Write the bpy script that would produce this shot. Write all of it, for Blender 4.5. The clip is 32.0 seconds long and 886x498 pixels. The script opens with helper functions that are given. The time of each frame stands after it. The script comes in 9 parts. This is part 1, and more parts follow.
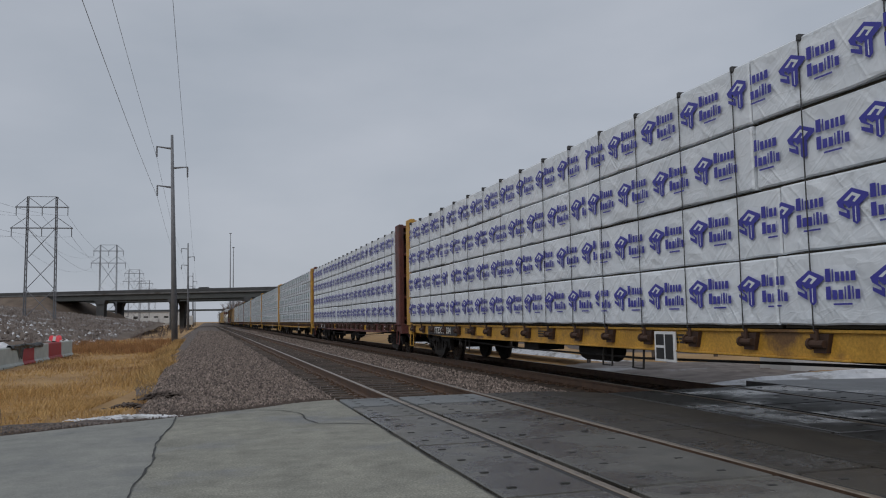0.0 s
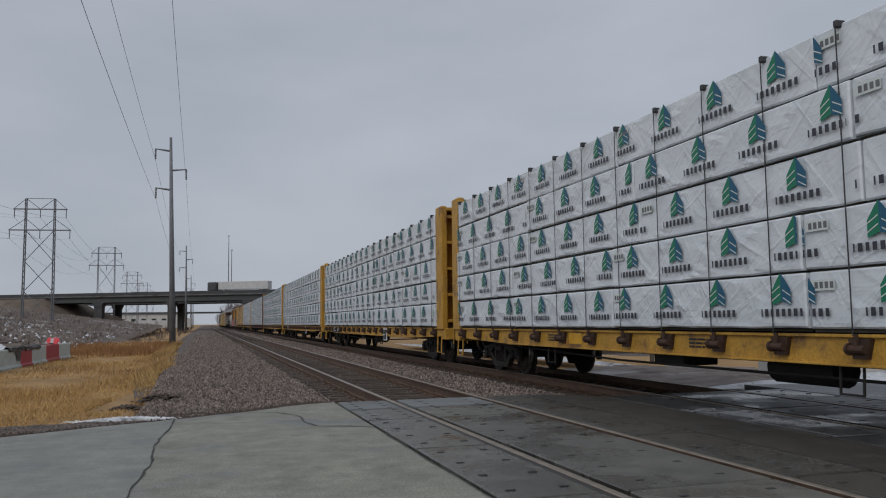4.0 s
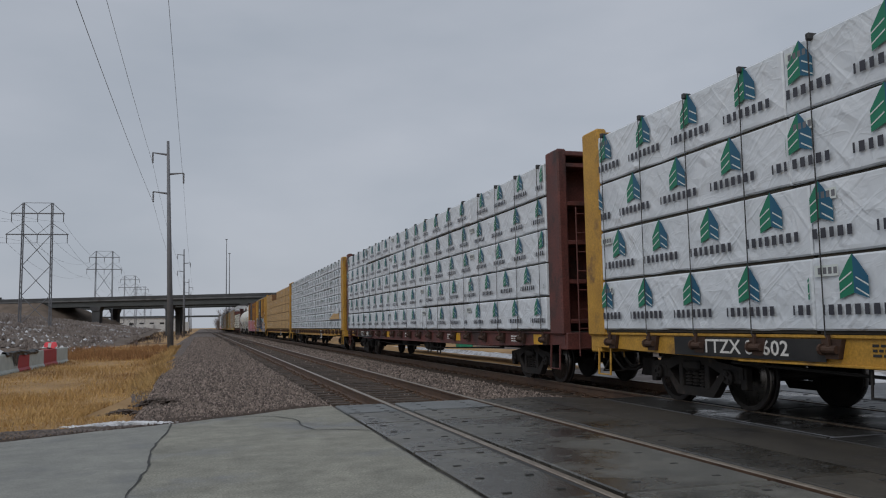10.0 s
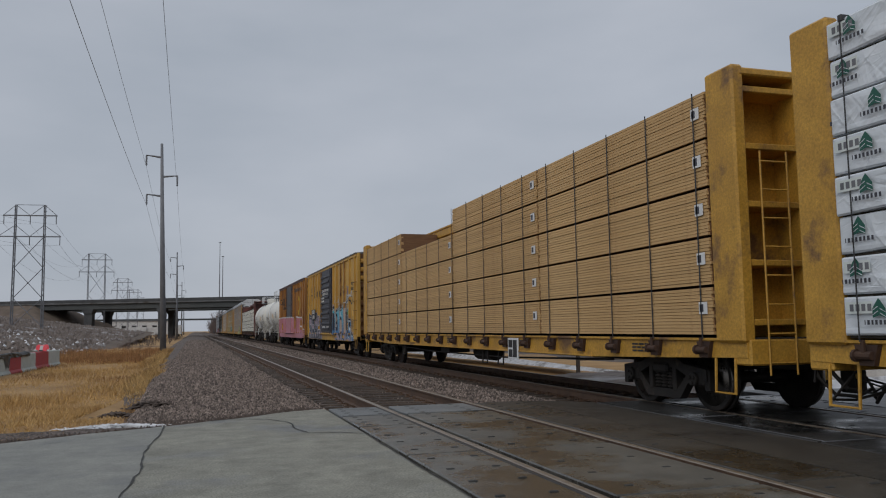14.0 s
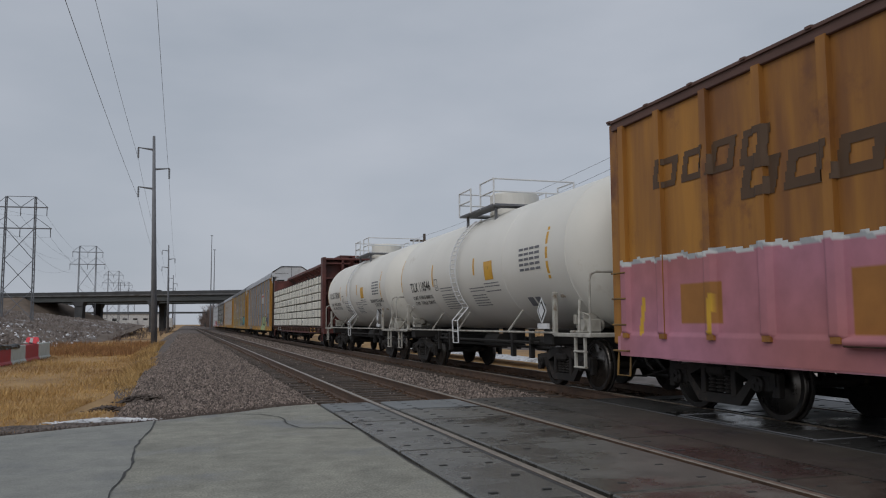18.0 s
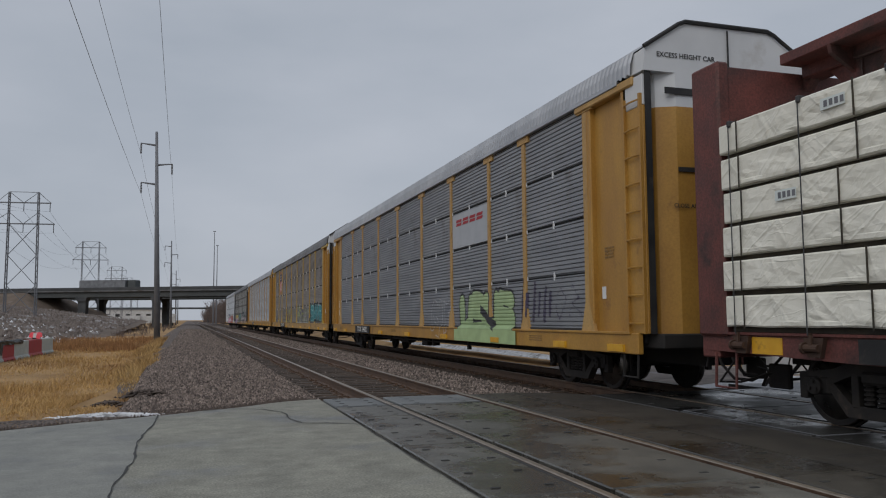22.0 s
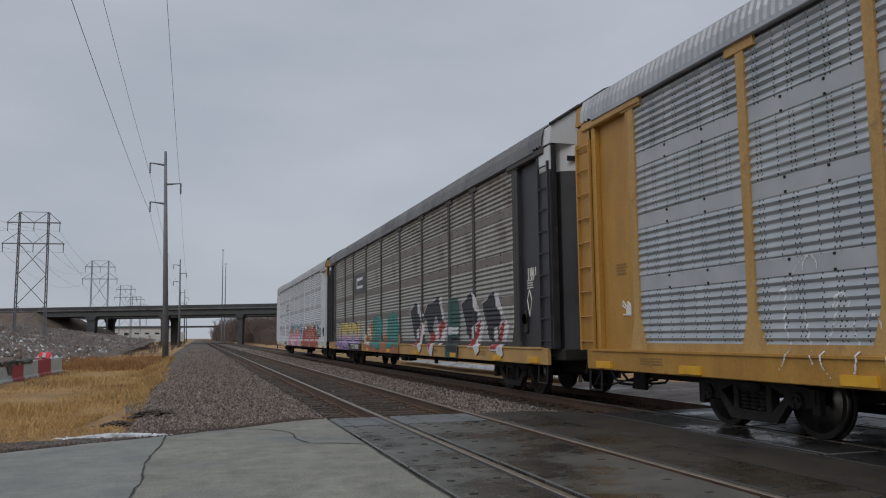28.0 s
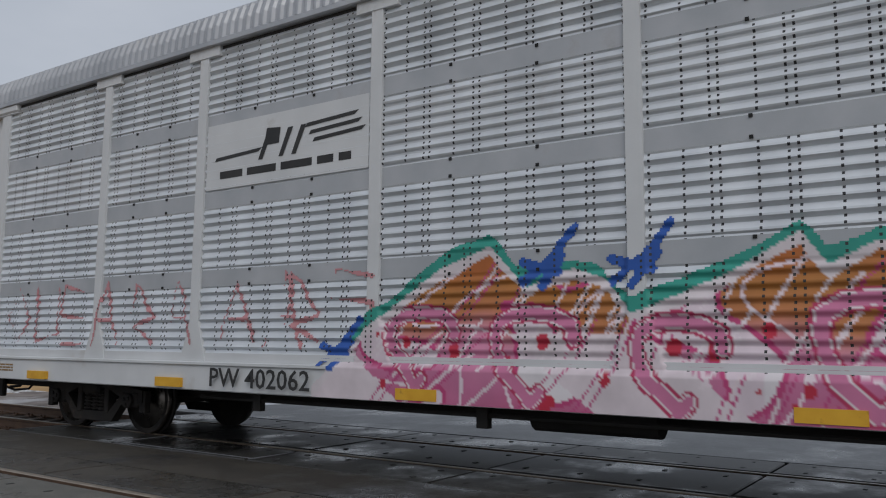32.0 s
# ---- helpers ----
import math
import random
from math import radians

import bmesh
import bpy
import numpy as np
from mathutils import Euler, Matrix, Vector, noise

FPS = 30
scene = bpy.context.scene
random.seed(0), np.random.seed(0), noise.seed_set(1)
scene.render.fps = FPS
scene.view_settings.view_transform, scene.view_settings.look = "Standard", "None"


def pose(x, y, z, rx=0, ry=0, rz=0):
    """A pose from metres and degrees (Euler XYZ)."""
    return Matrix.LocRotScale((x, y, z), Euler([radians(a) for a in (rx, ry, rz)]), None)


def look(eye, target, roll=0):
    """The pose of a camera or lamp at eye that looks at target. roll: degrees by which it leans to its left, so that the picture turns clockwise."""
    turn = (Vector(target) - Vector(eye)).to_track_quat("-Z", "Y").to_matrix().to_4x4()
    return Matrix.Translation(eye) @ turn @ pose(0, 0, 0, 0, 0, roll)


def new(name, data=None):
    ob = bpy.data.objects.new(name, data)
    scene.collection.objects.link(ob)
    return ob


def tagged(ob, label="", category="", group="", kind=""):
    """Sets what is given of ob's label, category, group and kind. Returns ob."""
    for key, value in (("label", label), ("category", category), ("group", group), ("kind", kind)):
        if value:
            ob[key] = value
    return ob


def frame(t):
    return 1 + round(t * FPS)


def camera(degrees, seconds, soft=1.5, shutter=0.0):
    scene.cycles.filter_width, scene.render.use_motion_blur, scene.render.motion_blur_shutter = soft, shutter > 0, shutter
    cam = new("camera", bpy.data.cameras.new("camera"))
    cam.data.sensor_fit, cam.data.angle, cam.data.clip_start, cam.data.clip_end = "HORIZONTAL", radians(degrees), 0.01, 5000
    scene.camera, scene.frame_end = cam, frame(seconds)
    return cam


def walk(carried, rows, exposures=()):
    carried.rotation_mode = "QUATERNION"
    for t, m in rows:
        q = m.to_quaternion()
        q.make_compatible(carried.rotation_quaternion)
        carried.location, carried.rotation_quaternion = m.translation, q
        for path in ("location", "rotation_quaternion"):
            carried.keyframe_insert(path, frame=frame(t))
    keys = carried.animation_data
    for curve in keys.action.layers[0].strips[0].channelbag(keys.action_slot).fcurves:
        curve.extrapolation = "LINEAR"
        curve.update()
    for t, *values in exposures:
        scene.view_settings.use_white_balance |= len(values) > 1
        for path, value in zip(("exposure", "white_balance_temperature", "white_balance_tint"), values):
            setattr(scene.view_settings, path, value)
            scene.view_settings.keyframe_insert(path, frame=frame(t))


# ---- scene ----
# ---- camera and its way ----
cam = camera(57.8, 32.0, soft=1.1)
PATH = (
    (0.0, -0.000, -0.000, 1.250, 4.90, 0.90, -16.40),
    (0.5, -0.001, 0.017, 1.248, 4.89, 0.75, -16.31),
    (1.0, -0.001, -0.016, 1.255, 4.75, 0.77, -16.36),
    (1.5, -0.007, 0.018, 1.248, 4.77, 0.74, -17.33),
    (2.0, -0.003, -0.015, 1.253, 4.91, 0.80, -16.67),
    (2.5, -0.007, 0.002, 1.246, 4.96, 0.89, -16.69),
    (3.0, 0.001, 0.002, 1.249, 4.99, 0.85, -16.59),
    (3.5, -0.012, -0.005, 1.243, 5.13, 0.70, -16.50),
    (5.5, -0.004, -0.006, 1.250, 5.12, 0.89, -16.68),
    (6.0, -0.001, 0.014, 1.250, 5.17, 0.88, -16.64),
    (6.5, 0.001, 0.003, 1.253, 5.11, 0.88, -16.53),
    (7.0, -0.013, 0.009, 1.241, 5.22, 0.75, -16.74),
    (7.5, -0.002, 0.006, 1.253, 5.17, 0.78, -16.92),
    (8.0, -0.004, -0.016, 1.248, 5.39, 0.81, -17.03),
    (8.5, -0.003, -0.011, 1.252, 5.63, 0.92, -16.70),
    (9.0, 0.001, -0.014, 1.252, 5.39, 0.80, -16.46),
    (9.5, -0.006, -0.014, 1.247, 5.38, 0.76, -16.63),
    (10.0, 0.005, -0.014, 1.249, 5.31, 1.00, -16.65),
    (10.5, -0.005, -0.006, 1.242, 5.46, 0.83, -16.91),
    (11.0, 0.005, -0.003, 1.246, 5.39, 0.99, -18.00),
    (11.5, 0.001, -0.019, 1.247, 5.42, 0.81, -17.45),
    (12.0, -0.001, -0.000, 1.247, 5.48, 0.76, -16.99),
    (12.5, -0.002, -0.026, 1.247, 5.45, 0.81, -17.08),
    (13.0, 0.000, -0.029, 1.254, 5.48, 0.79, -17.23),
    (13.5, -0.003, -0.031, 1.241, 5.60, 0.80, -17.09),
    (15.5, -0.007, -0.004, 1.239, 5.36, 0.63, -17.33),
    (16.0, -0.017, 0.017, 1.249, 5.20, 0.43, -17.27),
    (16.5, 0.003, 0.007, 1.248, 5.07, 0.58, -17.41),
    (17.0, -0.002, 0.007, 1.257, 5.08, 0.47, -17.26),
    (17.5, -0.011, 0.022, 1.251, 5.22, 0.42, -17.60),
    (18.0, -0.015, -0.000, 1.252, 5.23, 0.39, -17.70),
    (18.5, -0.009, -0.019, 1.254, 5.18, 0.58, -17.26),
    (19.0, -0.006, -0.004, 1.250, 5.13, 0.59, -17.36),
    (19.5, -0.002, -0.021, 1.254, 5.12, 0.59, -17.24),
    (20.0, -0.006, 0.014, 1.248, 4.96, 0.56, -17.41),
    (20.5, -0.009, 0.010, 1.242, 5.00, 0.51, -17.53),
    (21.0, -0.005, -0.023, 1.243, 4.94, 0.60, -17.32),
    (21.5, -0.000, -0.008, 1.251, 4.83, 0.56, -17.46),
    (22.0, -0.009, 0.012, 1.245, 4.94, 0.33, -17.52),
    (22.5, -0.012, 0.008, 1.242, 5.13, 0.30, -17.58),
    (23.0, -0.001, -0.003, 1.248, 5.13, 0.68, -17.78),
    (23.5, -0.008, 0.006, 1.245, 5.26, 0.58, -17.76),
    (24.0, -0.007, -0.003, 1.248, 5.42, 0.66, -17.63),
    (24.5, -0.002, -0.003, 1.246, 5.42, 0.76, -17.66),
    (25.0, -0.002, -0.020, 1.254, 5.44, 0.97, -17.58),
    (25.5, 0.007, 0.003, 1.245, 5.49, 0.65, -17.73),
    (27.5, 0.002, -0.073, 1.269, 6.27, 0.59, -16.40),
    (28.0, 0.004, -0.051, 1.272, 6.16, 0.61, -16.93),
    (28.5, 0.005, -0.057, 1.270, 6.05, 0.59, -17.15),
    (29.0, 0.002, -0.041, 1.268, 6.17, 0.60, -17.10),
    (29.5, 0.007, -0.062, 1.274, 6.06, 0.47, -17.35),
    (30.0, -0.015, -0.046, 1.263, 6.11, 0.35, -17.43),
    (30.5, -0.008, -0.039, 1.273, 6.02, 0.32, -18.73),
    (31.0, -0.028, -0.072, 1.278, 5.77, 0.53, -21.83),
    (31.2, -0.010, -0.050, 1.270, 6.17, 0.45, -23.66),
    (31.4, -0.010, -0.050, 1.270, 6.75, 0.42, -29.96),
    (31.6, 0.000, 0.010, 1.270, 7.13, 0.30, -36.80),
    (31.8, 0.025, 0.100, 1.270, 7.00, -0.05, -46.10),
    (32.0, 0.060, 0.230, 1.270, 6.66, -0.46, -55.95),
)
walk(cam, [(t, pose(x, y, z, 90 + pitch, roll, yaw)) for t, x, y, z, pitch, roll, yaw in PATH],
     [(0.0, 0.0), (20.0, 0.0), (22.0, 0.02), (23.0, 0.11), (25.0, 0.16), (28.0, 0.07), (31.2, 0.04), (32.0, 0.12)])

# ---- overcast sky, one wide soft sun ----
SUN_ELEVATION, SUN_AZIMUTH = radians(42), radians(-135)
world = bpy.data.worlds.new("overcast")
scene.world = world
world.use_nodes = True
wt = world.node_tree
for n in list(wt.nodes):
    wt.nodes.remove(n)
w_out = wt.nodes.new("ShaderNodeOutputWorld")
w_bg = wt.nodes.new("ShaderNodeBackground")
w_sky = wt.nodes.new("ShaderNodeTexSky")
w_sky.sky_type, w_sky.sun_disc = "NISHITA", False
w_sky.sun_elevation, w_sky.sun_rotation = SUN_ELEVATION, SUN_AZIMUTH
w_sky.dust_density, w_sky.air_density = 3.0, 1.0
w_dim = wt.nodes.new("ShaderNodeMix")
w_dim.data_type, w_dim.blend_type = "RGBA", "MULTIPLY"
w_dim.inputs[0].default_value = 1.0
w_dim.inputs[7].default_value = (0.1, 0.1, 0.1, 1)
w_tc = wt.nodes.new("ShaderNodeTexCoord")
w_map = wt.nodes.new("ShaderNodeMapping")
w_map.inputs["Scale"].default_value = (1.0, 1.0, 2.6)
w_map.inputs["Rotation"].default_value = (0.15, 0.2, 0.5)
w_noise = wt.nodes.new("ShaderNodeTexNoise")
w_noise.inputs["Scale"].default_value, w_noise.inputs["Detail"].default_value = 2.2, 5.0
w_noise.inputs["Roughness"].default_value = 0.5
w_ramp = wt.nodes.new("ShaderNodeValToRGB")
w_ramp.color_ramp.elements[0].position, w_ramp.color_ramp.elements[1].position = 0.3, 0.72
w_ramp.color_ramp.elements[0].color = (0.355, 0.395, 0.455, 1)
w_ramp.color_ramp.elements[1].color = (0.475, 0.505, 0.565, 1)
w_mix = wt.nodes.new("ShaderNodeMix")
w_mix.data_type = "RGBA"
w_mix.inputs[0].default_value = 0.93
wt.links.new(w_tc.outputs["Generated"], w_map.inputs["Vector"])
wt.links.new(w_map.outputs["Vector"], w_noise.inputs["Vector"])
wt.links.new(w_noise.outputs["Fac"], w_ramp.inputs["Fac"])
wt.links.new(w_sky.outputs["Color"], w_dim.inputs[6])
wt.links.new(w_dim.outputs[2], w_mix.inputs[6])
wt.links.new(w_ramp.outputs["Color"], w_mix.inputs[7])
wt.links.new(w_mix.outputs[2], w_bg.inputs["Color"])
w_bg.inputs["Strength"].default_value = 1.0
wt.links.new(w_bg.outputs["Background"], w_out.inputs["Surface"])

sun_data = bpy.data.lights.new("sun", "SUN")
sun_data.energy, sun_data.angle, sun_data.color = 0.9, radians(40), (1.0, 0.97, 0.93)
sun = new("sun", sun_data)
sun.matrix_world = look((0, 0, 0), (-math.sin(SUN_AZIMUTH) * math.cos(SUN_ELEVATION),
                                    -math.cos(SUN_AZIMUTH) * math.cos(SUN_ELEVATION), -math.sin(SUN_ELEVATION)))
scene.view_settings.exposure = 0.0

# ---- materials ----
MATS = {}


def surf(name, a, b=None, scale=3.0, rough=0.7, metal=0.0, bump=0.15, fine=40.0, stain=None, stain_scale=1.2,
         stain_cut=0.58, vary=0.0, stretch=(1, 1, 1), wet=0.0, dist=0.02, grain=0.0, grain_scale=90.0):
    """A procedural surface: two tones in soft noise, stains of their own shape, fine relief."""
    if name in MATS:
        return MATS[name]
    m = bpy.data.materials.new(name)
    m.use_nodes = True
    t = m.node_tree
    bsdf = t.nodes["Principled BSDF"]
    tc = t.nodes.new("ShaderNodeTexCoord")
    mp = t.nodes.new("ShaderNodeMapping")
    mp.inputs["Scale"].default_value = stretch
    t.links.new(tc.outputs["Object"], mp.inputs["Vector"])
    n1 = t.nodes.new("ShaderNodeTexNoise")
    n1.inputs["Scale"].default_value, n1.inputs["Detail"].default_value = scale, 6
    t.links.new(mp.outputs["Vector"], n1.inputs["Vector"])
    ramp = t.nodes.new("ShaderNodeValToRGB")
    ramp.color_ramp.elements[0].position, ramp.color_ramp.elements[1].position = 0.32, 0.68
    b = b or tuple(c * 0.8 for c in a)
    ramp.color_ramp.elements[0].color, ramp.color_ramp.elements[1].color = (*a, 1), (*b, 1)
    t.links.new(n1.outputs["Fac"], ramp.inputs["Fac"])
    colour = ramp.outputs["Color"]
    n2 = t.nodes.new("ShaderNodeTexNoise")
    n2.inputs["Scale"].default_value, n2.inputs["Detail"].default_value = stain_scale, 8
    n2.inputs["Roughness"].default_value = 0.65
    t.links.new(tc.outputs["Object"], n2.inputs["Vector"])
    cut = t.nodes.new("ShaderNodeMapRange")
    cut.inputs["From Min"].default_value, cut.inputs["From Max"].default_value = stain_cut, stain_cut + 0.12
    t.links.new(n2.outputs["Fac"], cut.inputs["Value"])
    if stain:
        mx = t.nodes.new("ShaderNodeMix")
        mx.data_type = "RGBA"
        t.links.new(cut.outputs["Result"], mx.inputs[0])
        t.links.new(colour, mx.inputs[6])
        mx.inputs[7].default_value = (*stain, 1)
        colour = mx.outputs[2]
    for g_scale, g_amount, g_detail in ((grain_scale, grain, 2), (grain_scale * 0.07, grain * 0.55, 6)) if grain else ():
        gn = t.nodes.new("ShaderNodeTexNoise")
        gn.inputs["Scale"].default_value, gn.inputs["Detail"].default_value = g_scale, g_detail
        gn.inputs["Roughness"].default_value = 0.7
        t.links.new(tc.outputs["Object"], gn.inputs["Vector"])
        gr = t.nodes.new("ShaderNodeMapRange")
        gr.inputs["From Min"].default_value, gr.inputs["From Max"].default_value = 0.3, 0.7
        gr.inputs["To Min"].default_value, gr.inputs["To Max"].default_value = 1 - g_amount, 1 + g_amount
        t.links.new(gn.outputs["Fac"], gr.inputs["Value"])
        gh = t.nodes.new("ShaderNodeHueSaturation")
        t.links.new(gr.outputs["Result"], gh.inputs["Value"])
        t.links.new(colour, gh.inputs["Color"])
        colour = gh.outputs["Color"]
    if vary:
        info = t.nodes.new("ShaderNodeObjectInfo")
        mr = t.nodes.new("ShaderNodeMapRange")
        mr.inputs["To Min"].default_value, mr.inputs["To Max"].default_value = 1 - vary, 1 + vary
        t.links.new(info.outputs["Random"], mr.inputs["Value"])
        hs = t.nodes.new("ShaderNodeHueSaturation")
        t.links.new(mr.outputs["Result"], hs.inputs["Value"])
        t.links.new(colour, hs.inputs["Color"])
        colour = hs.outputs["Color"]
    t.links.new(colour, bsdf.inputs["Base Color"])
    bsdf.inputs["Metallic"].default_value = metal
    n3 = t.nodes.new("ShaderNodeTexNoise")
    n3.inputs["Scale"].default_value, n3.inputs["Detail"].default_value = fine, 4
    t.links.new(mp.outputs["Vector"], n3.inputs["Vector"])
    rr = t.nodes.new("ShaderNodeMapRange")
    if wet:
        rr.inputs["To Min"].default_value, rr.inputs["To Max"].default_value = rough, max(0.06, rough - wet)
        t.links.new(cut.outputs["Result"], rr.inputs["Value"])
    else:
        rr.inputs["To Min"].default_value, rr.inputs["To Max"].default_value = max(0.05, rough - 0.12), min(1, rough + 0.12)
        t.links.new(n1.outputs["Fac"], rr.inputs["Value"])
    t.links.new(rr.outputs["Result"], bsdf.inputs["Roughness"])
    if bump:
        bp = t.nodes.new("ShaderNodeBump")
        bp.inputs["Strength"].default_value, bp.inputs["Distance"].default_value = bump, dist
        t.links.new(n3.outputs["Fac"], bp.inputs["Height"])
        t.links.new(bp.outputs["Normal"], bsdf.inputs["Normal"])
    MATS[name] = m
    return m


def paint_attr(name, rough=0.6):
    """Sprayed paint that takes its colour from the mesh's colour layer."""
    m = bpy.data.materials.new(name)
    m.use_nodes = True
    t = m.node_tree
    at = t.nodes.new("ShaderNodeVertexColor")
    at.layer_name = "paint"
    tc = t.nodes.new("ShaderNodeTexCoord")
    n1 = t.nodes.new("ShaderNodeTexNoise")
    n1.inputs["Scale"].default_value, n1.inputs["Detail"].default_value = 3.0, 6
    t.links.new(tc.outputs["Object"], n1.inputs["Vector"])
    mr = t.nodes.new("ShaderNodeMapRange")
    mr.inputs["To Min"].default_value, mr.inputs["To Max"].default_value = 0.68, 1.25
    t.links.new(n1.outputs["Fac"], mr.inputs["Value"])
    hs = t.nodes.new("ShaderNodeHueSaturation")
    t.links.new(mr.outputs["Result"], hs.inputs["Value"])
    t.links.new(at.outputs["Color"], hs.inputs["Color"])
    bsdf = t.nodes["Principled BSDF"]
    t.links.new(hs.outputs["Color"], bsdf.inputs["Base Color"])
    bsdf.inputs["Roughness"].default_value = rough
    MATS[name] = m
    return m


def perforated(name, a, b, hole=(0.02, 0.02, 0.022), grime=(0.2, 0.19, 0.17), cut=0.6, metal=0.35, rough=0.45):
    """Galvanised panel sheet with columns of small punched holes."""
    return punch(surf(name, a, b, 2.0, rough, metal, 0.05, 60, grime, 0.9, cut, 0.05, (1, 1, 0.5)), hole)


def punch(m, hole):
    """Adds the columns of punched holes to a sheet's colour."""
    t = m.node_tree
    bsdf = t.nodes["Principled BSDF"]
    old = bsdf.inputs["Base Color"].links[0].from_socket
    tc = t.nodes.new("ShaderNodeTexCoord")
    sep = t.nodes.new("ShaderNodeSeparateXYZ")
    t.links.new(tc.outputs["Object"], sep.inputs[0])

    def op(kind, x, y=None):
        n = t.nodes.new("ShaderNodeMath")
        n.operation = kind
        for i, v in enumerate((x, y)):
            if v is None:
                continue
            if isinstance(v, (int, float)):
                n.inputs[i].default_value = v
            else:
                t.links.new(v, n.inputs[i])
        return n.outputs[0]

    y, z = sep.outputs["Y"], sep.outputs["Z"]
    cy = op("MINIMUM", op("ABSOLUTE", op("SUBTRACT", op("FRACT", op("DIVIDE", y, 0.29)), 0.5)), op("MULTIPLY", 2.0, op("ABSOLUTE", op("SUBTRACT", op("FRACT", op("DIVIDE", op("ADD", y, 0.075), 0.58)), 0.5))))
    cz = op("ABSOLUTE", op("SUBTRACT", op("FRACT", op("DIVIDE", z, 0.052)), 0.5))
    dot = op("MULTIPLY", op("GREATER_THAN", z, 1.06), op("MULTIPLY", op("LESS_THAN", cy, 0.036), op("LESS_THAN", cz, 0.22)))
    mx = t.nodes.new("ShaderNodeMix")
    mx.data_type = "RGBA"
    t.links.new(dot, mx.inputs[0])
    t.links.new(old, mx.inputs[6])
    mx.inputs[7].default_value = (*hole, 1)
    t.links.new(mx.outputs[2], bsdf.inputs["Base Color"])
    return m


ASPHALT = surf("asphalt", (0.206, 0.203, 0.17), (0.282, 0.275, 0.228), 2.2, 0.75, 0, 0.35, 90, (0.15, 0.153, 0.148), 0.55, 0.52, 0, (1, 1, 1), 0.25, 0.02, 0.42, 55)
SLAB = surf("grey_slab", (0.2, 0.203, 0.186), (0.256, 0.257, 0.231), 1.6, 0.7, 0, 0.3, 80, (0.1, 0.105, 0.11), 0.5, 0.55, 0, (1, 1, 1), 0.25, 0.02, 0.26, 70)
WET_ROAD = surf("wet_road", (0.026, 0.022, 0.017), (0.048, 0.041, 0.031), 1.8, 0.62, 0, 0.25, 90, (0.03, 0.031, 0.033), 0.35, 0.5, 0, (1, 1, 1), 0.4, 0.02, 0.4, 80)
WET_PANEL = surf("wet_crossing_panel", (0.02, 0.019, 0.018), (0.038, 0.036, 0.032), 2.0, 0.5, 0, 0.1, 90, (0.016, 0.016, 0.016), 0.5, 0.5, 0.14, (1, 1, 1), 0.34, 0.02, 0.35, 70)
PANEL = surf("crossing_panel", (0.09, 0.088, 0.078), (0.138, 0.133, 0.116), 2.0, 0.48, 0, 0.12, 120, (0.05, 0.046, 0.039), 0.55, 0.46, 0.22, (1, 1, 1), 0.36, 0.02, 0.35, 70)
DAMP_PANEL = surf("damp_crossing_panel", (0.036, 0.031, 0.024), (0.062, 0.054, 0.042), 2.0, 0.55, 0, 0.2, 120, (0.03, 0.027, 0.022), 0.7, 0.48, 0.2, (1, 1, 1), 0.3, 0.02, 0.35, 70)
FAR_ROAD = surf("pale_wet_road", (0.11, 0.112, 0.115), (0.165, 0.168, 0.172), 1.2, 0.5, 0, 0.2, 90, (0.07, 0.07, 0.072), 0.4, 0.5, 0, (1, 1, 1), 0.32, 0.02, 0.3, 70)
APRON = surf("pale_crossing_concrete", (0.13, 0.14, 0.145), (0.185, 0.195, 0.195), 2.0, 0.6, 0, 0.25, 90, (0.085, 0.085, 0.085), 0.9, 0.55, 0.1)
TAR = surf("crack_filler", (0.03, 0.03, 0.03), (0.05, 0.05, 0.047), 8, 0.8)
RUBBER = surf("flangeway_rubber", (0.02, 0.02, 0.02), (0.035, 0.033, 0.03), 8, 0.6)
BALLAST = surf("ballast", (0.046, 0.036, 0.031), (0.2, 0.162, 0.143), 26, 0.9, 0, 0.9, 30, (0.06, 0.05, 0.047), 0.5, 0.6, 0, (1, 1, 1), 0, 0.05)
STONE = surf("ballast_stone", (0.097, 0.075, 0.064), (0.278, 0.225, 0.195), 9, 0.9, 0, 0.2, 40, (0.07, 0.06, 0.06), 3, 0.6)
def by_island(m, lo, hi):
    """Lets every loose piece of a joined heap have a tone of its own."""
    t = m.node_tree
    bsdf = t.nodes["Principled BSDF"]
    old = bsdf.inputs["Base Color"].links[0].from_socket
    geo = t.nodes.new("ShaderNodeNewGeometry")
    mr = t.nodes.new("ShaderNodeMapRange")
    mr.inputs["To Min"].default_value, mr.inputs["To Max"].default_value = lo, hi
    t.links.new(geo.outputs["Random Per Island"], mr.inputs["Value"])
    hs = t.nodes.new("ShaderNodeHueSaturation")
    t.links.new(mr.outputs["Result"], hs.inputs["Value"])
    t.links.new(old, hs.inputs["Color"])
    t.links.new(hs.outputs["Color"], bsdf.inputs["Base Color"])


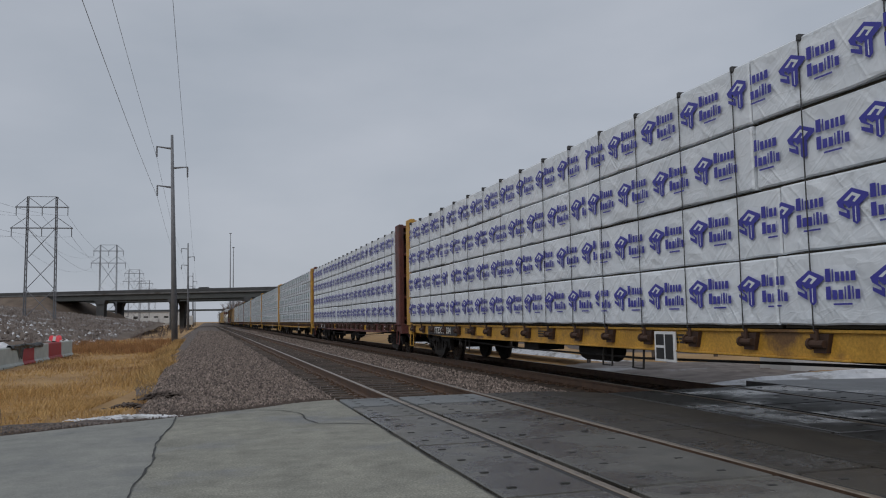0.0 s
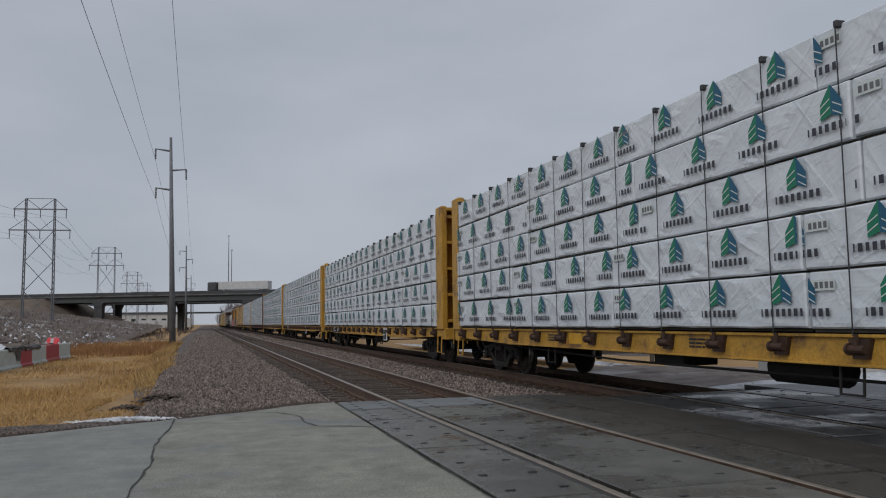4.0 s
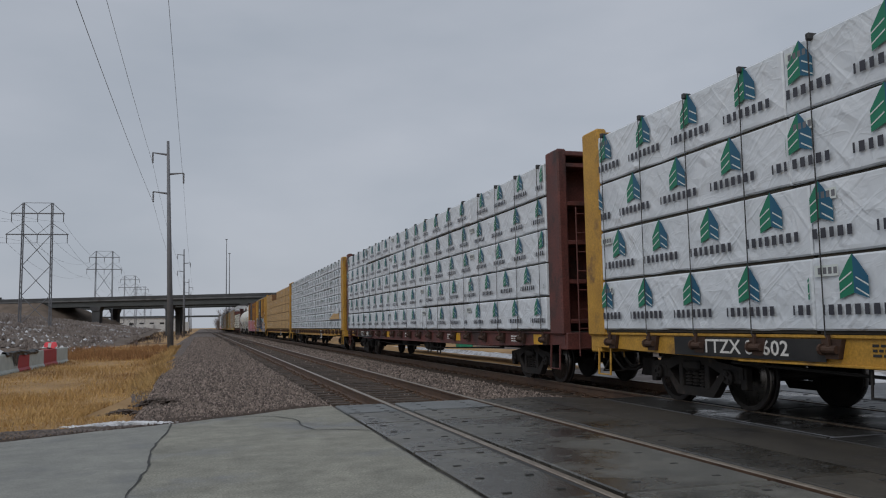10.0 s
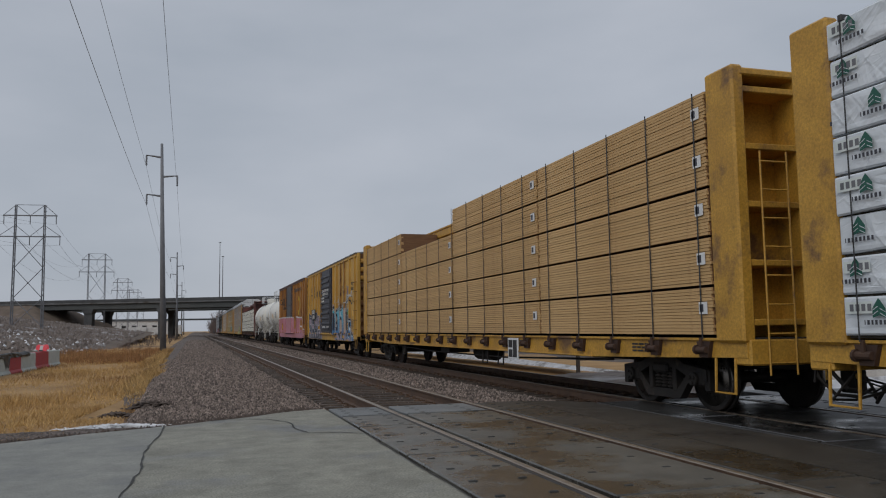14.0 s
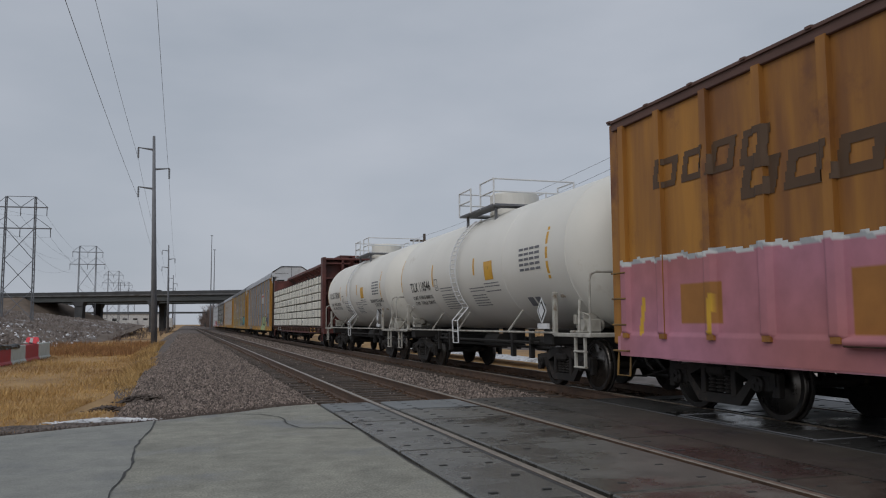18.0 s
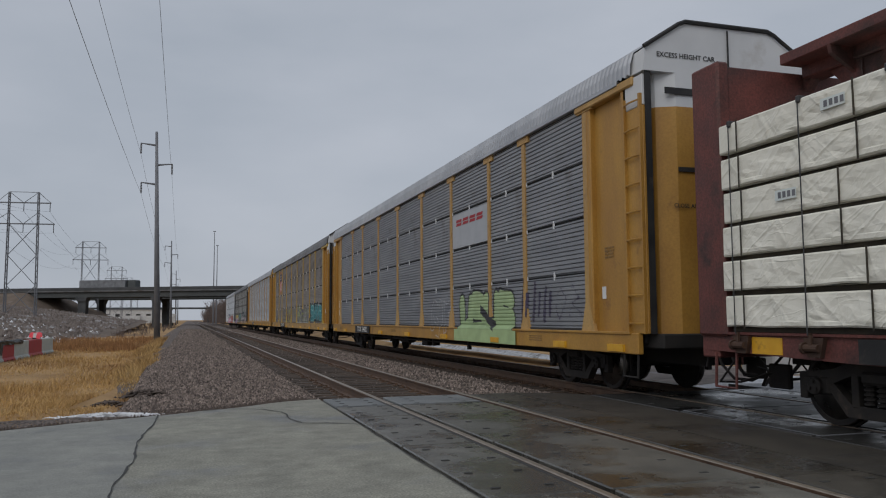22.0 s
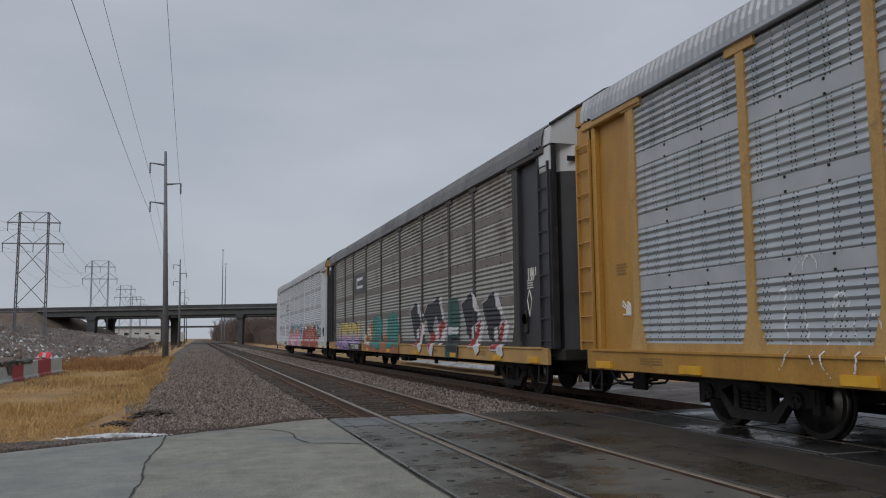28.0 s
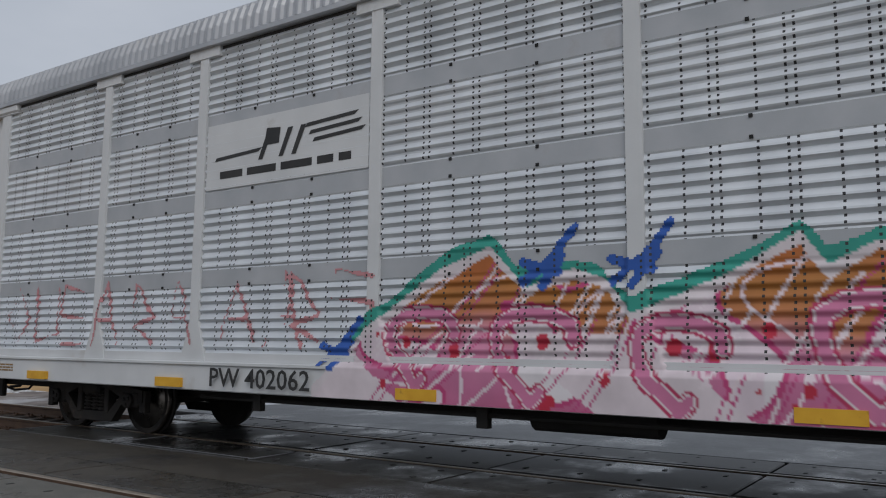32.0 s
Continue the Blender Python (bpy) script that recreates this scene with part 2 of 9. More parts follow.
by_island(STONE, 0.28, 1.6)
MUD = surf("dark_mud", (0.06, 0.045, 0.038), (0.11, 0.085, 0.07), 3, 0.85, 0, 0.5, 30)
FIELD = surf("dry_field", (0.30, 0.175, 0.068), (0.43, 0.27, 0.115), 0.5, 0.95, 0, 0.6, 9, (0.17, 0.1, 0.05), 0.06, 0.5)
GRASS = surf("dry_grass", (0.45, 0.27, 0.095), (0.6, 0.40, 0.17), 0.6, 0.9, 0, 0, 9, (0.27, 0.15, 0.065), 0.1, 0.5)
by_island(GRASS, 0.6, 1.2)
REED = surf("brown_reed", (0.24, 0.115, 0.045), (0.36, 0.19, 0.08), 0.7, 0.9, 0, 0, 9)
by_island(REED, 0.6, 1.25)
SNOW = surf("old_snow", (0.56, 0.57, 0.6), (0.76, 0.77, 0.79), 4, 0.6, 0, 0.4, 30, (0.3, 0.285, 0.27), 1.6, 0.52)
RAIL = surf("rail_side", (0.085, 0.052, 0.036), (0.15, 0.092, 0.06), 5, 0.6, 0.4, 0.2, 60)
RAIL_TOP = surf("rail_head", (0.23, 0.19, 0.15), (0.33, 0.28, 0.225), 8, 0.4, 0.6, 0.05, 80)
TIE = surf("tie_wood", (0.035, 0.026, 0.021), (0.085, 0.064, 0.05), 4, 0.9, 0, 0.5, 30, (0.14, 0.11, 0.09), 2, 0.58, 0.3, (1, 6, 6))
STEEL_POLE = surf("weathered_steel_pole", (0.155, 0.162, 0.178), (0.215, 0.222, 0.238), 1.2, 0.75, 0.2, 0.1, 30)
LATTICE = surf("galvanised_lattice", (0.13, 0.135, 0.15), (0.2, 0.205, 0.22), 1, 0.7, 0.2, 0, 30)
WIRE = surf("wire", (0.05, 0.05, 0.055), (0.07, 0.07, 0.075), 2, 0.6, 0, 0)
CONCRETE = surf("bridge_concrete", (0.09, 0.093, 0.096), (0.145, 0.148, 0.152), 0.5, 0.85, 0, 0.2, 8, (0.07, 0.064, 0.06), 0.2, 0.55)
DARK_CONC = surf("dark_concrete", (0.046, 0.048, 0.051), (0.076, 0.079, 0.083), 0.5, 0.85, 0, 0.2, 8)
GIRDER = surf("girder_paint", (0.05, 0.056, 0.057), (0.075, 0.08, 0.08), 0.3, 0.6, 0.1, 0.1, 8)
BARRIER = surf("barrier_concrete", (0.36, 0.39, 0.37), (0.48, 0.51, 0.48), 2, 0.8, 0, 0.2, 30, (0.3, 0.3, 0.29), 1.5, 0.6)
RED_PAINT = surf("faded_red_paint", (0.3, 0.012, 0.02), (0.38, 0.022, 0.03), 3, 0.6, 0, 0.1, 40)
PINK = surf("orange_plastic", (0.9, 0.08, 0.11), (0.95, 0.14, 0.17), 3, 0.5)
TARP = surf("black_tarpaulin", (0.015, 0.017, 0.017), (0.035, 0.037, 0.035), 4, 0.5, 0, 0.4, 12)
BRUSH = surf("bare_brush", (0.10, 0.075, 0.066), (0.17, 0.13, 0.115), 2, 0.95, 0, 0)
ROCK = surf("rubble", (0.10, 0.078, 0.066), (0.24, 0.205, 0.185), 1.5, 0.9, 0, 0.4, 8, (0.46, 0.46, 0.47), 0.16, 0.55)
BANK = surf("earth_bank", (0.1, 0.074, 0.056), (0.17, 0.13, 0.1), 0.35, 0.95, 0, 0.6, 5, (0.2, 0.17, 0.15), 0.4, 0.6)
PALE_WALL = surf("pale_wall", (0.5, 0.5, 0.5), (0.62, 0.62, 0.61), 1, 0.8, 0, 0.1, 20, (0.4, 0.39, 0.37), 0.6, 0.58)
WOOD_POLE = surf("pole_wood", (0.07, 0.055, 0.045), (0.12, 0.1, 0.085), 4, 0.9, 0, 0.3, 30, None, 1, 0.5, 0, (4, 4, 0.4))
DIRTY_WHITE = surf("dirty_white_metal", (0.30, 0.285, 0.25), (0.50, 0.485, 0.44), 5, 0.65, 0, 0.1, 40, (0.17, 0.125, 0.08), 3.0, 0.55)
WHITE_METAL = surf("white_painted_metal", (0.62, 0.63, 0.64), (0.72, 0.73, 0.73), 2, 0.5, 0, 0.05, 30, (0.4, 0.38, 0.35), 1.5, 0.62)
GREEN_BOX = surf("green_plastic", (0.02, 0.2, 0.11), (0.03, 0.26, 0.15), 2, 0.5)
EVERGREEN = surf("evergreen", (0.012, 0.02, 0.012), (0.03, 0.04, 0.022), 3, 0.9, 0, 0)

YELLOW = surf("railcar_yellow", (0.42, 0.225, 0.03), (0.52, 0.29, 0.045), 2.2, 0.55, 0, 0.08, 40, (0.16, 0.085, 0.035), 1.3, 0.54, 0, (1, 1, 1), 0, 0.02, 0.22, 30)
BROWN_RED = surf("railcar_oxide_red", (0.085, 0.028, 0.024), (0.14, 0.042, 0.034), 2.2, 0.6, 0, 0.08, 40, (0.04, 0.02, 0.018), 1.3, 0.53, 0, (1, 1, 1), 0, 0.02, 0.3, 30)
BLACK = surf("railcar_black", (0.012, 0.012, 0.013), (0.03, 0.029, 0.028), 3, 0.6, 0.1, 0.1, 40, (0.07, 0.055, 0.045), 1.6, 0.62)
TRUCK = surf("grimy_cast_steel", (0.014, 0.0125, 0.012), (0.036, 0.03, 0.026), 5, 0.75, 0.3, 0.2, 40, (0.09, 0.065, 0.05), 3, 0.62)
TREAD = surf("wheel_tread", (0.1, 0.09, 0.082), (0.17, 0.155, 0.14), 8, 0.3, 0.9, 0.02)
UNDER = surf("underframe_grime", (0.01, 0.0095, 0.009), (0.024, 0.021, 0.019), 3, 0.8, 0.1, 0.1, 30)
WINCH = surf("rusty_winch", (0.05, 0.03, 0.024), (0.1, 0.055, 0.035), 6, 0.7, 0.3, 0.2, 40)
def crumple(m, dist=0.017):
    """Gives a wrapped sheet slanting creases and folds that differ from bundle to bundle."""
    t = m.node_tree
    bsdf = t.nodes["Principled BSDF"]
    tc = t.nodes.new("ShaderNodeTexCoord")
    info = t.nodes.new("ShaderNodeObjectInfo")
    sc = t.nodes.new("ShaderNodeVectorMath")
    sc.operation = "MULTIPLY_ADD"
    t.links.new(info.outputs["Random"], sc.inputs[0])
    sc.inputs[1].default_value = (37.0, 53.0, 29.0)
    t.links.new(tc.outputs["Object"], sc.inputs[2])
    height = None
    for turn, stretch, scale, weight, seed in ((38, (1, 0.4, 1.9), 1.1, 1.0, 0.0), (-48, (1, 0.4, 2.2), 0.9, 0.8, 11.0), (14, (1, 0.7, 1.8), 2.6, 0.3, 23.0), (-75, (1, 0.4, 2.4), 1.7, 0.35, 31.0)):
        mp = t.nodes.new("ShaderNodeMapping")
        mp.inputs["Location"].default_value = (seed, seed, seed)
        mp.inputs["Rotation"].default_value = (radians(turn), 0, 0)
        mp.inputs["Scale"].default_value = stretch
        mp.vector_type = "POINT"
        rot = t.nodes.new("ShaderNodeMapping")
        rot.inputs["Rotation"].default_value = (radians(turn), 0, 0)
        mp.inputs["Rotation"].default_value = (0, 0, 0)
        t.links.new(sc.outputs["Vector"], rot.inputs["Vector"])
        t.links.new(rot.outputs["Vector"], mp.inputs["Vector"])
        nz = t.nodes.new("ShaderNodeTexNoise")
        nz.inputs["Scale"].default_value, nz.inputs["Detail"].default_value = scale, 2.5
        nz.inputs["Distortion"].default_value = 0.9
        t.links.new(mp.outputs["Vector"], nz.inputs["Vector"])
        last = nz.outputs["Fac"]
        for kind, val in (("SUBTRACT", 0.5), ("ABSOLUTE", 0), ("MULTIPLY", -6.0 * weight), ("MAXIMUM", -0.42 * weight)):
            mt = t.nodes.new("ShaderNodeMath")
            mt.operation = kind
            t.links.new(last, mt.inputs[0])
            mt.inputs[1].default_value = val
            last = mt.outputs[0]
        if height is None:
            height = last
        else:
            ad = t.nodes.new("ShaderNodeMath")
            ad.operation = "ADD"
            t.links.new(height, ad.inputs[0])
            t.links.new(last, ad.inputs[1])
            height = ad.outputs[0]
    bp = t.nodes.new("ShaderNodeBump")
    bp.inputs["Strength"].default_value, bp.inputs["Distance"].default_value = 0.9, dist
    t.links.new(height, bp.inputs["Height"])
    t.links.new(bp.outputs["Normal"], bsdf.inputs["Normal"])
    return m


WRAP = surf("white_lumber_wrap", (0.62, 0.665, 0.71), (0.72, 0.76, 0.805), 1.2, 0.42, 0, 0.5, 2.2, (0.55, 0.56, 0.58), 1.5, 0.63, 0.04, (1, 0.7, 1.6), 0, 0.06)
CREAM_WRAP = surf("cream_lumber_wrap", (0.70, 0.68, 0.59), (0.80, 0.78, 0.69), 1.4, 0.45, 0, 0.55, 2.6, (0.5, 0.49, 0.43), 1.5, 0.62, 0.05, (1, 0.7, 1.8), 0, 0.06)
crumple(WRAP)
crumple(CREAM_WRAP, 0.02)
STRAP = surf("black_strap", (0.025, 0.025, 0.027), (0.05, 0.05, 0.052), 6, 0.6)
# dark bands, and strips that paint shade into the gaps between tiers
GAP_SHADE_AND_BAND = surf("dunnage", (0.03, 0.026, 0.02), (0.06, 0.05, 0.035), 4, 0.9)
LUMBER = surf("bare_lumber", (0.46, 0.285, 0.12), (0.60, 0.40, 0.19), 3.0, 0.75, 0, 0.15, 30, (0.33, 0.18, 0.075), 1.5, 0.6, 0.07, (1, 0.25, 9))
# brown boards; also a core whose dark colour paints shade between boards
BROWN_AND_GAP_SHADE = surf("brown_lumber", (0.14, 0.07, 0.032), (0.2, 0.105, 0.05), 3.0, 0.8, 0, 0.15, 30, None, 1, 0.5, 0, (1, 0.25, 9))
BLUE_INK = surf("blue_print", (0.035, 0.035, 0.28), (0.05, 0.05, 0.34), 3, 0.5, 0, 0)
INK = surf("dark_print", (0.03, 0.032, 0.045), (0.05, 0.052, 0.065), 3, 0.5, 0, 0)
GREEN_INK = surf("green_print", (0.008, 0.17, 0.09), (0.012, 0.21, 0.12), 3, 0.5, 0, 0)
DARK_GREEN_INK = surf("dark_green_print", (0.01, 0.085, 0.06), (0.014, 0.11, 0.08), 3, 0.5, 0, 0)
TEAL_INK = surf("teal_print", (0.01, 0.09, 0.17), (0.012, 0.12, 0.2), 3, 0.5, 0, 0)
PALE_INK = surf("pale_print", (0.6, 0.66, 0.64), (0.66, 0.7, 0.68), 3, 0.5, 0, 0)
WHITE_INK = surf("white_stencil", (0.62, 0.61, 0.58), (0.72, 0.71, 0.68), 5, 0.6, 0, 0, 30, (0.35, 0.3, 0.22), 3, 0.6)
BLACK_INK = surf("black_stencil", (0.015, 0.015, 0.016), (0.03, 0.03, 0.03), 5, 0.6, 0, 0)
REFLECT = surf("yellow_reflector", (0.6, 0.31, 0.02), (0.7, 0.39, 0.03), 5, 0.4, 0, 0, 30, (0.35, 0.17, 0.03), 4, 0.6)
BOX_YELLOW = surf("boxcar_yellow", (0.41, 0.225, 0.042), (0.57, 0.34, 0.068), 1.6, 0.55, 0, 0.06, 30, (0.36, 0.18, 0.04), 0.8, 0.6, 0, (1, 1.6, 0.22))
RIB_RUST = surf("rusted_yellow_rib", (0.26, 0.13, 0.035), (0.42, 0.235, 0.05), 3, 0.6, 0, 0.08, 30, (0.08, 0.03, 0.016), 1.1, 0.47, 0, (1, 1, 0.4))
STEP_RUST = surf("rusted_step", (0.11, 0.065, 0.025), (0.26, 0.15, 0.04), 4, 0.75, 0, 0.1, 30)
FADED_INK = surf("faded_stencil", (0.2, 0.115, 0.035), (0.26, 0.15, 0.045), 3, 0.6, 0, 0)
BOX_ORANGE = surf("boxcar_faded_orange", (0.2, 0.08, 0.02), (0.42, 0.19, 0.03), 1.6, 0.6, 0, 0.06, 30, (0.15, 0.055, 0.022), 0.7, 0.55, 0, (1, 1.6, 0.22))
BOX_PINK = surf("boxcar_pink_overpaint", (0.45, 0.21, 0.25), (0.52, 0.26, 0.31), 1.0, 0.6, 0, 0.06, 30, (0.33, 0.12, 0.1), 0.8, 0.58)
# grime, with the shade between coupled cars put into the same brown
BOX_END = surf("boxcar_grimy_shaded_end", (0.11, 0.048, 0.018), (0.2, 0.085, 0.025), 1.2, 0.7, 0, 0.06, 30, (0.06, 0.03, 0.018), 0.9, 0.5)
DOOR_NAVY = surf("boxcar_navy_door", (0.022, 0.024, 0.034), (0.035, 0.037, 0.048), 1.2, 0.5, 0, 0.06, 30, (0.07, 0.06, 0.06), 1.2, 0.64)
DOOR_GREY = surf("boxcar_worn_door", (0.04, 0.043, 0.05), (0.06, 0.062, 0.068), 1.2, 0.55, 0, 0.06, 30, (0.1, 0.05, 0.035), 1.0, 0.55)
ROOF_GREY = surf("boxcar_roof", (0.15, 0.155, 0.165), (0.23, 0.235, 0.245), 1, 0.6, 0.3, 0.05, 30, (0.11, 0.1, 0.095), 0.8, 0.55)
ROOF_RUST = surf("boxcar_rusty_roof", (0.10, 0.055, 0.045), (0.15, 0.085, 0.07), 1, 0.7, 0.2, 0.1, 30)
TANK_WHITE = surf("tank_white", (0.68, 0.665, 0.61), (0.76, 0.745, 0.69), 0.9, 0.45, 0, 0.03, 30, (0.5, 0.46, 0.38), 0.7, 0.62, 0, (1, 0.6, 0.25))
RACK_GREY = surf("rack_galvanised", (0.205, 0.215, 0.235), (0.29, 0.30, 0.32), 1.5, 0.5, 0.25, 0.06, 50, (0.145, 0.14, 0.135), 0.8, 0.58, 0.06, (1, 0.5, 2))
RACK_BROWN = surf("rack_rusty_galvanised", (0.21, 0.19, 0.175), (0.31, 0.285, 0.268), 1.5, 0.6, 0.2, 0.06, 50, (0.13, 0.105, 0.09), 0.8, 0.52, 0.06, (1, 0.5, 2))
RACK_WHITE = perforated("rack_pale_perforated", (0.37, 0.4, 0.43), (0.48, 0.505, 0.53), (0.03, 0.03, 0.035), (0.42, 0.43, 0.44), 0.62)
RACK_DIRTY = perforated("rack_dirty_perforated", (0.29, 0.285, 0.26), (0.38, 0.37, 0.335), (0.06, 0.056, 0.05), (0.2, 0.175, 0.145), 0.56)
RACK_BRIGHT = perforated("rack_clean_perforated", (0.55, 0.58, 0.615), (0.69, 0.72, 0.755), (0.04, 0.04, 0.045), (0.5, 0.505, 0.52), 0.64)
BAND_GREY = surf("rack_plain_band", (0.36, 0.38, 0.405), (0.44, 0.455, 0.48), 2, 0.5, 0.2, 0.03, 40, (0.36, 0.36, 0.37), 1, 0.62)
BAND_DIRTY = surf("rack_dirty_band", (0.14, 0.125, 0.108), (0.2, 0.18, 0.155), 2, 0.6, 0.1, 0.03, 40, (0.24, 0.22, 0.2), 1, 0.6)
BAND_DARK = surf("rack_seam", (0.008, 0.008, 0.009), (0.018, 0.018, 0.018), 2, 0.9)
RACK_ROOF = surf("rack_roof_steel", (0.34, 0.35, 0.37), (0.46, 0.47, 0.49), 1.5, 0.4, 0.5, 0.03, 40, (0.36, 0.35, 0.34), 0.8, 0.6)
RACK_YELLOW = surf("rack_yellow", (0.33, 0.165, 0.03), (0.43, 0.235, 0.046), 1.8, 0.5, 0, 0.05, 40, (0.16, 0.075, 0.028), 1.1, 0.61, 0, (1, 1.4, 0.4), 0, 0.02, 0.1, 25)
RACK_BEIGE = surf("rack_faded_yellow", (0.37, 0.215, 0.07), (0.48, 0.3, 0.11), 1.8, 0.6, 0, 0.05, 40, (0.17, 0.085, 0.04), 1.1, 0.6, 0, (1, 1.4, 0.4), 0, 0.02, 0.1, 25)
RACK_BRIGHT_YELLOW = surf("rack_bright_yellow", (0.4, 0.25, 0.025), (0.52, 0.34, 0.04), 1.8, 0.5, 0, 0.05, 40, (0.22, 0.11, 0.035), 1.3, 0.56, 0.05, (1, 1.4, 0.4), 0, 0.02, 0.12, 25)
RACK_BLACK = surf("rack_black", (0.022, 0.022, 0.026), (0.04, 0.04, 0.045), 1.4, 0.5, 0, 0.05, 40, (0.08, 0.07, 0.065), 0.9, 0.64)
RACK_PAINT_WHITE = surf("rack_white_paint", (0.53, 0.545, 0.56), (0.61, 0.625, 0.64), 1.4, 0.5, 0, 0.04, 40, (0.44, 0.43, 0.42), 0.9, 0.62)
RACK_DKBROWN = surf("rack_dark_post", (0.036, 0.032, 0.03), (0.062, 0.055, 0.05), 1.4, 0.6, 0, 0.05, 40)
SPRAY = paint_attr("spray_paint")
SPRAY_PERF = punch(paint_attr("spray_paint_on_perforated_sheet"), (0.03, 0.03, 0.03))


# ---- mesh helpers ----
class B:
    """Collects vertices and faces of one part."""

    def __init__(self):
        self.v, self.f, self.mi = [], [], []

    def add(self, vs, fs, mi=0):
        o = len(self.v)
        self.v += [tuple(p) for p in vs]
        self.f += [tuple(i + o for i in f) for f in fs]
        self.mi += [mi] * len(fs)
        return self

    def box(self, x0, x1, y0, y1, z0, z1, bev=0.0, mi=0):
        lo, hi = (x0, y0, z0), (x1, y1, z1)
        if bev <= 0:
            vs = [(hi[0] if i & 1 else lo[0], hi[1] if i & 2 else lo[1], hi[2] if i & 4 else lo[2]) for i in range(8)]
            return self.add(vs, [(0, 2, 3, 1), (4, 5, 7, 6), (0, 1, 5, 4), (2, 6, 7, 3), (0, 4, 6, 2), (1, 3, 7, 5)], mi)
        vs, idx = [], {}
        for c in range(8):
            for a in range(3):
                p = []
                for k in range(3):
                    s = (c >> k) & 1
                    e = hi[k] if s else lo[k]
                    p.append(e if k == a else e + (-bev if s else bev))
                idx[c, a] = len(vs)
                vs.append(p)
        fs = []
        for a in range(3):
            p, q = [k for k in range(3) if k != a]
            for s in (0, 1):
                c0 = s << a
                ring = [c0, c0 | 1 << p, c0 | 1 << p | 1 << q, c0 | 1 << q]
                fs.append([idx[c, a] for c in ring])
            for sp in (0, 1):
                for sq in (0, 1):
                    c0 = sp << p | sq << q
                    c1 = c0 | 1 << a
                    fs.append([idx[c0, p], idx[c0, q], idx[c1, q], idx[c1, p]])
        fs += [[idx[c, 0], idx[c, 1], idx[c, 2]] for c in range(8)]
        return self.add(vs, fs, mi)

    def cyl(self, p0, p1, r, n=10, r2=None, mi=0):
        p0, p1 = Vector(p0), Vector(p1)
        d = (p1 - p0).normalized()
        s = d.orthogonal().normalized()
        t = d.cross(s)
        r2 = r if r2 is None else r2
        vs = []
        for p, rr in ((p0, r), (p1, r2)):
            for i in range(n):
                a = 2 * math.pi * i / n
                vs.append(p + (s * math.cos(a) + t * math.sin(a)) * rr)
        fs = [(i, (i + 1) % n, n + (i + 1) % n, n + i) for i in range(n)]
        fs += [tuple(range(n))[::-1], tuple(range(n, 2 * n))]
        return self.add(vs, fs, mi)

    def tube(self, pts, r, n=6, mi=0):
        """One round bar bent along a line of points."""
        pts = [Vector(p) for p in pts]
        vs, s = [], None
        for i, p in enumerate(pts):
            d = (pts[min(i + 1, len(pts) - 1)] - pts[max(i - 1, 0)]).normalized()
            s = d.orthogonal().normalized() if s is None else (s - d * s.dot(d)).normalized()
            t = d.cross(s)
            vs += [p + (s * math.cos(2 * math.pi * k / n) + t * math.sin(2 * math.pi * k / n)) * r for k in range(n)]
        fs = [(j * n + k, j * n + (k + 1) % n, (j + 1) * n + (k + 1) % n, (j + 1) * n + k) for j in range(len(pts) - 1) for k in range(n)]
        fs += [tuple(range(n))[::-1], tuple(range(len(vs) - n, len(vs)))]
        return self.add(vs, fs, mi)

    def prism(self, poly, a0, a1, axis=0, mi=0):
        """A polygon in the two other axes, drawn out along axis."""
        def put(p, a):
            q = list(p)
            q.insert(axis, a)
            return q
        n = len(poly)
        vs = [put(p, a0) for p in poly] + [put(p, a1) for p in poly]
        fs = [tuple(range(n)), tuple(range(2 * n - 1, n - 1, -1))] + [(i, (i + 1) % n, n + (i + 1) % n, n + i) for i in range(n)]
        return self.add(vs, fs, mi)

    def lathe(self, prof, n=24, axis=0, c=(0, 0, 0), mi=0):
        """A profile of (along, radius) turned round axis."""
        vs, fs = [], []
        for a, r in prof:
            for i in range(n):
                t = 2 * math.pi * i / n
                p = [r * math.cos(t), r * math.sin(t)]
                p.insert(axis, a)
                vs.append([p[k] + c[k] for k in range(3)])
        for j in range(len(prof) - 1):
            for i in range(n):
                k = (i + 1) % n
                fs.append((j * n + i, j * n + k, (j + 1) * n + k, (j + 1) * n + i))
        fs += [tuple(range(n)), tuple(range((len(prof) - 1) * n, len(prof) * n))]
        return self.add(vs, fs, mi)

    def mesh(self, name, mats, smooth=False, fix=True):
        me = bpy.data.meshes.new(name)
        me.from_pydata(self.v, [], self.f)
        for m in (mats if isinstance(mats, (list, tuple)) else [mats]):
            me.materials.append(m)
        if any(self.mi):
            me.polygons.foreach_set("material_index", self.mi)
        if smooth:
            me.polygons.foreach_set("use_smooth", [True] * len(self.f))
        if fix:
            bm = bmesh.new()
            bm.from_mesh(me)
            bmesh.ops.recalc_face_normals(bm, faces=bm.faces)
            bm.to_mesh(me)
            bm.free()
        me.update()
        return me


def part(name, b, mat, parent=None, label="", at=None, smooth=False, fix=True):
    """One mesh object; b is a B, or a mesh that is shared."""
    me = b if isinstance(b, bpy.types.Mesh) else b.mesh(name, mat, smooth, fix)
    ob = new(name, me)
    ob.parent = parent
    if at is not None:
        ob.matrix_basis = at if isinstance(at, Matrix) else Matrix.Translation(at)
    if label:
        ob["label"] = label
    return ob


def thing(name, label, category, group="", at=(0, 0, 0)):
    ob = new(name)
    ob.empty_display_size = 0.3
    ob.location = at
    return tagged(ob, label, category, group)


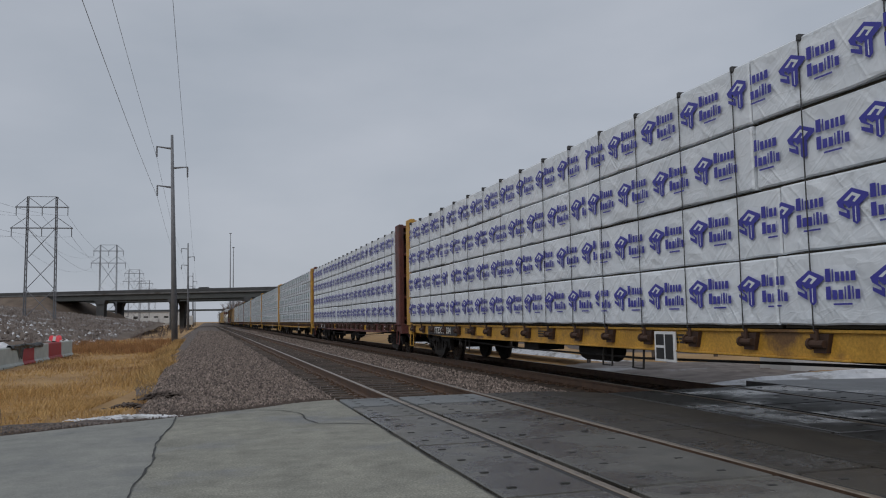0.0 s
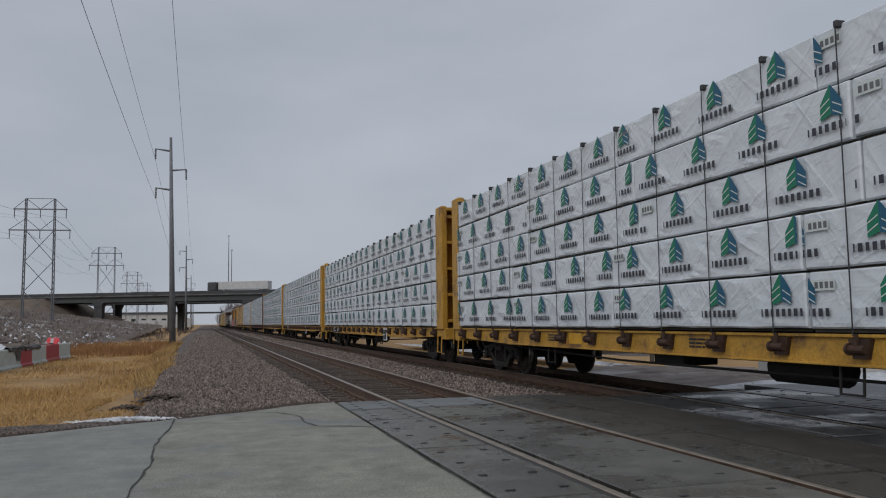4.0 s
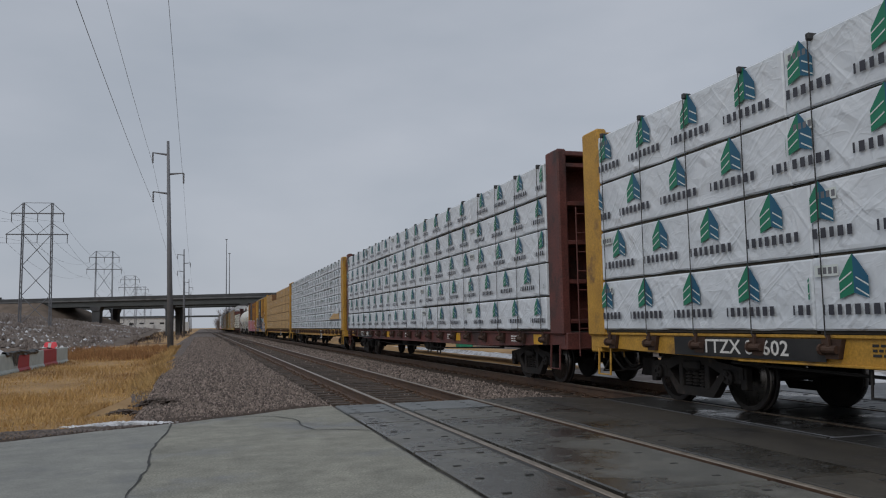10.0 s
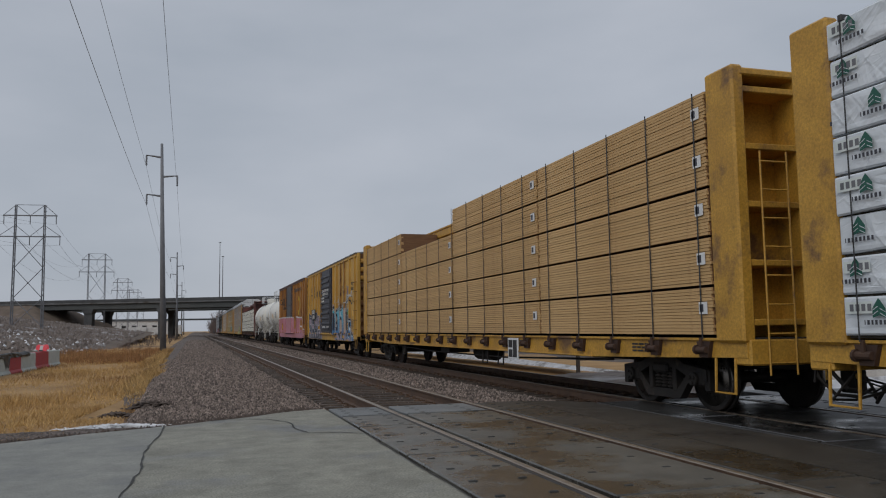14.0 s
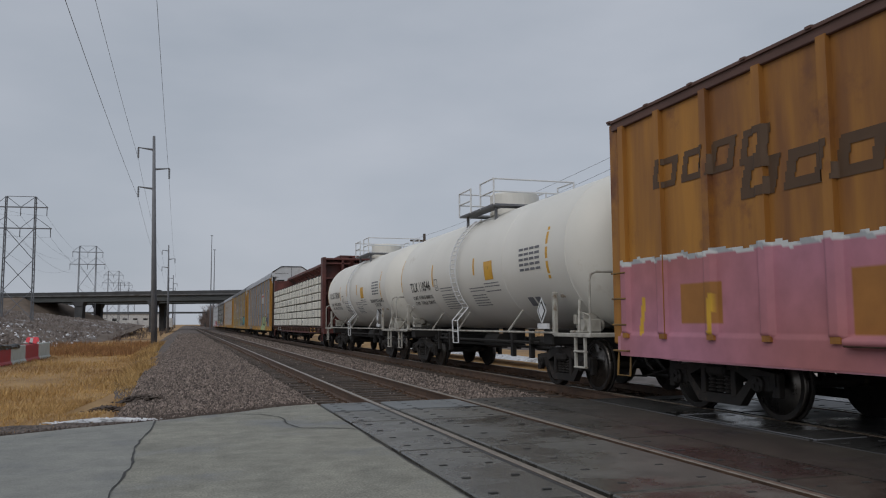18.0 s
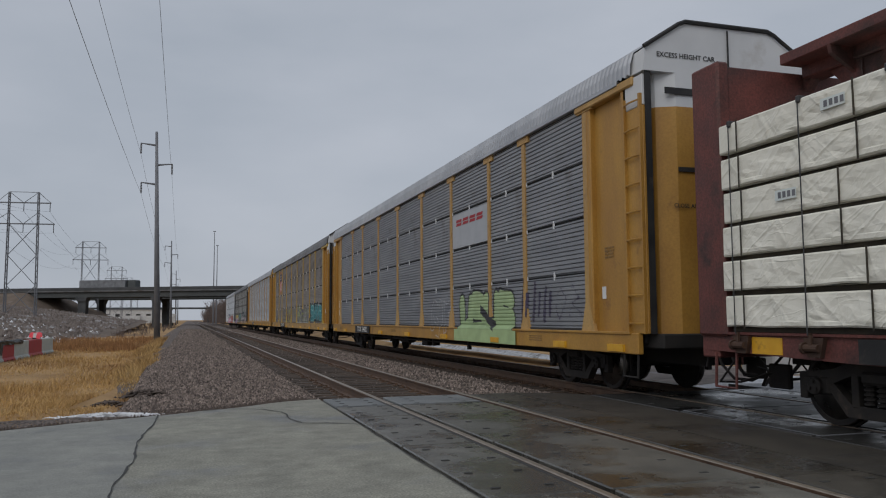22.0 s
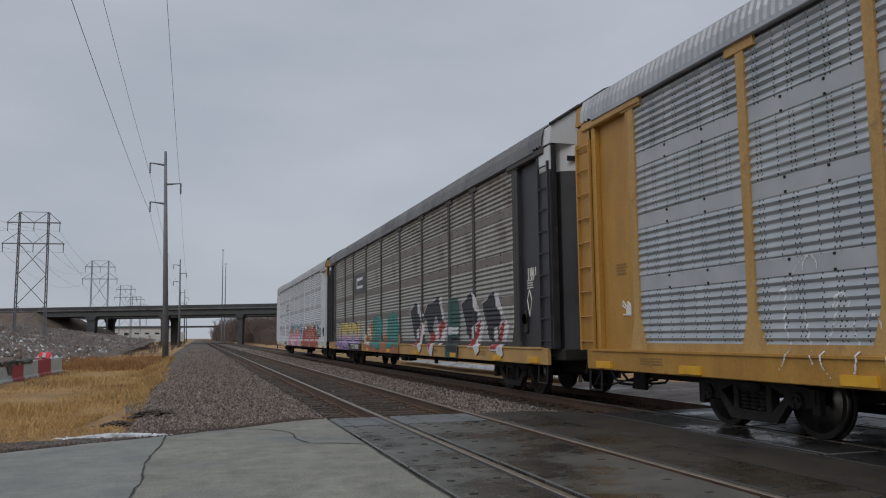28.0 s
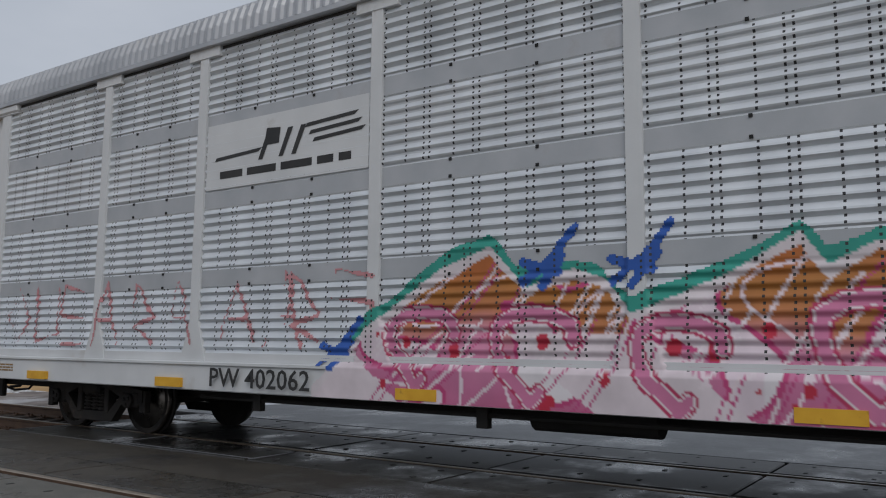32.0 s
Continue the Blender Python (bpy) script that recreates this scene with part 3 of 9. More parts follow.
def structure(name, b, mat, label, category, smooth=False, fix=True):
    return tagged(part(name, b, mat, None, "", None, smooth, fix), label, category, "", "structure")


def stuff(name, vs, fs, mat, label, category, parent=None):
    me = bpy.data.meshes.new(name)
    me.from_pydata(vs, [], fs)
    me.materials.append(mat)
    ob = new(name, me)
    ob.parent = parent
    return tagged(ob, label, category, "", "stuff")


SIDE = Matrix(((0, 0, -1, 0), (-1, 0, 0, 0), (0, 1, 0, 0), (0, 0, 0, 1)))  # lettering on the side that faces -x
SHARED = {}


def lettering(text, size, squeeze=1.0):
    """A flat mesh of built-in font letters, centred."""
    key = (text, size, squeeze)
    if key not in SHARED:
        cu = bpy.data.curves.new("letters", "FONT")
        cu.body, cu.size, cu.align_x, cu.align_y, cu.resolution_u, cu.extrude, cu.offset = text, size, "CENTER", "CENTER", 2, 0.001, size * .012
        ob = new("letters", cu)
        deps = bpy.context.evaluated_depsgraph_get()
        me = bpy.data.meshes.new_from_object(ob.evaluated_get(deps))
        me.transform(Matrix.Diagonal((squeeze, 1, 1, 1)))
        bpy.data.objects.remove(ob)
        bpy.data.curves.remove(cu)
        SHARED[key] = me
    return SHARED[key].copy()


def stencil(text, size, mat, parent, x, y, z, squeeze=1.0, name="lettering", label=""):
    me = lettering(text, size, squeeze)
    me.materials.clear()
    me.materials.append(mat)
    return part(name, me, mat, parent, label or "painted reporting mark", pose(x, y, z) @ SIDE)


def bars(b, x, y, z, w, h, rows=3, seed=0, mi=0):
    """Unreadable small print as plain bars, centred at y, z, on the side that faces -x."""
    rnd = random.Random(seed)
    step = h / rows
    for i in range(rows):
        u = -w / 2
        while u < w / 2 - 0.02:
            ln = min(rnd.uniform(0.08, 0.3) * max(w, 0.4), w / 2 - u)
            b.box(x - 0.004, x, y - u - ln, y - u, z + h / 2 - (i + 0.75) * step, z + h / 2 - (i + 0.2) * step, mi=mi)
            u += ln + step * 0.5
    return b


# ---- running gear, built once and shared ----
def truck_meshes():
    if "bolster" in SHARED:
        return
    f = B()
    f.prism([(-1.12, .6), (-.6, .66), (-.35, .76), (.35, .76), (.6, .66), (1.12, .6), (1.12, .44), (.62, .5), (.35, .6), (-.35, .6), (-.62, .5), (-1.12, .44)], -.07, .07)
    f.prism([(-.74, .48), (-.44, .15), (.44, .15), (.74, .48), (.62, .5), (.37, .28), (-.37, .28), (-.62, .5)], -.06, .06)
    for s in (-1, 1):
        f.box(-.07, .07, s * .32 - .05, s * .32 + .05, .26, .62, .01)
        f.box(-.08, .08, s * .86 - .19, s * .86 + .19, .36, .58, .03)
        f.box(-.05, .05, s * 1.1 - .06, s * 1.1 + .06, .3, .6, .01)
    SHARED["side_frame"] = f.mesh("side_frame", TRUCK)
    s = B()
    prof = []
    for k in range(6):
        z = .29 + k * .05
        prof += [(z, .045), (z + .012, .07), (z + .03, .07), (z + .045, .045)]
    s.lathe(prof, 10, 2)
    SHARED["spring"] = s.mesh("spring", TRUCK)
    w = B()
    for sd in (-1, 1):
        prof = [(.68, .1), (.682, .3), (.668, .40), (.668, .485), (.70, .487), (.715, .462), (.80, .454), (.803, .40), (.76, .3), (.78, .13), (.80, .1)]
        w.lathe([(a * sd, r) for a, r in prof], 32)
    w.lathe([(-1.1, .075), (1.1, .075)], 12)
    for sd in (-1, 1):
        for k in range(3):
            a = 2 * math.pi * k / 3 + .4
            w.box(sd * 1.135 - .015, sd * 1.135 + .015, math.cos(a) * .055 - .02, math.cos(a) * .055 + .02, math.sin(a) * .055 - .02, math.sin(a) * .055 + .02)
        w.lathe([(sd * 1.07, .1), (sd * 1.12, .1), (sd * 1.13, .085)], 14)
    t = B()
    for sd in (-1, 1):
        t.lathe([(sd * .716, .4635), (sd * .799, .4565)], 32)
    SHARED["wheelset"] = w.mesh("wheelset", TRUCK)
    SHARED["tread"] = t.mesh("tread", TREAD, True)
    b = B()
    b.box(-1.12, 1.12, -.2, .2, .52, .66, .03)
    b.lathe([(.66, .2), (.74, .2)], 16, 2)
    for sd in (-1, 1):
        b.box(-.85, .85, sd * .42 - .04, sd * .42 + .04, .38, .46, .01)
    SHARED["bolster"] = b.mesh("truck", TRUCK)
    c = B()
    c.box(-.13, .13, -.55, .1, .76, .99, .03)
    c.box(-.1, .1, .08, .3, .8, .95, .02)
    c.box(-.17, .1, .26, .42, .74, 1.0, .04)
    c.box(.05, .17, .22, .36, .76, .98, .03)
    c.tube([(.3, .05, .85), (.32, .2, .6), (.25, .34, .42), (.1, .42, .4)], .028, 6)
    c.tube([(-1.3, .05, .78), (-.7, .1, .74), (-.15, .3, .82)], .014, 5)
    c.tube([(-1.3, .05, .78), (-1.32, .08, .58)], .014, 5)
    c.tube([(.42, -.1, .8), (.45, .1, .55), (.4, .3, .36), (.22, .46, .34), (.05, .5, .42)], .022, 6)
    c.tube([(-.35, -.3, .78), (-.38, .0, .52), (-.3, .25, .3), (-.12, .42, .28), (.02, .5, .36)], .02, 6)
    c.tube([(-1.1, -.25, .74), (-.8, .0, .46), (-.4, .2, .42), (0, .3, .52)], .012, 5)
    c.box(-.5, -.42, -.5, -.1, .3, .62, .02)
    c.tube([(-1.25, -.45, .72), (-1.25, -.1, .4), (-.9, -.05, .38), (-.6, -.3, .5)], .016, 5)
    SHARED["coupler"] = c.mesh("coupler", TRUCK)


WHEELSETS = []


def running_gear(car, centres, end, s0):
    """Two trucks and two couplers under a car."""
    truck_meshes()
    for y in centres:
        tr = part("truck", SHARED["bolster"], None, car, "grimy cast steel truck", (0, y, 0))
        for sx in (-1, 1):
            part("side_frame", SHARED["side_frame"], None, tr, "", (sx * 1.0, 0, 0))
            for dy in (-.17, 0, .17):
                part("spring", SHARED["spring"], None, tr, "", (sx * 1.0, dy, 0))
        for dy in (-.86, .86):
            ws = part("wheelset", SHARED["wheelset"], None, tr, "dark wheelset with polished treads", (0, dy, .457))
            WHEELSETS.append((ws, (0, dy, .457), s0 + y + dy))
            ws.data = wheel_with_tread()
    for sy in (-1, 1):
        part("coupler", SHARED["coupler"], None, car, "", pose(0, sy * end, 0, 0, 0, 0 if sy > 0 else 180))


def wheel_with_tread():
    if "wheel_full" not in SHARED:
        me = SHARED["wheelset"].copy()
        bm = bmesh.new()
        bm.from_mesh(me)
        n = len(bm.faces)
        bm.from_mesh(SHARED["tread"])
        bm.faces.ensure_lookup_table()
        for f in bm.faces[n:]:
            f.material_index = 1
        bm.to_mesh(me)
        bm.free()
        me.materials.append(TREAD)
        SHARED["wheel_full"] = me
    return SHARED["wheel_full"]


# ---- ground, road, tracks ----
NEAR_X, FAR_X = 3.6, 7.9        # centre lines of the two tracks
SPEED = 13.5                    # the train's speed in metres a second
rng = np.random.default_rng(7)


def ground_height(x, y):
    """Height of the natural ground: a field below the track bed, rising to the road."""
    base = -0.72
    if x > 12.5:
        base = -0.25
    if y < 26:
        k = min(1, max(0, (26 - y) / 13))
        base = base * (1 - k) - 0.10 * k
    if -1.2 < x < 10.4:
        base = min(base, -0.9)
    base += 0.06 * noise.noise(Vector((x * 0.15, y * 0.15, 0))) * (1 if y > 16 else 0.3)
    return base


def make_ground():
    xs = sorted(set([-2500, -900, -350, -160, -100, -70] + list(np.arange(-50, 60, 2.0)) + [70, 100, 160, 350, 900, 2500]))
    ys = sorted(set([-2500, -600, -150, -60, -30] + list(np.arange(-16, 100, 2.0)) + list(np.arange(104, 320, 12.0)) + [360, 450, 600, 900, 1500, 3500]))
    b = B()
    vs = [(x, y, ground_height(x, y) if abs(x) < 300 and y < 600 else -0.7) for y in ys for x in xs]
    n = len(xs)
    fs = [(j * n + i, j * n + i + 1, (j + 1) * n + i + 1, (j + 1) * n + i) for j in range(len(ys) - 1) for i in range(n - 1)]
    b.add(vs, fs)
    structure("ground", b, FIELD, "dry tan winter grassland beside the railway", "ground", True, False)


make_ground()


def toe(y):
    """How far the ballast's outer edge lies from its usual line."""
    return float(np.interp(y, [12, 16, 24, 55, 110], [.5, .5, .3, -.4, -.5]))


def make_bed():
    """The ballast bed under both tracks, with its shoulders, from the crossing into the distance and behind it."""
    prof = [(-2.6, -0.78), (-1.5, -0.42), (-0.85, -0.12), (0.6, -0.10), (1.75, -0.17), (2.15, -0.2), (2.4, -0.235), (4.8, -0.235), (5.05, -0.2), (5.75, -0.2), (6.5, -0.2), (6.75, -0.225), (9.1, -0.225), (9.3, -0.2), (10.2, -0.24), (11.6, -0.75)]
    for y0, y1 in ((10.9, 900.0), (-300.0, -9.0)):
        b = B()
        ys = [y0] + list(np.arange(y0 + 0.5, min(y1, 60), 0.5)) + list(np.linspace(min(y1, 60) + 2, y1, 30)) if y1 > 0 else list(np.linspace(y0, y1, 20))
        vs = []
        for y in ys:
            for x, z in prof:
                j = 0.12 * noise.noise(Vector((x, y * 0.6, 3))) if x in (-2.6, -1.5, -0.85) else 0
                vs.append((x + j * 1.5 + (toe(y) if x < -.8 else 0), y, z + 0.02 * noise.noise(Vector((x * 2, y * 1.3, 0)))))
        n = len(prof)
        fs = [(j * n + i, j * n + i + 1, (j + 1) * n + i + 1, (j + 1) * n + i) for j in range(len(ys) - 1) for i in range(n - 1)]
        b.add(vs, fs)
        structure("ballast_bed", b, BALLAST, "grey-brown crushed stone ballast under the tracks", "ballast", True, False)


make_bed()


def gravel():
    """Loose stones on the ballast near the crossing."""
    oct_v = np.array([(1, 0, 0), (-1, 0, 0), (0, 1, 0), (0, -1, 0), (0, 0, 1), (0, 0, -1)], float)
    oct_f = np.array([(0, 2, 4), (2, 1, 4), (1, 3, 4), (3, 0, 4), (2, 0, 5), (1, 2, 5), (3, 1, 5), (0, 3, 5)])
    n = 61000
    y = 12.3 + (rng.random(n) ** 1.8) * 50
    y[-9000:] = rng.uniform(58, 120, 9000)
    x = np.where(rng.random(n) < 0.76, rng.uniform(-1.5, 2.25, n), np.where(rng.random(n) < 0.75, rng.uniform(4.95, 6.55, n), rng.uniform(2.3, 4.9, n)))
    x = np.where(x < -.5, x + np.interp(y, [12, 16, 24, 55, 110], [.5, .5, .3, -.4, -.5]) * np.clip((-.5 - x) / .5, 0, 1), x)
    z = np.interp(x, [-1.5, -0.85, 0.6, 1.75, 2.15, 2.4, 4.8, 5.05, 6.5], [-0.42, -0.12, -0.10, -0.17, -0.2, -0.235, -0.235, -0.2, -0.2])
    s = rng.uniform(0.018, 0.042, (n, 3)) * (1 + np.minimum(y[:, None] - 12, 70) * 0.02)
    v = oct_v[None] * s[:, None, :] * rng.uniform(0.7, 1.25, (n, 6, 1))
    a = rng.uniform(0, 6.28, n)
    c, sn = np.cos(a), np.sin(a)
    vx = v[..., 0] * c[:, None] - v[..., 1] * sn[:, None]
    vy = v[..., 0] * sn[:, None] + v[..., 1] * c[:, None]
    v = np.stack([vx + x[:, None], vy + y[:, None], v[..., 2] + z[:, None] + 0.01], -1).reshape(-1, 3)
    f = (oct_f[None] + 6 * np.arange(n)[:, None, None]).reshape(-1, 3)
    stuff("ballast_stones", v.tolist(), f.tolist(), STONE, "loose crushed stones lying on the ballast", "gravel")


gravel()


def poly_sheet(name, pts, z, mat, label, category, depth=0.25):
    b = B()
    b.prism(pts, z - depth, z, 2)
    return structure(name, b, mat, label, category)


# road on the camera's side of the tracks; its far edge runs slantwise to the crossing
EDGE = [(-40, -4.9), (-14, 3.2), (-6, 7.7), (-2.3, 10.15), (-1.27, 10.8), (-0.3, 11.3), (0.4, 11.75), (0.92, 12.1), (1.4, 12.5), (1.985, 12.7)]
JOINT = [(-.37, 11.26), (-.38, 10.5), (-.44, 9.6), (-.48, 9.0), (-.45, 7.8), (-.53, 6.6), (-.47, 5.4), (-.6, 3.5), (-.5, 1), (-.5, -9)]


def edge_y(x):
    return float(np.interp(x, [p[0] for p in EDGE], [p[1] for p in EDGE]))


def broken_edge(x0, x1):
    """The crumbled outline of the road's far edge."""
    xs = np.linspace(x0, x1, int((x1 - x0) / .09) + 1)
    return [(float(x), edge_y(x) + .07 * noise.noise(Vector((x * 2.2, 1, 0))) + .035 * noise.noise(Vector((x * 9, 4, 0)))) for x in xs]


def jagged(pts, seed, amp=.012, step=.16):
    """A line of points with the small kinks of a crack."""
    rnd = random.Random(seed)
    line = []
    for (x0, y0), (x1, y1) in zip(pts, pts[1:]):
        k = max(2, int(math.hypot(x1 - x0, y1 - y0) / step))
        for i in range(k):
            line.append((x0 + (x1 - x0) * i / k + rnd.uniform(-amp, amp) * (i > 0), y0 + (y1 - y0) * i / k + rnd.uniform(-amp, amp) * (i > 0)))
    return line + [pts[-1]]


SEAM = jagged(JOINT, 1)
poly_sheet("road", SEAM + [(1.95, -9), (1.95, 12.66)] + broken_edge(-.34, 1.94)[::-1], 0.0, ASPHALT,
           "worn grey asphalt road before the crossing, with cracks", "road")
poly_sheet("road_slab", [(-40, -14), (-.5, -14)] + [(x - .004, y) for x, y in SEAM[::-1]] + broken_edge(-14, -.39)[::-1] + [(-40, -4.9)], 0.003, SLAB,
           "bluish grey concrete road slab", "road")
poly_sheet("road_between_tracks", [(5.2, -9), (6.2, -9), (6.2, 11.9), (5.9, 12.2), (5.6, 12.5), (5.2, 12.7)], -0.004, WET_ROAD, "dark wet asphalt strip between the tracks", "road")
poly_sheet("road_beyond", [(9.66, -9), (60, -22), (60, 6), (14, 11.8), (9.66, 12.9)], -0.004, FAR_ROAD, "grey wet road with slush beyond the tracks", "road")


def crack(name, pts, w, seed, line=None):
    """A jagged filled crack, a thin ribbon on the road."""
    rnd = random.Random(seed)
    line = line or jagged(pts, seed)
    b = B()
    vs = []
    for i, (x, y) in enumerate(line):
        p, q = line[max(0, i - 1)], line[min(len(line) - 1, i + 1)]
        d = Vector((q[0] - p[0], q[1] - p[1])).normalized()
        h = w * rnd.uniform(.3, 1)
        vs += [(x - d.y * h, y + d.x * h, .007), (x + d.y * h, y - d.x * h, .007)]
    b.add(vs, [(2 * i, 2 * i + 1, 2 * i + 3, 2 * i + 2) for i in range(len(line) - 1)])
    structure(name, b, TAR, "dark jagged crack in the road surface", "crack", False, False)


crack("crack_long", None, .013, 1, SEAM)
crack("crack_branch", [(.2, 11.6), (.55, 11.75), (1.0, 11.5), (1.2, 11.1), (1.24, 10.75), (1.22, 10.3), (1.32, 9.85), (1.6, 9.75), (1.94, 9.5)], .016, 2)
crack("crack_slab", [(-.38, 10.5), (-.9, 10.45), (-1.7, 9.95), (-2.4, 9.6)], .005, 3)
structure("panel_gap", B().box(1.952, 2.012, -9, 11.44, -.12, -.06), RUBBER, "dark open joint along the crossing panels", "joint")
crack("crack_edge", None, .009, 5, jagged([(1.945, 9.5), (1.935, 7.4), (1.945, 5.3), (1.935, 3)], 5, .006, .3))


def panels(name, x_edges, seams, mats, first=None):
    """Concrete crossing panels with bolt holes, each panel a piece of its own."""
    top = structure(name, B().box(x_edges[0][0], x_edges[-1][1], seams[-1], seams[0], -0.3, -0.09), RUBBER,
                    "dark rubber and steel bed of the crossing", "level crossing")
    for (x0, x1), mat in zip(x_edges, mats):
        for y1, y0 in zip(seams, seams[1:]):
            b = B()
            b.box(x0 + .014, x1 - .014, y0 + .016, y1 - .016, -.12, -.002 + random.uniform(-.003, .004), .012)
            for fx in (.22, .78):
                for k in range(4):
                    cy = y0 + (k + .5) * (y1 - y0) / 4
                    cx = x0 + fx * (x1 - x0)
                    b.box(cx - .035, cx + .035, cy - .018, cy + .018, -.003, .004, mi=1)
            part("panel", b, [first if first and y1 == seams[0] and mat is not DAMP_PANEL else mat, TAR], top)


SEAMS = [12.67, 11.45, 10.2, 7.78, 5.35, 2.93, .5, -1.9, -4.3, -6.7, -9]
panels("crossing_near", [(2.0, 2.77), (2.955, 4.245), (4.43, 5.19)], SEAMS, (PANEL, PANEL, DAMP_PANEL), APRON)
panels("crossing_far", [(6.22, 7.07), (7.255, 8.545), (8.73, 9.6)], [y - .8 for y in SEAMS[:1] + SEAMS[2:-1]], (WET_PANEL, WET_PANEL, WET_PANEL))


edging = structure("panel_edging", B().box(6.3, 6.318, 6.95, 9.4, -.01, .006), LATTICE, "pale worn steel edging of a crossing panel", "edging")
for x1, y in ((7.06, 9.4), (6.95, 6.95)):
    part("edge_strip", B().box(6.318, x1, y - .009, y + .009, -.01, .006), LATTICE, edging)


def rail(x, y0, y1):
    prof = [(-.07, -.17), (.07, -.17), (.07, -.155), (.012, -.14), (.012, -.045), (.036, -.035), (.037, -.006), (-.037, -.006), (-.036, -.035), (-.012, -.045), (-.012, -.14), (-.07, -.155)]
    b = B()
    b.prism([(x + px, pz) for px, pz in prof], y0, y1, 1)
    b.prism([(x - .035, -.006), (x + .035, -.006), (x + .026, .002), (x - .026, .002)], y0, y1, 1, mi=1)
    return b


for cx, nm in ((NEAR_X, "near"), (FAR_X, "far")):
    for sx in (-1, 1):
        structure("rail", rail(cx + sx * .7525, -300, 900), [RAIL, RAIL_TOP], "rust-brown steel rail with a polished head", "rail")

tie_mesh = B().box(-1.3, 1.3, -.115, .115, -.18, 0, .015).mesh("tie", TIE)
plate_mesh = B()
for sx in (-1, 1):
    plate_mesh.box(sx * .7525 - .18, sx * .7525 + .18, -.09, .09, 0, .018)
    for dx in (-.11, .11):
        plate_mesh.box(sx * .7525 + dx - .016, sx * .7525 + dx + .016, -.07, -.04, .01, .05)
        plate_mesh.box(sx * .7525 + dx - .016, sx * .7525 + dx + .016, .04, .07, .01, .05)
plate_mesh = plate_mesh.mesh("tie_plate", RAIL)
for cx, count in ((NEAR_X, 110), (FAR_X, 70)):
    track = structure("track_ties", B().box(cx - .2, cx + .2, 12.8, 12.9, -.3, -.2), TIE, "weathered dark wooden ties in ballast", "railway track")
    for i in range(count):
        j = random.uniform(-.05, .05)
        m = pose(cx + random.uniform(-.05, .05), 12.95 + i * .5 + j, -.185, 0, 0, random.uniform(-1.5, 1.5))
        t = part("tie", tie_mesh, None, track, "", m)
        part("tie_plate", plate_mesh, None, t, "")
    rest = B()
    for i in range(260):
        y = 12.95 + (count + i) * .5
        rest.box(cx - 1.3, cx + 1.3, y - .115, y + .115, -.3, -.185)
    tagged(part("far_ties", rest, TIE, track), "distant wooden ties", "", "", "stuff")


def scatter_grass():
    """Dry grass blades on the field and along the bed."""
    n = 90000
    y = 12.2 + (rng.random(n) ** 1.9) * 75
    x = -1.9 - rng.random(n) ** 1.3 * (6 + (y - 11) * .42) - np.maximum(0, (14.5 - y) * .5)
    keep = (y > 11.4 + (x + 1.3) * .62 + .5)
    x, y = x[keep], y[keep]
    k = 9000
    y2 = rng.uniform(13, 70, k)
    x2 = -1.42 - np.abs(rng.normal(0, .4, k)) + .25 * np.sin(y2 * .9) + np.interp(y2, [12, 16, 24, 55, 110], [.5, .5, .3, -.4, -.5])
    x, y = np.concatenate([x, x2]), np.concatenate([y, y2])
    n = len(x)
    h = rng.uniform(.035, .13, n) * (1 + .7 * np.sin(x * .9) * np.sin(y * .35)) * np.clip((y - 9) / 9, .35, 1.5)
    h[-k:] *= 1.6
    w = rng.uniform(.004, .009, n) * (1 + (y - 12) * .05)
    a = rng.uniform(0, 6.28, n)
    lx, ly = rng.normal(0, .5, n) * h, rng.normal(0, .5, n) * h
    z = np.array([ground_height(float(p), float(q)) for p, q in zip(x, y)])
    z[-k:] = np.interp(x[-k:] - np.interp(y2, [12, 16, 24, 55, 110], [.5, .5, .3, -.4, -.5]), [-2.6, -1.5, -.85], [-.75, -.42, -.12])
    base = np.stack([x, y, z - .02], -1)
    d = np.stack([np.cos(a) * w, np.sin(a) * w, np.zeros(n)], -1)
    tip = base + np.stack([lx, ly, h], -1)
    v = np.stack([base - d, base + d, tip], 1).reshape(-1, 3)
    f = np.arange(3 * n).reshape(-1, 3)
    stuff("dry_grass", v.tolist(), f.tolist(), GRASS, "tan dry winter grass beside the tracks", "grass")


scatter_grass()


def patch(name, cx, cy, rx, ry, z, mat, label, category, seed, h=.04, n=26):
    """An uneven low mound with a ragged outline: snow, mud, debris."""
    rnd = random.Random(seed)
    b = B()
    rim = []
    for i in range(n):
        a = 2 * math.pi * i / n
        r = 1 + .35 * noise.noise(Vector((math.cos(a) * 2, math.sin(a) * 2, seed))) + rnd.uniform(-.12, .12)
        rim.append((math.cos(a) * rx * r, math.sin(a) * ry * r))
    vs = []
    for k, zz in ((1, -.03), (.75, .5), (.4, .85)):
        for x, y in rim:
            vs.append((cx + x * k, cy + y * k, z + h * zz * rnd.uniform(.5, 1.3)))
    vs.append((cx, cy, z + h))
    fs = []
    for j in range(2):
        for i in range(n):
            fs.append((j * n + i, j * n + (i + 1) % n, (j + 1) * n + (i + 1) % n, (j + 1) * n + i))
    fs += [(2 * n + i, 2 * n + (i + 1) % n, 3 * n) for i in range(n)]
    b.add(vs, fs)
    return structure(name, b, mat, label, category, True)


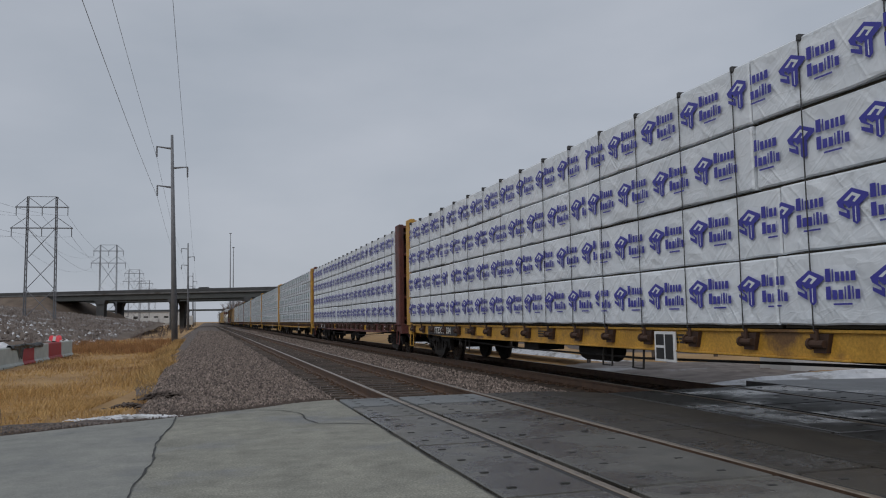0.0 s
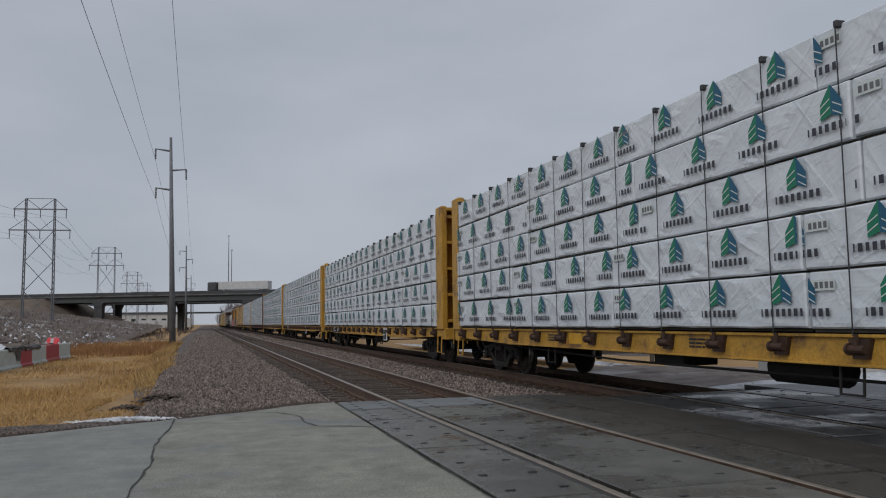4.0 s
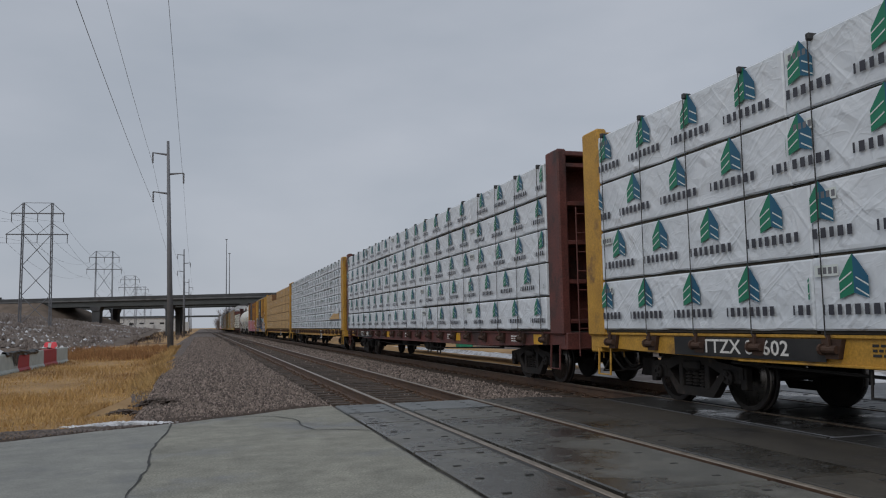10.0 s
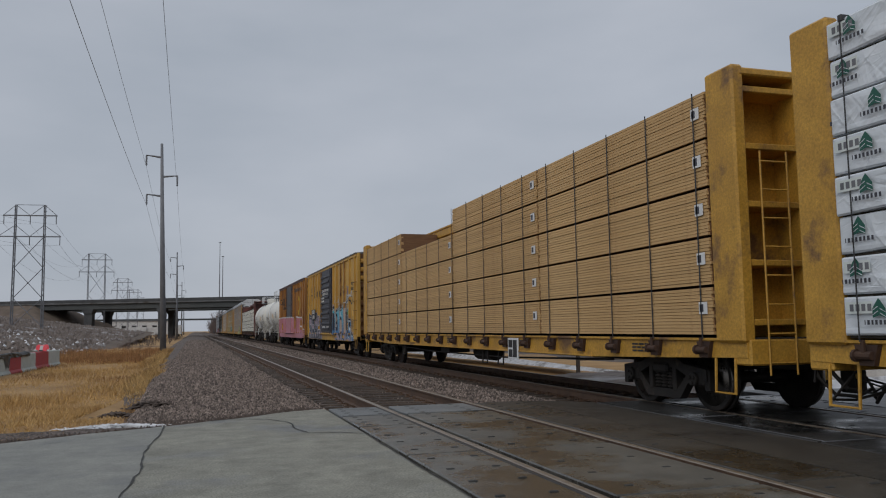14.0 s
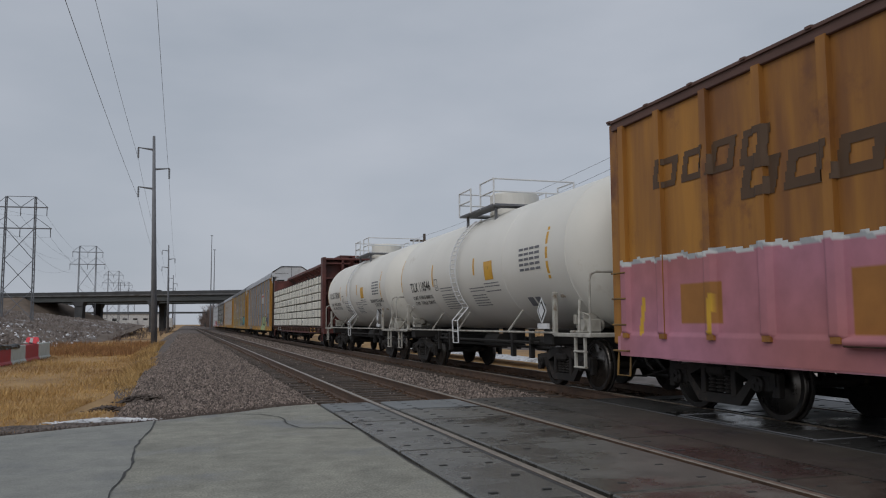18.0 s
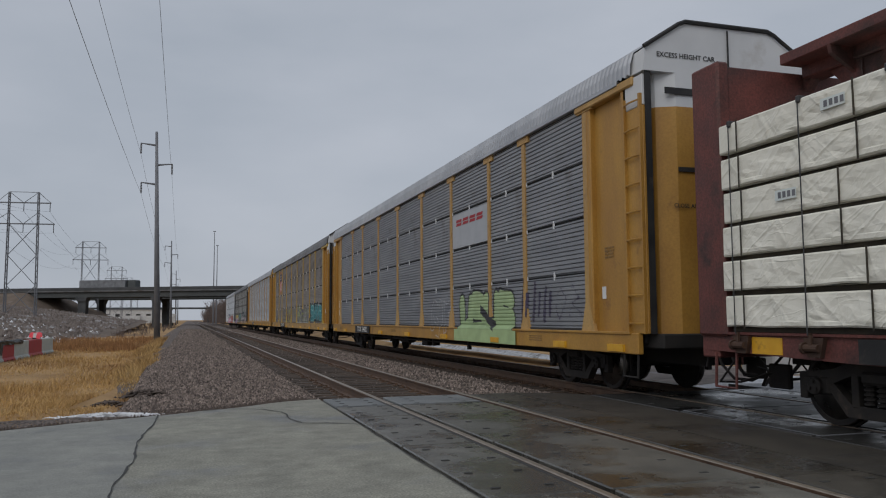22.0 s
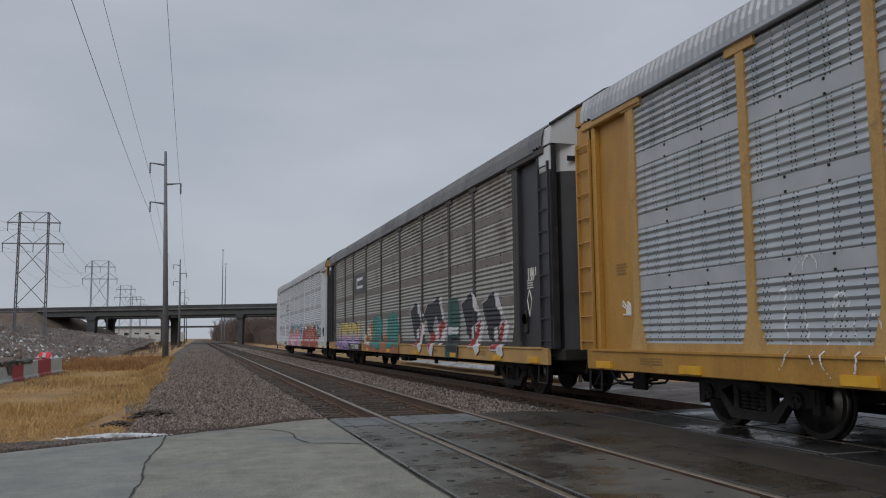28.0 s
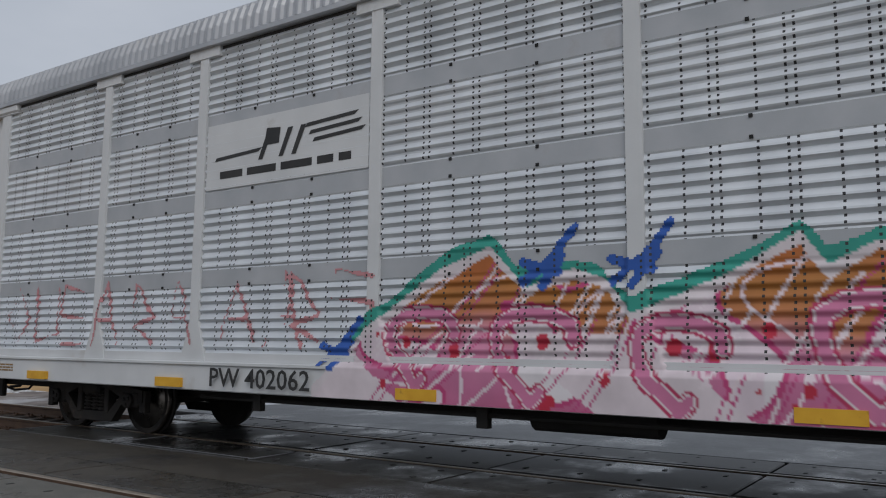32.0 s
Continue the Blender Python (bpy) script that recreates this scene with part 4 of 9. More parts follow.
patch("verge", -1.5, 11.5, 1.7, .55, -.09, BALLAST, "dark gravelly verge along the road", "verge", 8, .07, 40)
patch("verge_beyond", -4.6, 9.7, 2.3, .6, -.09, BALLAST, "dark gravelly verge along the road", "verge", 9, .07, 40)
patch("snow_beyond", 16, 13.9, 6, .9, -.14, SNOW, "snow lying beyond the tracks", "snow", 21, .2, 50)
patch("snow_beyond_low", 22, 10, 7, 1.3, -.1, SNOW, "snow lying along the far road", "snow", 22, .2, 50)
patch("snow_beyond_road", 13.5, 9.8, 2.8, .3, -.06, SNOW, "thin slushy snow on the wet road", "snow", 23, .08, 50)


def verge_debris():
    """Crumbled asphalt, earth and litter along the broken road edge."""
    oct_v = np.array([(1, 0, 0), (-1, 0, 0), (0, 1, 0), (0, -1, 0), (0, 0, 1), (0, 0, -1)], float)
    oct_f = np.array([(0, 2, 4), (2, 1, 4), (1, 3, 4), (3, 0, 4), (2, 0, 5), (1, 2, 5), (3, 1, 5), (0, 3, 5)])
    n = 13000
    x = rng.uniform(-7, 1.9, n)
    edge = np.array([edge_y(float(q)) for q in x])
    y = edge + .0 + np.abs(rng.normal(0, .42, n)) + .3 * np.clip(np.sin(x * 5.1) * np.sin(x * 2.3 + 1), 0, 1)
    s = rng.uniform(.012, .042, (n, 3)) * rng.uniform(.6, 1.5, (n, 1))
    v = oct_v[None] * s[:, None, :] * rng.uniform(.6, 1.3, (n, 6, 1)) + np.stack([x, y, np.interp(y - edge, [0, .3, 1.2], [-.02, -.07, -.1])], -1)[:, None, :]
    f = (oct_f[None] + 6 * np.arange(n)[:, None, None]).reshape(-1, 3)
    stuff("verge_debris", v.reshape(-1, 3).tolist(), f.tolist(), MUD, "crumbled dark earth and asphalt along the road edge", "debris")


verge_debris()
crack("crack_far_edge", [(2.0, 11.46), (3.4, 11.45), (4.4, 11.46), (5.2, 11.44)], .02, 6)
structure("edge_board", B().box(2.1, 5.1, 12.72, 12.86, -.25, -.03, .015), TIE, "weathered timber board at the end of the crossing", "board")
patch("mud_beyond", 18.5, 42, 2.6, 29, -.32, MUD, "dark wet earth beside the far track", "mud", 31, .16, 60)
patch("mud_beyond_road", 17, 14, 6, 2.6, -.26, MUD, "dark wet earth beside the far road", "mud", 32, .12, 60)
patch("snow_strip_beyond", 13.0, 36, .3, 18, -.3, SNOW, "long strip of old snow beyond the far track", "snow", 33, .16, 60)


def lumps(name, spots, size, flat, mat, label, category, seed):
    """Small ragged lumps heaped in strips; spots hold centre, half sizes, height and count."""
    g = np.random.default_rng(seed)
    oct_v = np.array([(1, 0, 0), (-1, 0, 0), (0, 1, 0), (0, -1, 0), (0, 0, 1), (0, 0, -1)], float)
    oct_f = np.array([(0, 2, 4), (2, 1, 4), (1, 3, 4), (3, 0, 4), (2, 0, 5), (1, 2, 5), (3, 1, 5), (0, 3, 5)])
    vs, fs = [], []
    for cx, cy, rx, ry, turn, z, h, n in spots:
        p = g.normal(0, .45, (n, 2))
        r2 = np.clip(1 - (p ** 2).sum(1), 0, 1)
        x, y = p[:, 0] * rx, p[:, 1] * ry
        c, s_ = math.cos(turn), math.sin(turn)
        s3 = g.uniform(.5, 1.3, (n, 3)) * size * np.array((1.3, 1, flat))
        a = g.uniform(0, 6.28, n)
        v = oct_v[None] * s3[:, None, :] * g.uniform(.6, 1.3, (n, 6, 1))
        v = np.stack([v[..., 0] * np.cos(a)[:, None] - v[..., 1] * np.sin(a)[:, None], v[..., 0] * np.sin(a)[:, None] + v[..., 1] * np.cos(a)[:, None], v[..., 2]], -1)
        v = v + np.stack([cx + x * c - y * s_, cy + x * s_ + y * c, z + h * r2 * g.uniform(.3, 1, n)], -1)[:, None, :]
        fs += (oct_f[None] + 6 * np.arange(n)[:, None, None] + len(vs)).reshape(-1, 3).tolist()
        vs += v.reshape(-1, 3).tolist()
    stuff(name, vs, fs, mat, label, category)


lumps("snow_remnant", [(-.95, 12.0, .75, .2, -.2, -.07, .05, 900), (-.5, 11.75, .5, .12, -.1, -.06, .03, 260)],
      .036, .32, SNOW, "ragged strip of dirty melting snow at the road edge", "snow", 51)
lumps("earth_clumps", [(-.7, 15.5, .45, .2, .1, -.12, .12, 240), (-1.25, 15.1, .4, .15, .2, -.22, .08, 110), (-.3, 12.5, .5, .14, .3, -.1, .04, 130)],
      .042, .6, MUD, "clumps of dark earth and debris on the ballast edge", "debris", 52)


def verge_grass():
    """Short dry grass that thins out towards the road edge."""
    n = 9000
    x = rng.uniform(-7, -.75, n)
    edge = np.array([edge_y(float(q)) for q in x])
    y = edge + .45 + rng.random(n) ** .8 * 3.0
    h, w, a = rng.uniform(.02, .09, n), rng.uniform(.003, .007, n), rng.uniform(0, 6.28, n)
    z = np.array([ground_height(float(p), float(q)) for p, q in zip(x, y)])
    base = np.stack([x, y, z - .005], -1)
    d = np.stack([np.cos(a) * w, np.sin(a) * w, np.zeros(n)], -1)
    tip = base + np.stack([rng.normal(0, .05, n), rng.normal(0, .05, n), h], -1)
    v = np.stack([base - d, base + d, tip], 1).reshape(-1, 3)
    stuff("verge_grass", v.tolist(), np.arange(3 * n).reshape(-1, 3).tolist(), GRASS, "short dry grass thinning towards the road", "grass")


verge_grass()


for cx, y1 in ((NEAR_X, 12.67), (FAR_X, 11.87)):
    for sx in (-1, 1):
        r = cx + sx * .7525
        b = B().box(*sorted((r + sx * .039, r + sx * .088)), -9, y1, -.12, -.009)
        b.box(*sorted((r - sx * .039, r - sx * .098)), -9, y1, -.12, -.05)
        structure("flangeway_filler", b, RUBBER, "black rubber strips beside the rail in the crossing", "rubber strip")
patch("slush_shoulder", 12.4, 17.6, 2.7, 5.2, -.2, ROCK, "dirty slush and earth beside the far track", "slush", 34, .1, 60)


# ---- the train: each car and each load is a thing ----
TRAIN = []      # (thing, place of its centre along the track at the start)


def car_base(name, s0, label, category="railcar", group="cars of the freight train"):
    ob = thing(name, label, category, group, (FAR_X, s0, 0))
    TRAIN.append((ob, s0))
    return ob


# --- centre-beam flat cars ---
LOAD_HALF, BEAM_HALF = 11.05, 11.62
STRAP_STEP = 1.2


def centre_beam_car(s0, paint, mark, label, patches=(), high=4.47, chord=.19):
    car = car_base("centerbeam_flatcar", s0, label)
    H = BEAM_HALF
    part("deck", B().box(-1.4, 1.4, -H, H, .96, 1.06, .01), UNDER, car)
    for sx in (-1, 1):
        b = B()
        b.prism([(-H, 1.05), (-H, .82), (-9.4, .76), (-7.6, .72), (7.6, .72), (9.4, .76), (H, .82), (H, 1.05)], sx * 1.38, sx * 1.41)
        b.box(min(sx * 1.36, sx * 1.45), max(sx * 1.36, sx * 1.45), -H, H, 1.02, 1.055, .005)
        b.box(min(sx * 1.36, sx * 1.45), max(sx * 1.36, sx * 1.45), -7.6, 7.6, .715, .74, .005)
        part("side_sill", b, paint, car)
    if "winch" not in SHARED:
        w = B()
        w.prism([(-.15, 1.01), (.15, 1.01), (.09, .8), (-.09, .8)], -1.47, -1.41)
        w.cyl((-1.49, -.1, .9), (-1.49, .1, .9), .045, 10)
        w.cyl((-1.49, .1, .9), (-1.49, .13, .9), .065, 10)
        w.box(-1.52, -1.49, -.02, .02, .88, 1.06)
        SHARED["winch"] = w.mesh("winch", WINCH)
    n = int(2 * LOAD_HALF / STRAP_STEP)
    for i in range(n + 1):
        part("winch", SHARED["winch"], None, car, "", (0, (i - n / 2) * STRAP_STEP, 0))
    for sy in (-1, 1):
        y0, y1 = sorted((sy * (LOAD_HALF + .05), sy * (LOAD_HALF + .12)))
        bulk = part("bulkhead", B().box(-1.3, 1.3, y0, y1, 1.06, high, .01), paint, car, "ribbed steel bulkhead")
        e0, e1 = sorted((sy * (LOAD_HALF + .12), sy * H))
        for k in range(5):
            z = 1.25 + k * (high - 1.5) / 4
            part("bulkhead_rib", B().box(-1.3, 1.3, e0, e1, z - .04, z + .04, .01), paint, bulk)
        for x in (-.45, .45):
            part("bulkhead_stiffener", B().box(x - .05, x + .05, e0, e1, 1.06, high), paint, bulk)
        part("bulkhead_cap", B().box(-1.36, 1.36, min(e0, e1) - .03, max(e0, e1) + .03, high - .08, high + .02, .02), paint, bulk)
        p0, p1 = sorted((sy * (LOAD_HALF + .02), sy * (H + .02)))
        for sx in (-1, 1):
            x0, x1 = sorted((sx * 1.28, sx * 1.47))
            part("corner_post", B().box(x0, x1, p0, p1, 1.0, high + .06, .03), paint, bulk)
        lad = B()
        for k in range(8):
            z = .75 + k * .36
            lad.tube([(-1.15, sy * (H + .08), z), (-.75, sy * (H + .08), z)], .012, 5)
        for x in (-1.15, -.75):
            lad.tube([(x, sy * (H + .08), .6), (x, sy * (H + .08), 3.4)], .014, 5)
        part("end_ladder", lad, paint, bulk)
        st = B().tube([(-1.4, sy * (H - .25), .8), (-1.42, sy * (H - .25), .36), (-1.42, sy * (H - .65), .36), (-1.4, sy * (H - .65), .8)], .02, 6)
        part("sill_step", st, paint, car)
        es = B().box(-1.4, 1.4, min(sy * (H - .3), sy * (H + .05)), max(sy * (H - .3), sy * (H + .05)), .72, 1.04, .02)
        part("end_sill", es, paint, car)
    cb = B()
    top = high + (.17 if chord > .3 else 0)
    cb.box(-.16, .16, -LOAD_HALF, LOAD_HALF, top - .26, top, .02)
    cb.box(-chord, chord, -LOAD_HALF, LOAD_HALF, top - (.1 if chord > .3 else .02), top + .04, .01)
    for i in range(n + 2):
        y = (i - (n + 1) / 2) * STRAP_STEP
        cb.box(-.12, .12, y - .12, y + .12, 1.06, top - .2, .01)
        cb.prism([(y - .45, top - .24), (y + .45, top - .24), (y + .12, top - .6), (y - .12, top - .6)], -.08, .08)
        if chord > .3:
            cb.prism([(-chord, top - .08), (-.1, top - .08), (-.1, top - .42), (-chord + .03, top - .2)], y - .03, y + .03, 1)
    part("centre_beam", cb, paint, car, "welded centre beam truss")
    u = B()
    u.box(-.35, .35, -H + .4, H - .4, .62, .96)
    for y in np.arange(-10, 10.1, 2.4):
        u.box(-1.36, 1.36, y - .06, y + .06, .8, .96)
    u.cyl((-.9, -1.6, .62), (-.9, -.5, .62), .2, 14)
    u.box(-1.2, -.6, 1.2, 2.0, .55, .85, .02)
    u.tube([(-1.25, -8, .68), (-1.22, -3, .56), (-1.22, 3, .56), (-1.25, 8, .68)], .02, 5)
    part("underframe", u, UNDER, car)
    for y in (-3.2, -2.2, 5.4):
        part("hanging_step", B().tube([(-1.38, y - .16, .74), (-1.4, y - .16, .42), (-1.4, y + .16, .42), (-1.38, y + .16, .74)], .018, 6), UNDER, car)
    if paint is YELLOW:
        rb = B().box(-1.46, -1.43, -4.35, -3.8, .56, 1.0, .005)
        board = part("routing_board", rb, WHITE_METAL, car, "white framed notice board")
        for y0, y1, z0, z1 in ((-4.3, -4.1, .6, .96), (-4.06, -3.85, .6, .76), (-4.06, -3.85, .8, .96)):
            part("notice", B().box(-1.465, -1.459, y0, y1, z0, z1), BLACK_INK, board)
    if mark:
        part("number_patch", B().box(-1.456, -1.45, 6.1, 9.0, .76, 1.01), BLACK, car, "black stencil patch")
        stencil(mark, .25, WHITE_INK, car, -1.46, 7.5, .885, 1.25, "car_number")
    pr = B()
    for k in range(4):
        bars(pr, -1.415, -9.2 + k * .1 + k * 4.7, .9, .6, .15, 3, k)
    tagged(part("small_print", pr, WHITE_INK if paint is BROWN_RED else BLACK_INK, car), "small unreadable stencilled print", "", "", "stuff")
    for y in patches:
        part("reflector", B().box(-1.418, -1.411, y - .26, y + .26, .8, 1.0), REFLECT, car)
    running_gear(car, (-9.15, 9.15), H, s0)
    return car


def clipped(poly, lo, hi):
    """The part of a flat outline whose first coordinate lies between lo and hi."""
    for lim, sign in ((lo, 1), (hi, -1)):
        out = []
        for p, q in zip(poly, poly[1:] + poly[:1]):
            a, c = (p[0] - lim) * sign, (q[0] - lim) * sign
            if a >= 0:
                out.append(p)
            if a * c < 0:
                f = a / (a - c)
                out.append((lim, p[1] + (q[1] - p[1]) * f))
        poly = out
        if len(poly) < 3:
            return []
    return poly


def fir_print(k, two_tone):
    """A leaf-like plain emblem over a row of plain bars; k is its scale. Gives outlines as (depth, ink, points)."""
    out = [(-.006, 0, [(0, .55), (-.08, .46), (-.23, .26), (-.23, .0), (0, .07)]),
           (-.006, 1 if two_tone else 0, [(0, .55), (0, .07), (.23, .0), (.23, .26), (.08, .46)])]
    for j in range(2 if two_tone else 0):
        v = .15 + j * .13
        out.append((-.009, 2, [(-.02, v + .055), (-.23, v - .06), (-.23, v - .08), (-.02, v + .033)]))
        out.append((-.009, 2, [(.04, v - .01), (.04, v - .03), (.23, v - .135), (.23, v - .113)]))
    u = -.52
    for w, g in ((.035, .06), (.09, .06), (.07, .06), (.085, .06), (.09, .06), (.075, .06), (.095, .06), (.08, .0)):
        out.append((-.009, 3, [(u, -.19), (u + w, -.19), (u + w, -.06), (u, -.06)]))
        u += w + g
    return [(d, m, [(p * k, q * k) for p, q in pts]) for d, m, pts in out]


def block_print():
    """A blue folded-bar emblem beside two rows of plain bars."""
    k = .68
    out = [(-.006, 0, [(-.7, .1), (-.38, .28), (-.06, .16), (-.06, .11), (-.24, 0), (-.24, -.24), (-.31, -.29), (-.39, -.24), (-.39, .0), (-.45, -.03), (-.55, .06), (-.55, .0), (-.44, -.07), (-.44, -.2), (-.66, -.1), (-.66, -.04), (-.5, -.1), (-.5, -.06), (-.66, .02)]),
           (-.009, 2, [(-.54, .1), (-.37, .21), (-.2, .14), (-.33, .05), (-.37, .07), (-.3, .13), (-.37, .16), (-.47, .09)]),
           (-.009, 2, [(-.33, -.02), (-.31, -.01), (-.31, -.25), (-.33, -.24)])]
    out = [(d, m, [(p * k, q * k) for p, q in pts]) for d, m, pts in out]
    for v, bars_ in ((.1, ((.075, .14), (.02, .13), (.06, .1), (.045, .1), (.045, .1), (.065, .1))), (-.09, ((.07, .14), (.065, .1), (.06, .1), (.02, .13), (.04, .14), (.02, .13), (.06, .1)))):
        u = -.02
        for w, h in bars_:
            out.append((-.006, 0, [(u, v - .05), (u + w, v - .05), (u + w, v - .05 + h), (u, v - .05 + h)]))
            u += w + .022
    out.append((-.006, 0, [(.08, -.2), (.34, -.2), (.34, -.18), (.08, -.18)]))
    return out


def emblem(style, lo=-9.0, hi=9.0):
    """One printed emblem, shared by all bundles of a style where it is whole; lo and hi cut it off."""
    key = ("emblem", style, round(max(lo, -.75), 2), round(min(hi, .75), 2))
    if key not in SHARED:
        b = B()
        if style == "blue":
            shapes, inks = block_print(), [BLUE_INK, BLUE_INK, WRAP, INK]
        elif style == "green":
            shapes, inks = fir_print(.86, True), [GREEN_INK, TEAL_INK, PALE_INK, INK]
        elif style == "small":
            shapes, inks = fir_print(.35, True), [DARK_GREEN_INK, DARK_GREEN_INK, WRAP, INK]
        else:
            shapes = [(-.004, 0, [(-.17, -.06), (.17, -.06), (.17, .06), (-.17, .06)])]
            shapes += [(-.007, 1, [(-.12 + q * .075, -.035), (-.07 + q * .075, -.035), (-.07 + q * .075, .035), (-.12 + q * .075, .035)]) for q in range(4)]
            inks = [PALE_INK, LATTICE if style == "tag" else INK]
        for d, mi, pts in shapes:
            pts = clipped(pts, lo, hi)
            if pts:
                b.add([(d, -u, v) for u, v in pts], [tuple(range(len(pts)))], mi)
        SHARED[key] = b.mesh("emblem", inks, False, False) if b.v else None
    return SHARED[key]


def wrapped_bundle(y0, y1, z0, z1, depth, seed):
    """A wrapped unit of lumber: crisp edges, a sheet that sags, bulges and creases."""
    n = max(6, int((y1 - y0) / .17))
    us = [0, .025 / (y1 - y0)] + [i / n for i in range(1, n)] + [1 - .025 / (y1 - y0), 1]
    h = z1 - z0
    vsr = [0, .02 / h, .06 / h, .2, .35, .5, .65, .8, 1 - .06 / h, 1 - .02 / h, 1]
    nu, nv = len(us), len(vsr)
    vs = []
    for j, v in enumerate(vsr):
        for i, u in enumerate(us):
            y = u * (y1 - y0)
            edge = (.018 if i in (0, nu - 1) else 0) + (.016 if j in (0, nv - 1) else 0)
            t = y * 1.3 + v * h * 1.9 + seed * 3.1
            crease = .016 * (1 - abs(math.sin(t * 2.1 + 2 * noise.noise(Vector((y * .8, v * 2, seed)))))) ** 3
            crease += .009 * (1 - abs(math.sin(y * 1.9 - v * h * 3.3 + seed))) ** 4
            bul = .012 * noise.noise(Vector((y * 1.6 + seed * 3.1, v * 2.4, seed)))
            inner = min(1, 6 * min(u, 1 - u), 8 * min(v, 1 - v))
            hem = .022 * max(0, noise.noise(Vector((y * 2.2, seed, 5)))) if j in (1, 2) else 0
            drop = .018 * noise.noise(Vector((y * 1.7, seed, 9))) if j in (0, 1) else 0
            vs.append((edge - (bul + crease) * inner - hem, y0 + y, z0 + v * h + drop))
    b = B()
    b.add(vs, [(j * nu + i, j * nu + i + 1, (j + 1) * nu + i + 1, (j + 1) * nu + i) for j in range(nv - 1) for i in range(nu - 1)])
    b.add([(.02, y0, z0), (.02, y1, z0), (.02, y1, z1), (.02, y0, z1), (depth, y0, z0), (depth, y1, z0), (depth, y1, z1), (depth, y0, z1)],
          [(4, 5, 6, 7), (0, 4, 5, 1), (1, 5, 6, 2), (2, 6, 7, 3), (3, 7, 4, 0)])
    return b


def wrapped_load(s0, tiers, z0, z1, style, seed, label, cuts=5):
    """A top-level stack of wrapped lumber bundles with straps, on a centre-beam car."""
    rnd = random.Random(seed)
    load = thing("lumber_load", label, "lumber", "wrapped lumber loads", (FAR_X, s0, 0))
    TRAIN.append((load, s0))
    mat = CREAM_WRAP if style == "cream" else WRAP
    h = (z1 - z0) / tiers
    gap = {"cream": .05, "small": .022}.get(style, .03)
    base = [-LOAD_HALF + 2 * LOAD_HALF * k / cuts for k in range(cuts + 1)]
    shift = 0
    ph = 0.0
    for t in range(tiers):
        if t % (4 if style == "small" else 2) == 0:
            shift = rnd.uniform(-.5, .5)
        js = [base[0]] + [y + shift + rnd.uniform(-.07, .07) + (.12 if style == "small" else 0) * rnd.uniform(-1, 1) for y in base[1:-1]] + [base[-1]]
        for y0, y1 in zip(js, js[1:]):
            a, c = z0 + t * h + gap * rnd.uniform(.7, 1.3), z0 + (t + 1) * h - rnd.uniform(0, .012)
            proud = rnd.uniform(0, .05)
            bx = -1.47 - proud
            yc = (y0 + y1) / 2
            b = wrapped_bundle(y0 - yc + .01, y1 - yc - .01, a, c, 1.26 + proud, rnd.randrange(999))
            bd = part("lumber_package", b, mat, load, "", (bx, yc, 0))
            far = part("lumber_package", B().box(.2, 1.46, y0 + .01, y1 - .01, a, c, .03), mat, load)
            marks = []
            if style in ("blue", "green", "small"):
                st, zf = {"blue": (1.06, .5), "green": (1.2, .40), "small": (.74, .42)}[style]
                y = y1 + .3 - rnd.uniform(0, st)
                while y > y0 - .3:
                    marks.append((style, y - yc, a + h * zf))
                    y -= st
            if style in ("green", "small") and rnd.random() < .8:
                marks.append(("tag", y1 - yc - .25, c - (.15 if style == "green" else .11)))
            if style == "cream" and rnd.random() < .5:
                marks.append(("tag", rnd.uniform(-.5, .9), c - .17))
            for st_, y, z in marks:
                sc = h / .83 if style == "green" and st_ == "green" else 1
                me = emblem(st_, (y - (y1 - yc - .03)) / sc, (y - (y0 - yc + .03)) / sc)
                if me:
                    tagged(part("emblem" if st_ != "tag" else "label_tag", me, None, bd, "", pose(-.026, y, z) @ Matrix.Diagonal((1, sc, sc, 1))), "", "", "", "stuff")
            if style != "cream":
                # full-length dark strip deepens the shade of the gap below the package
                part("dunnage", B().box(-1.44, -.2, y0 + .03, y1 - .03, a - gap * 1.3, a - .003), GAP_SHADE_AND_BAND, load)
            if style == "cream":
                for q in range(3):
                    yy = y0 + .4 + q * (y1 - y0 - .8) / 2
                    part("band", B().box(bx - .03, bx - .022, yy - .01, yy + .01, a - .02, c + .01), GAP_SHADE_AND_BAND, load)
                # the cream tiers get their dark gap strip too
                part("dunnage", B().box(-1.4, -.2, y0 + .03, y1 - .03, a - gap - .012, a - .002), GAP_SHADE_AND_BAND, load)
    n = int(2 * LOAD_HALF / STRAP_STEP)
    for i in range(n + 1):
        y = (i - n / 2) * STRAP_STEP
        if abs(y) > LOAD_HALF - .2:
            continue
        b = B()
        b.box(-1.545, -1.538, y - .007, y + .007, 1.04, z1 + .01)
        b.box(-1.542, -.12, y - .018, y + .018, z1 + .004, z1 + .014)
        b.box(-1.548, -1.42, y - .03, y + .03, z1 - .06, z1 + .02, .012)
        part("strap", b, STRAP, load, "black tie-down strap")
    return load


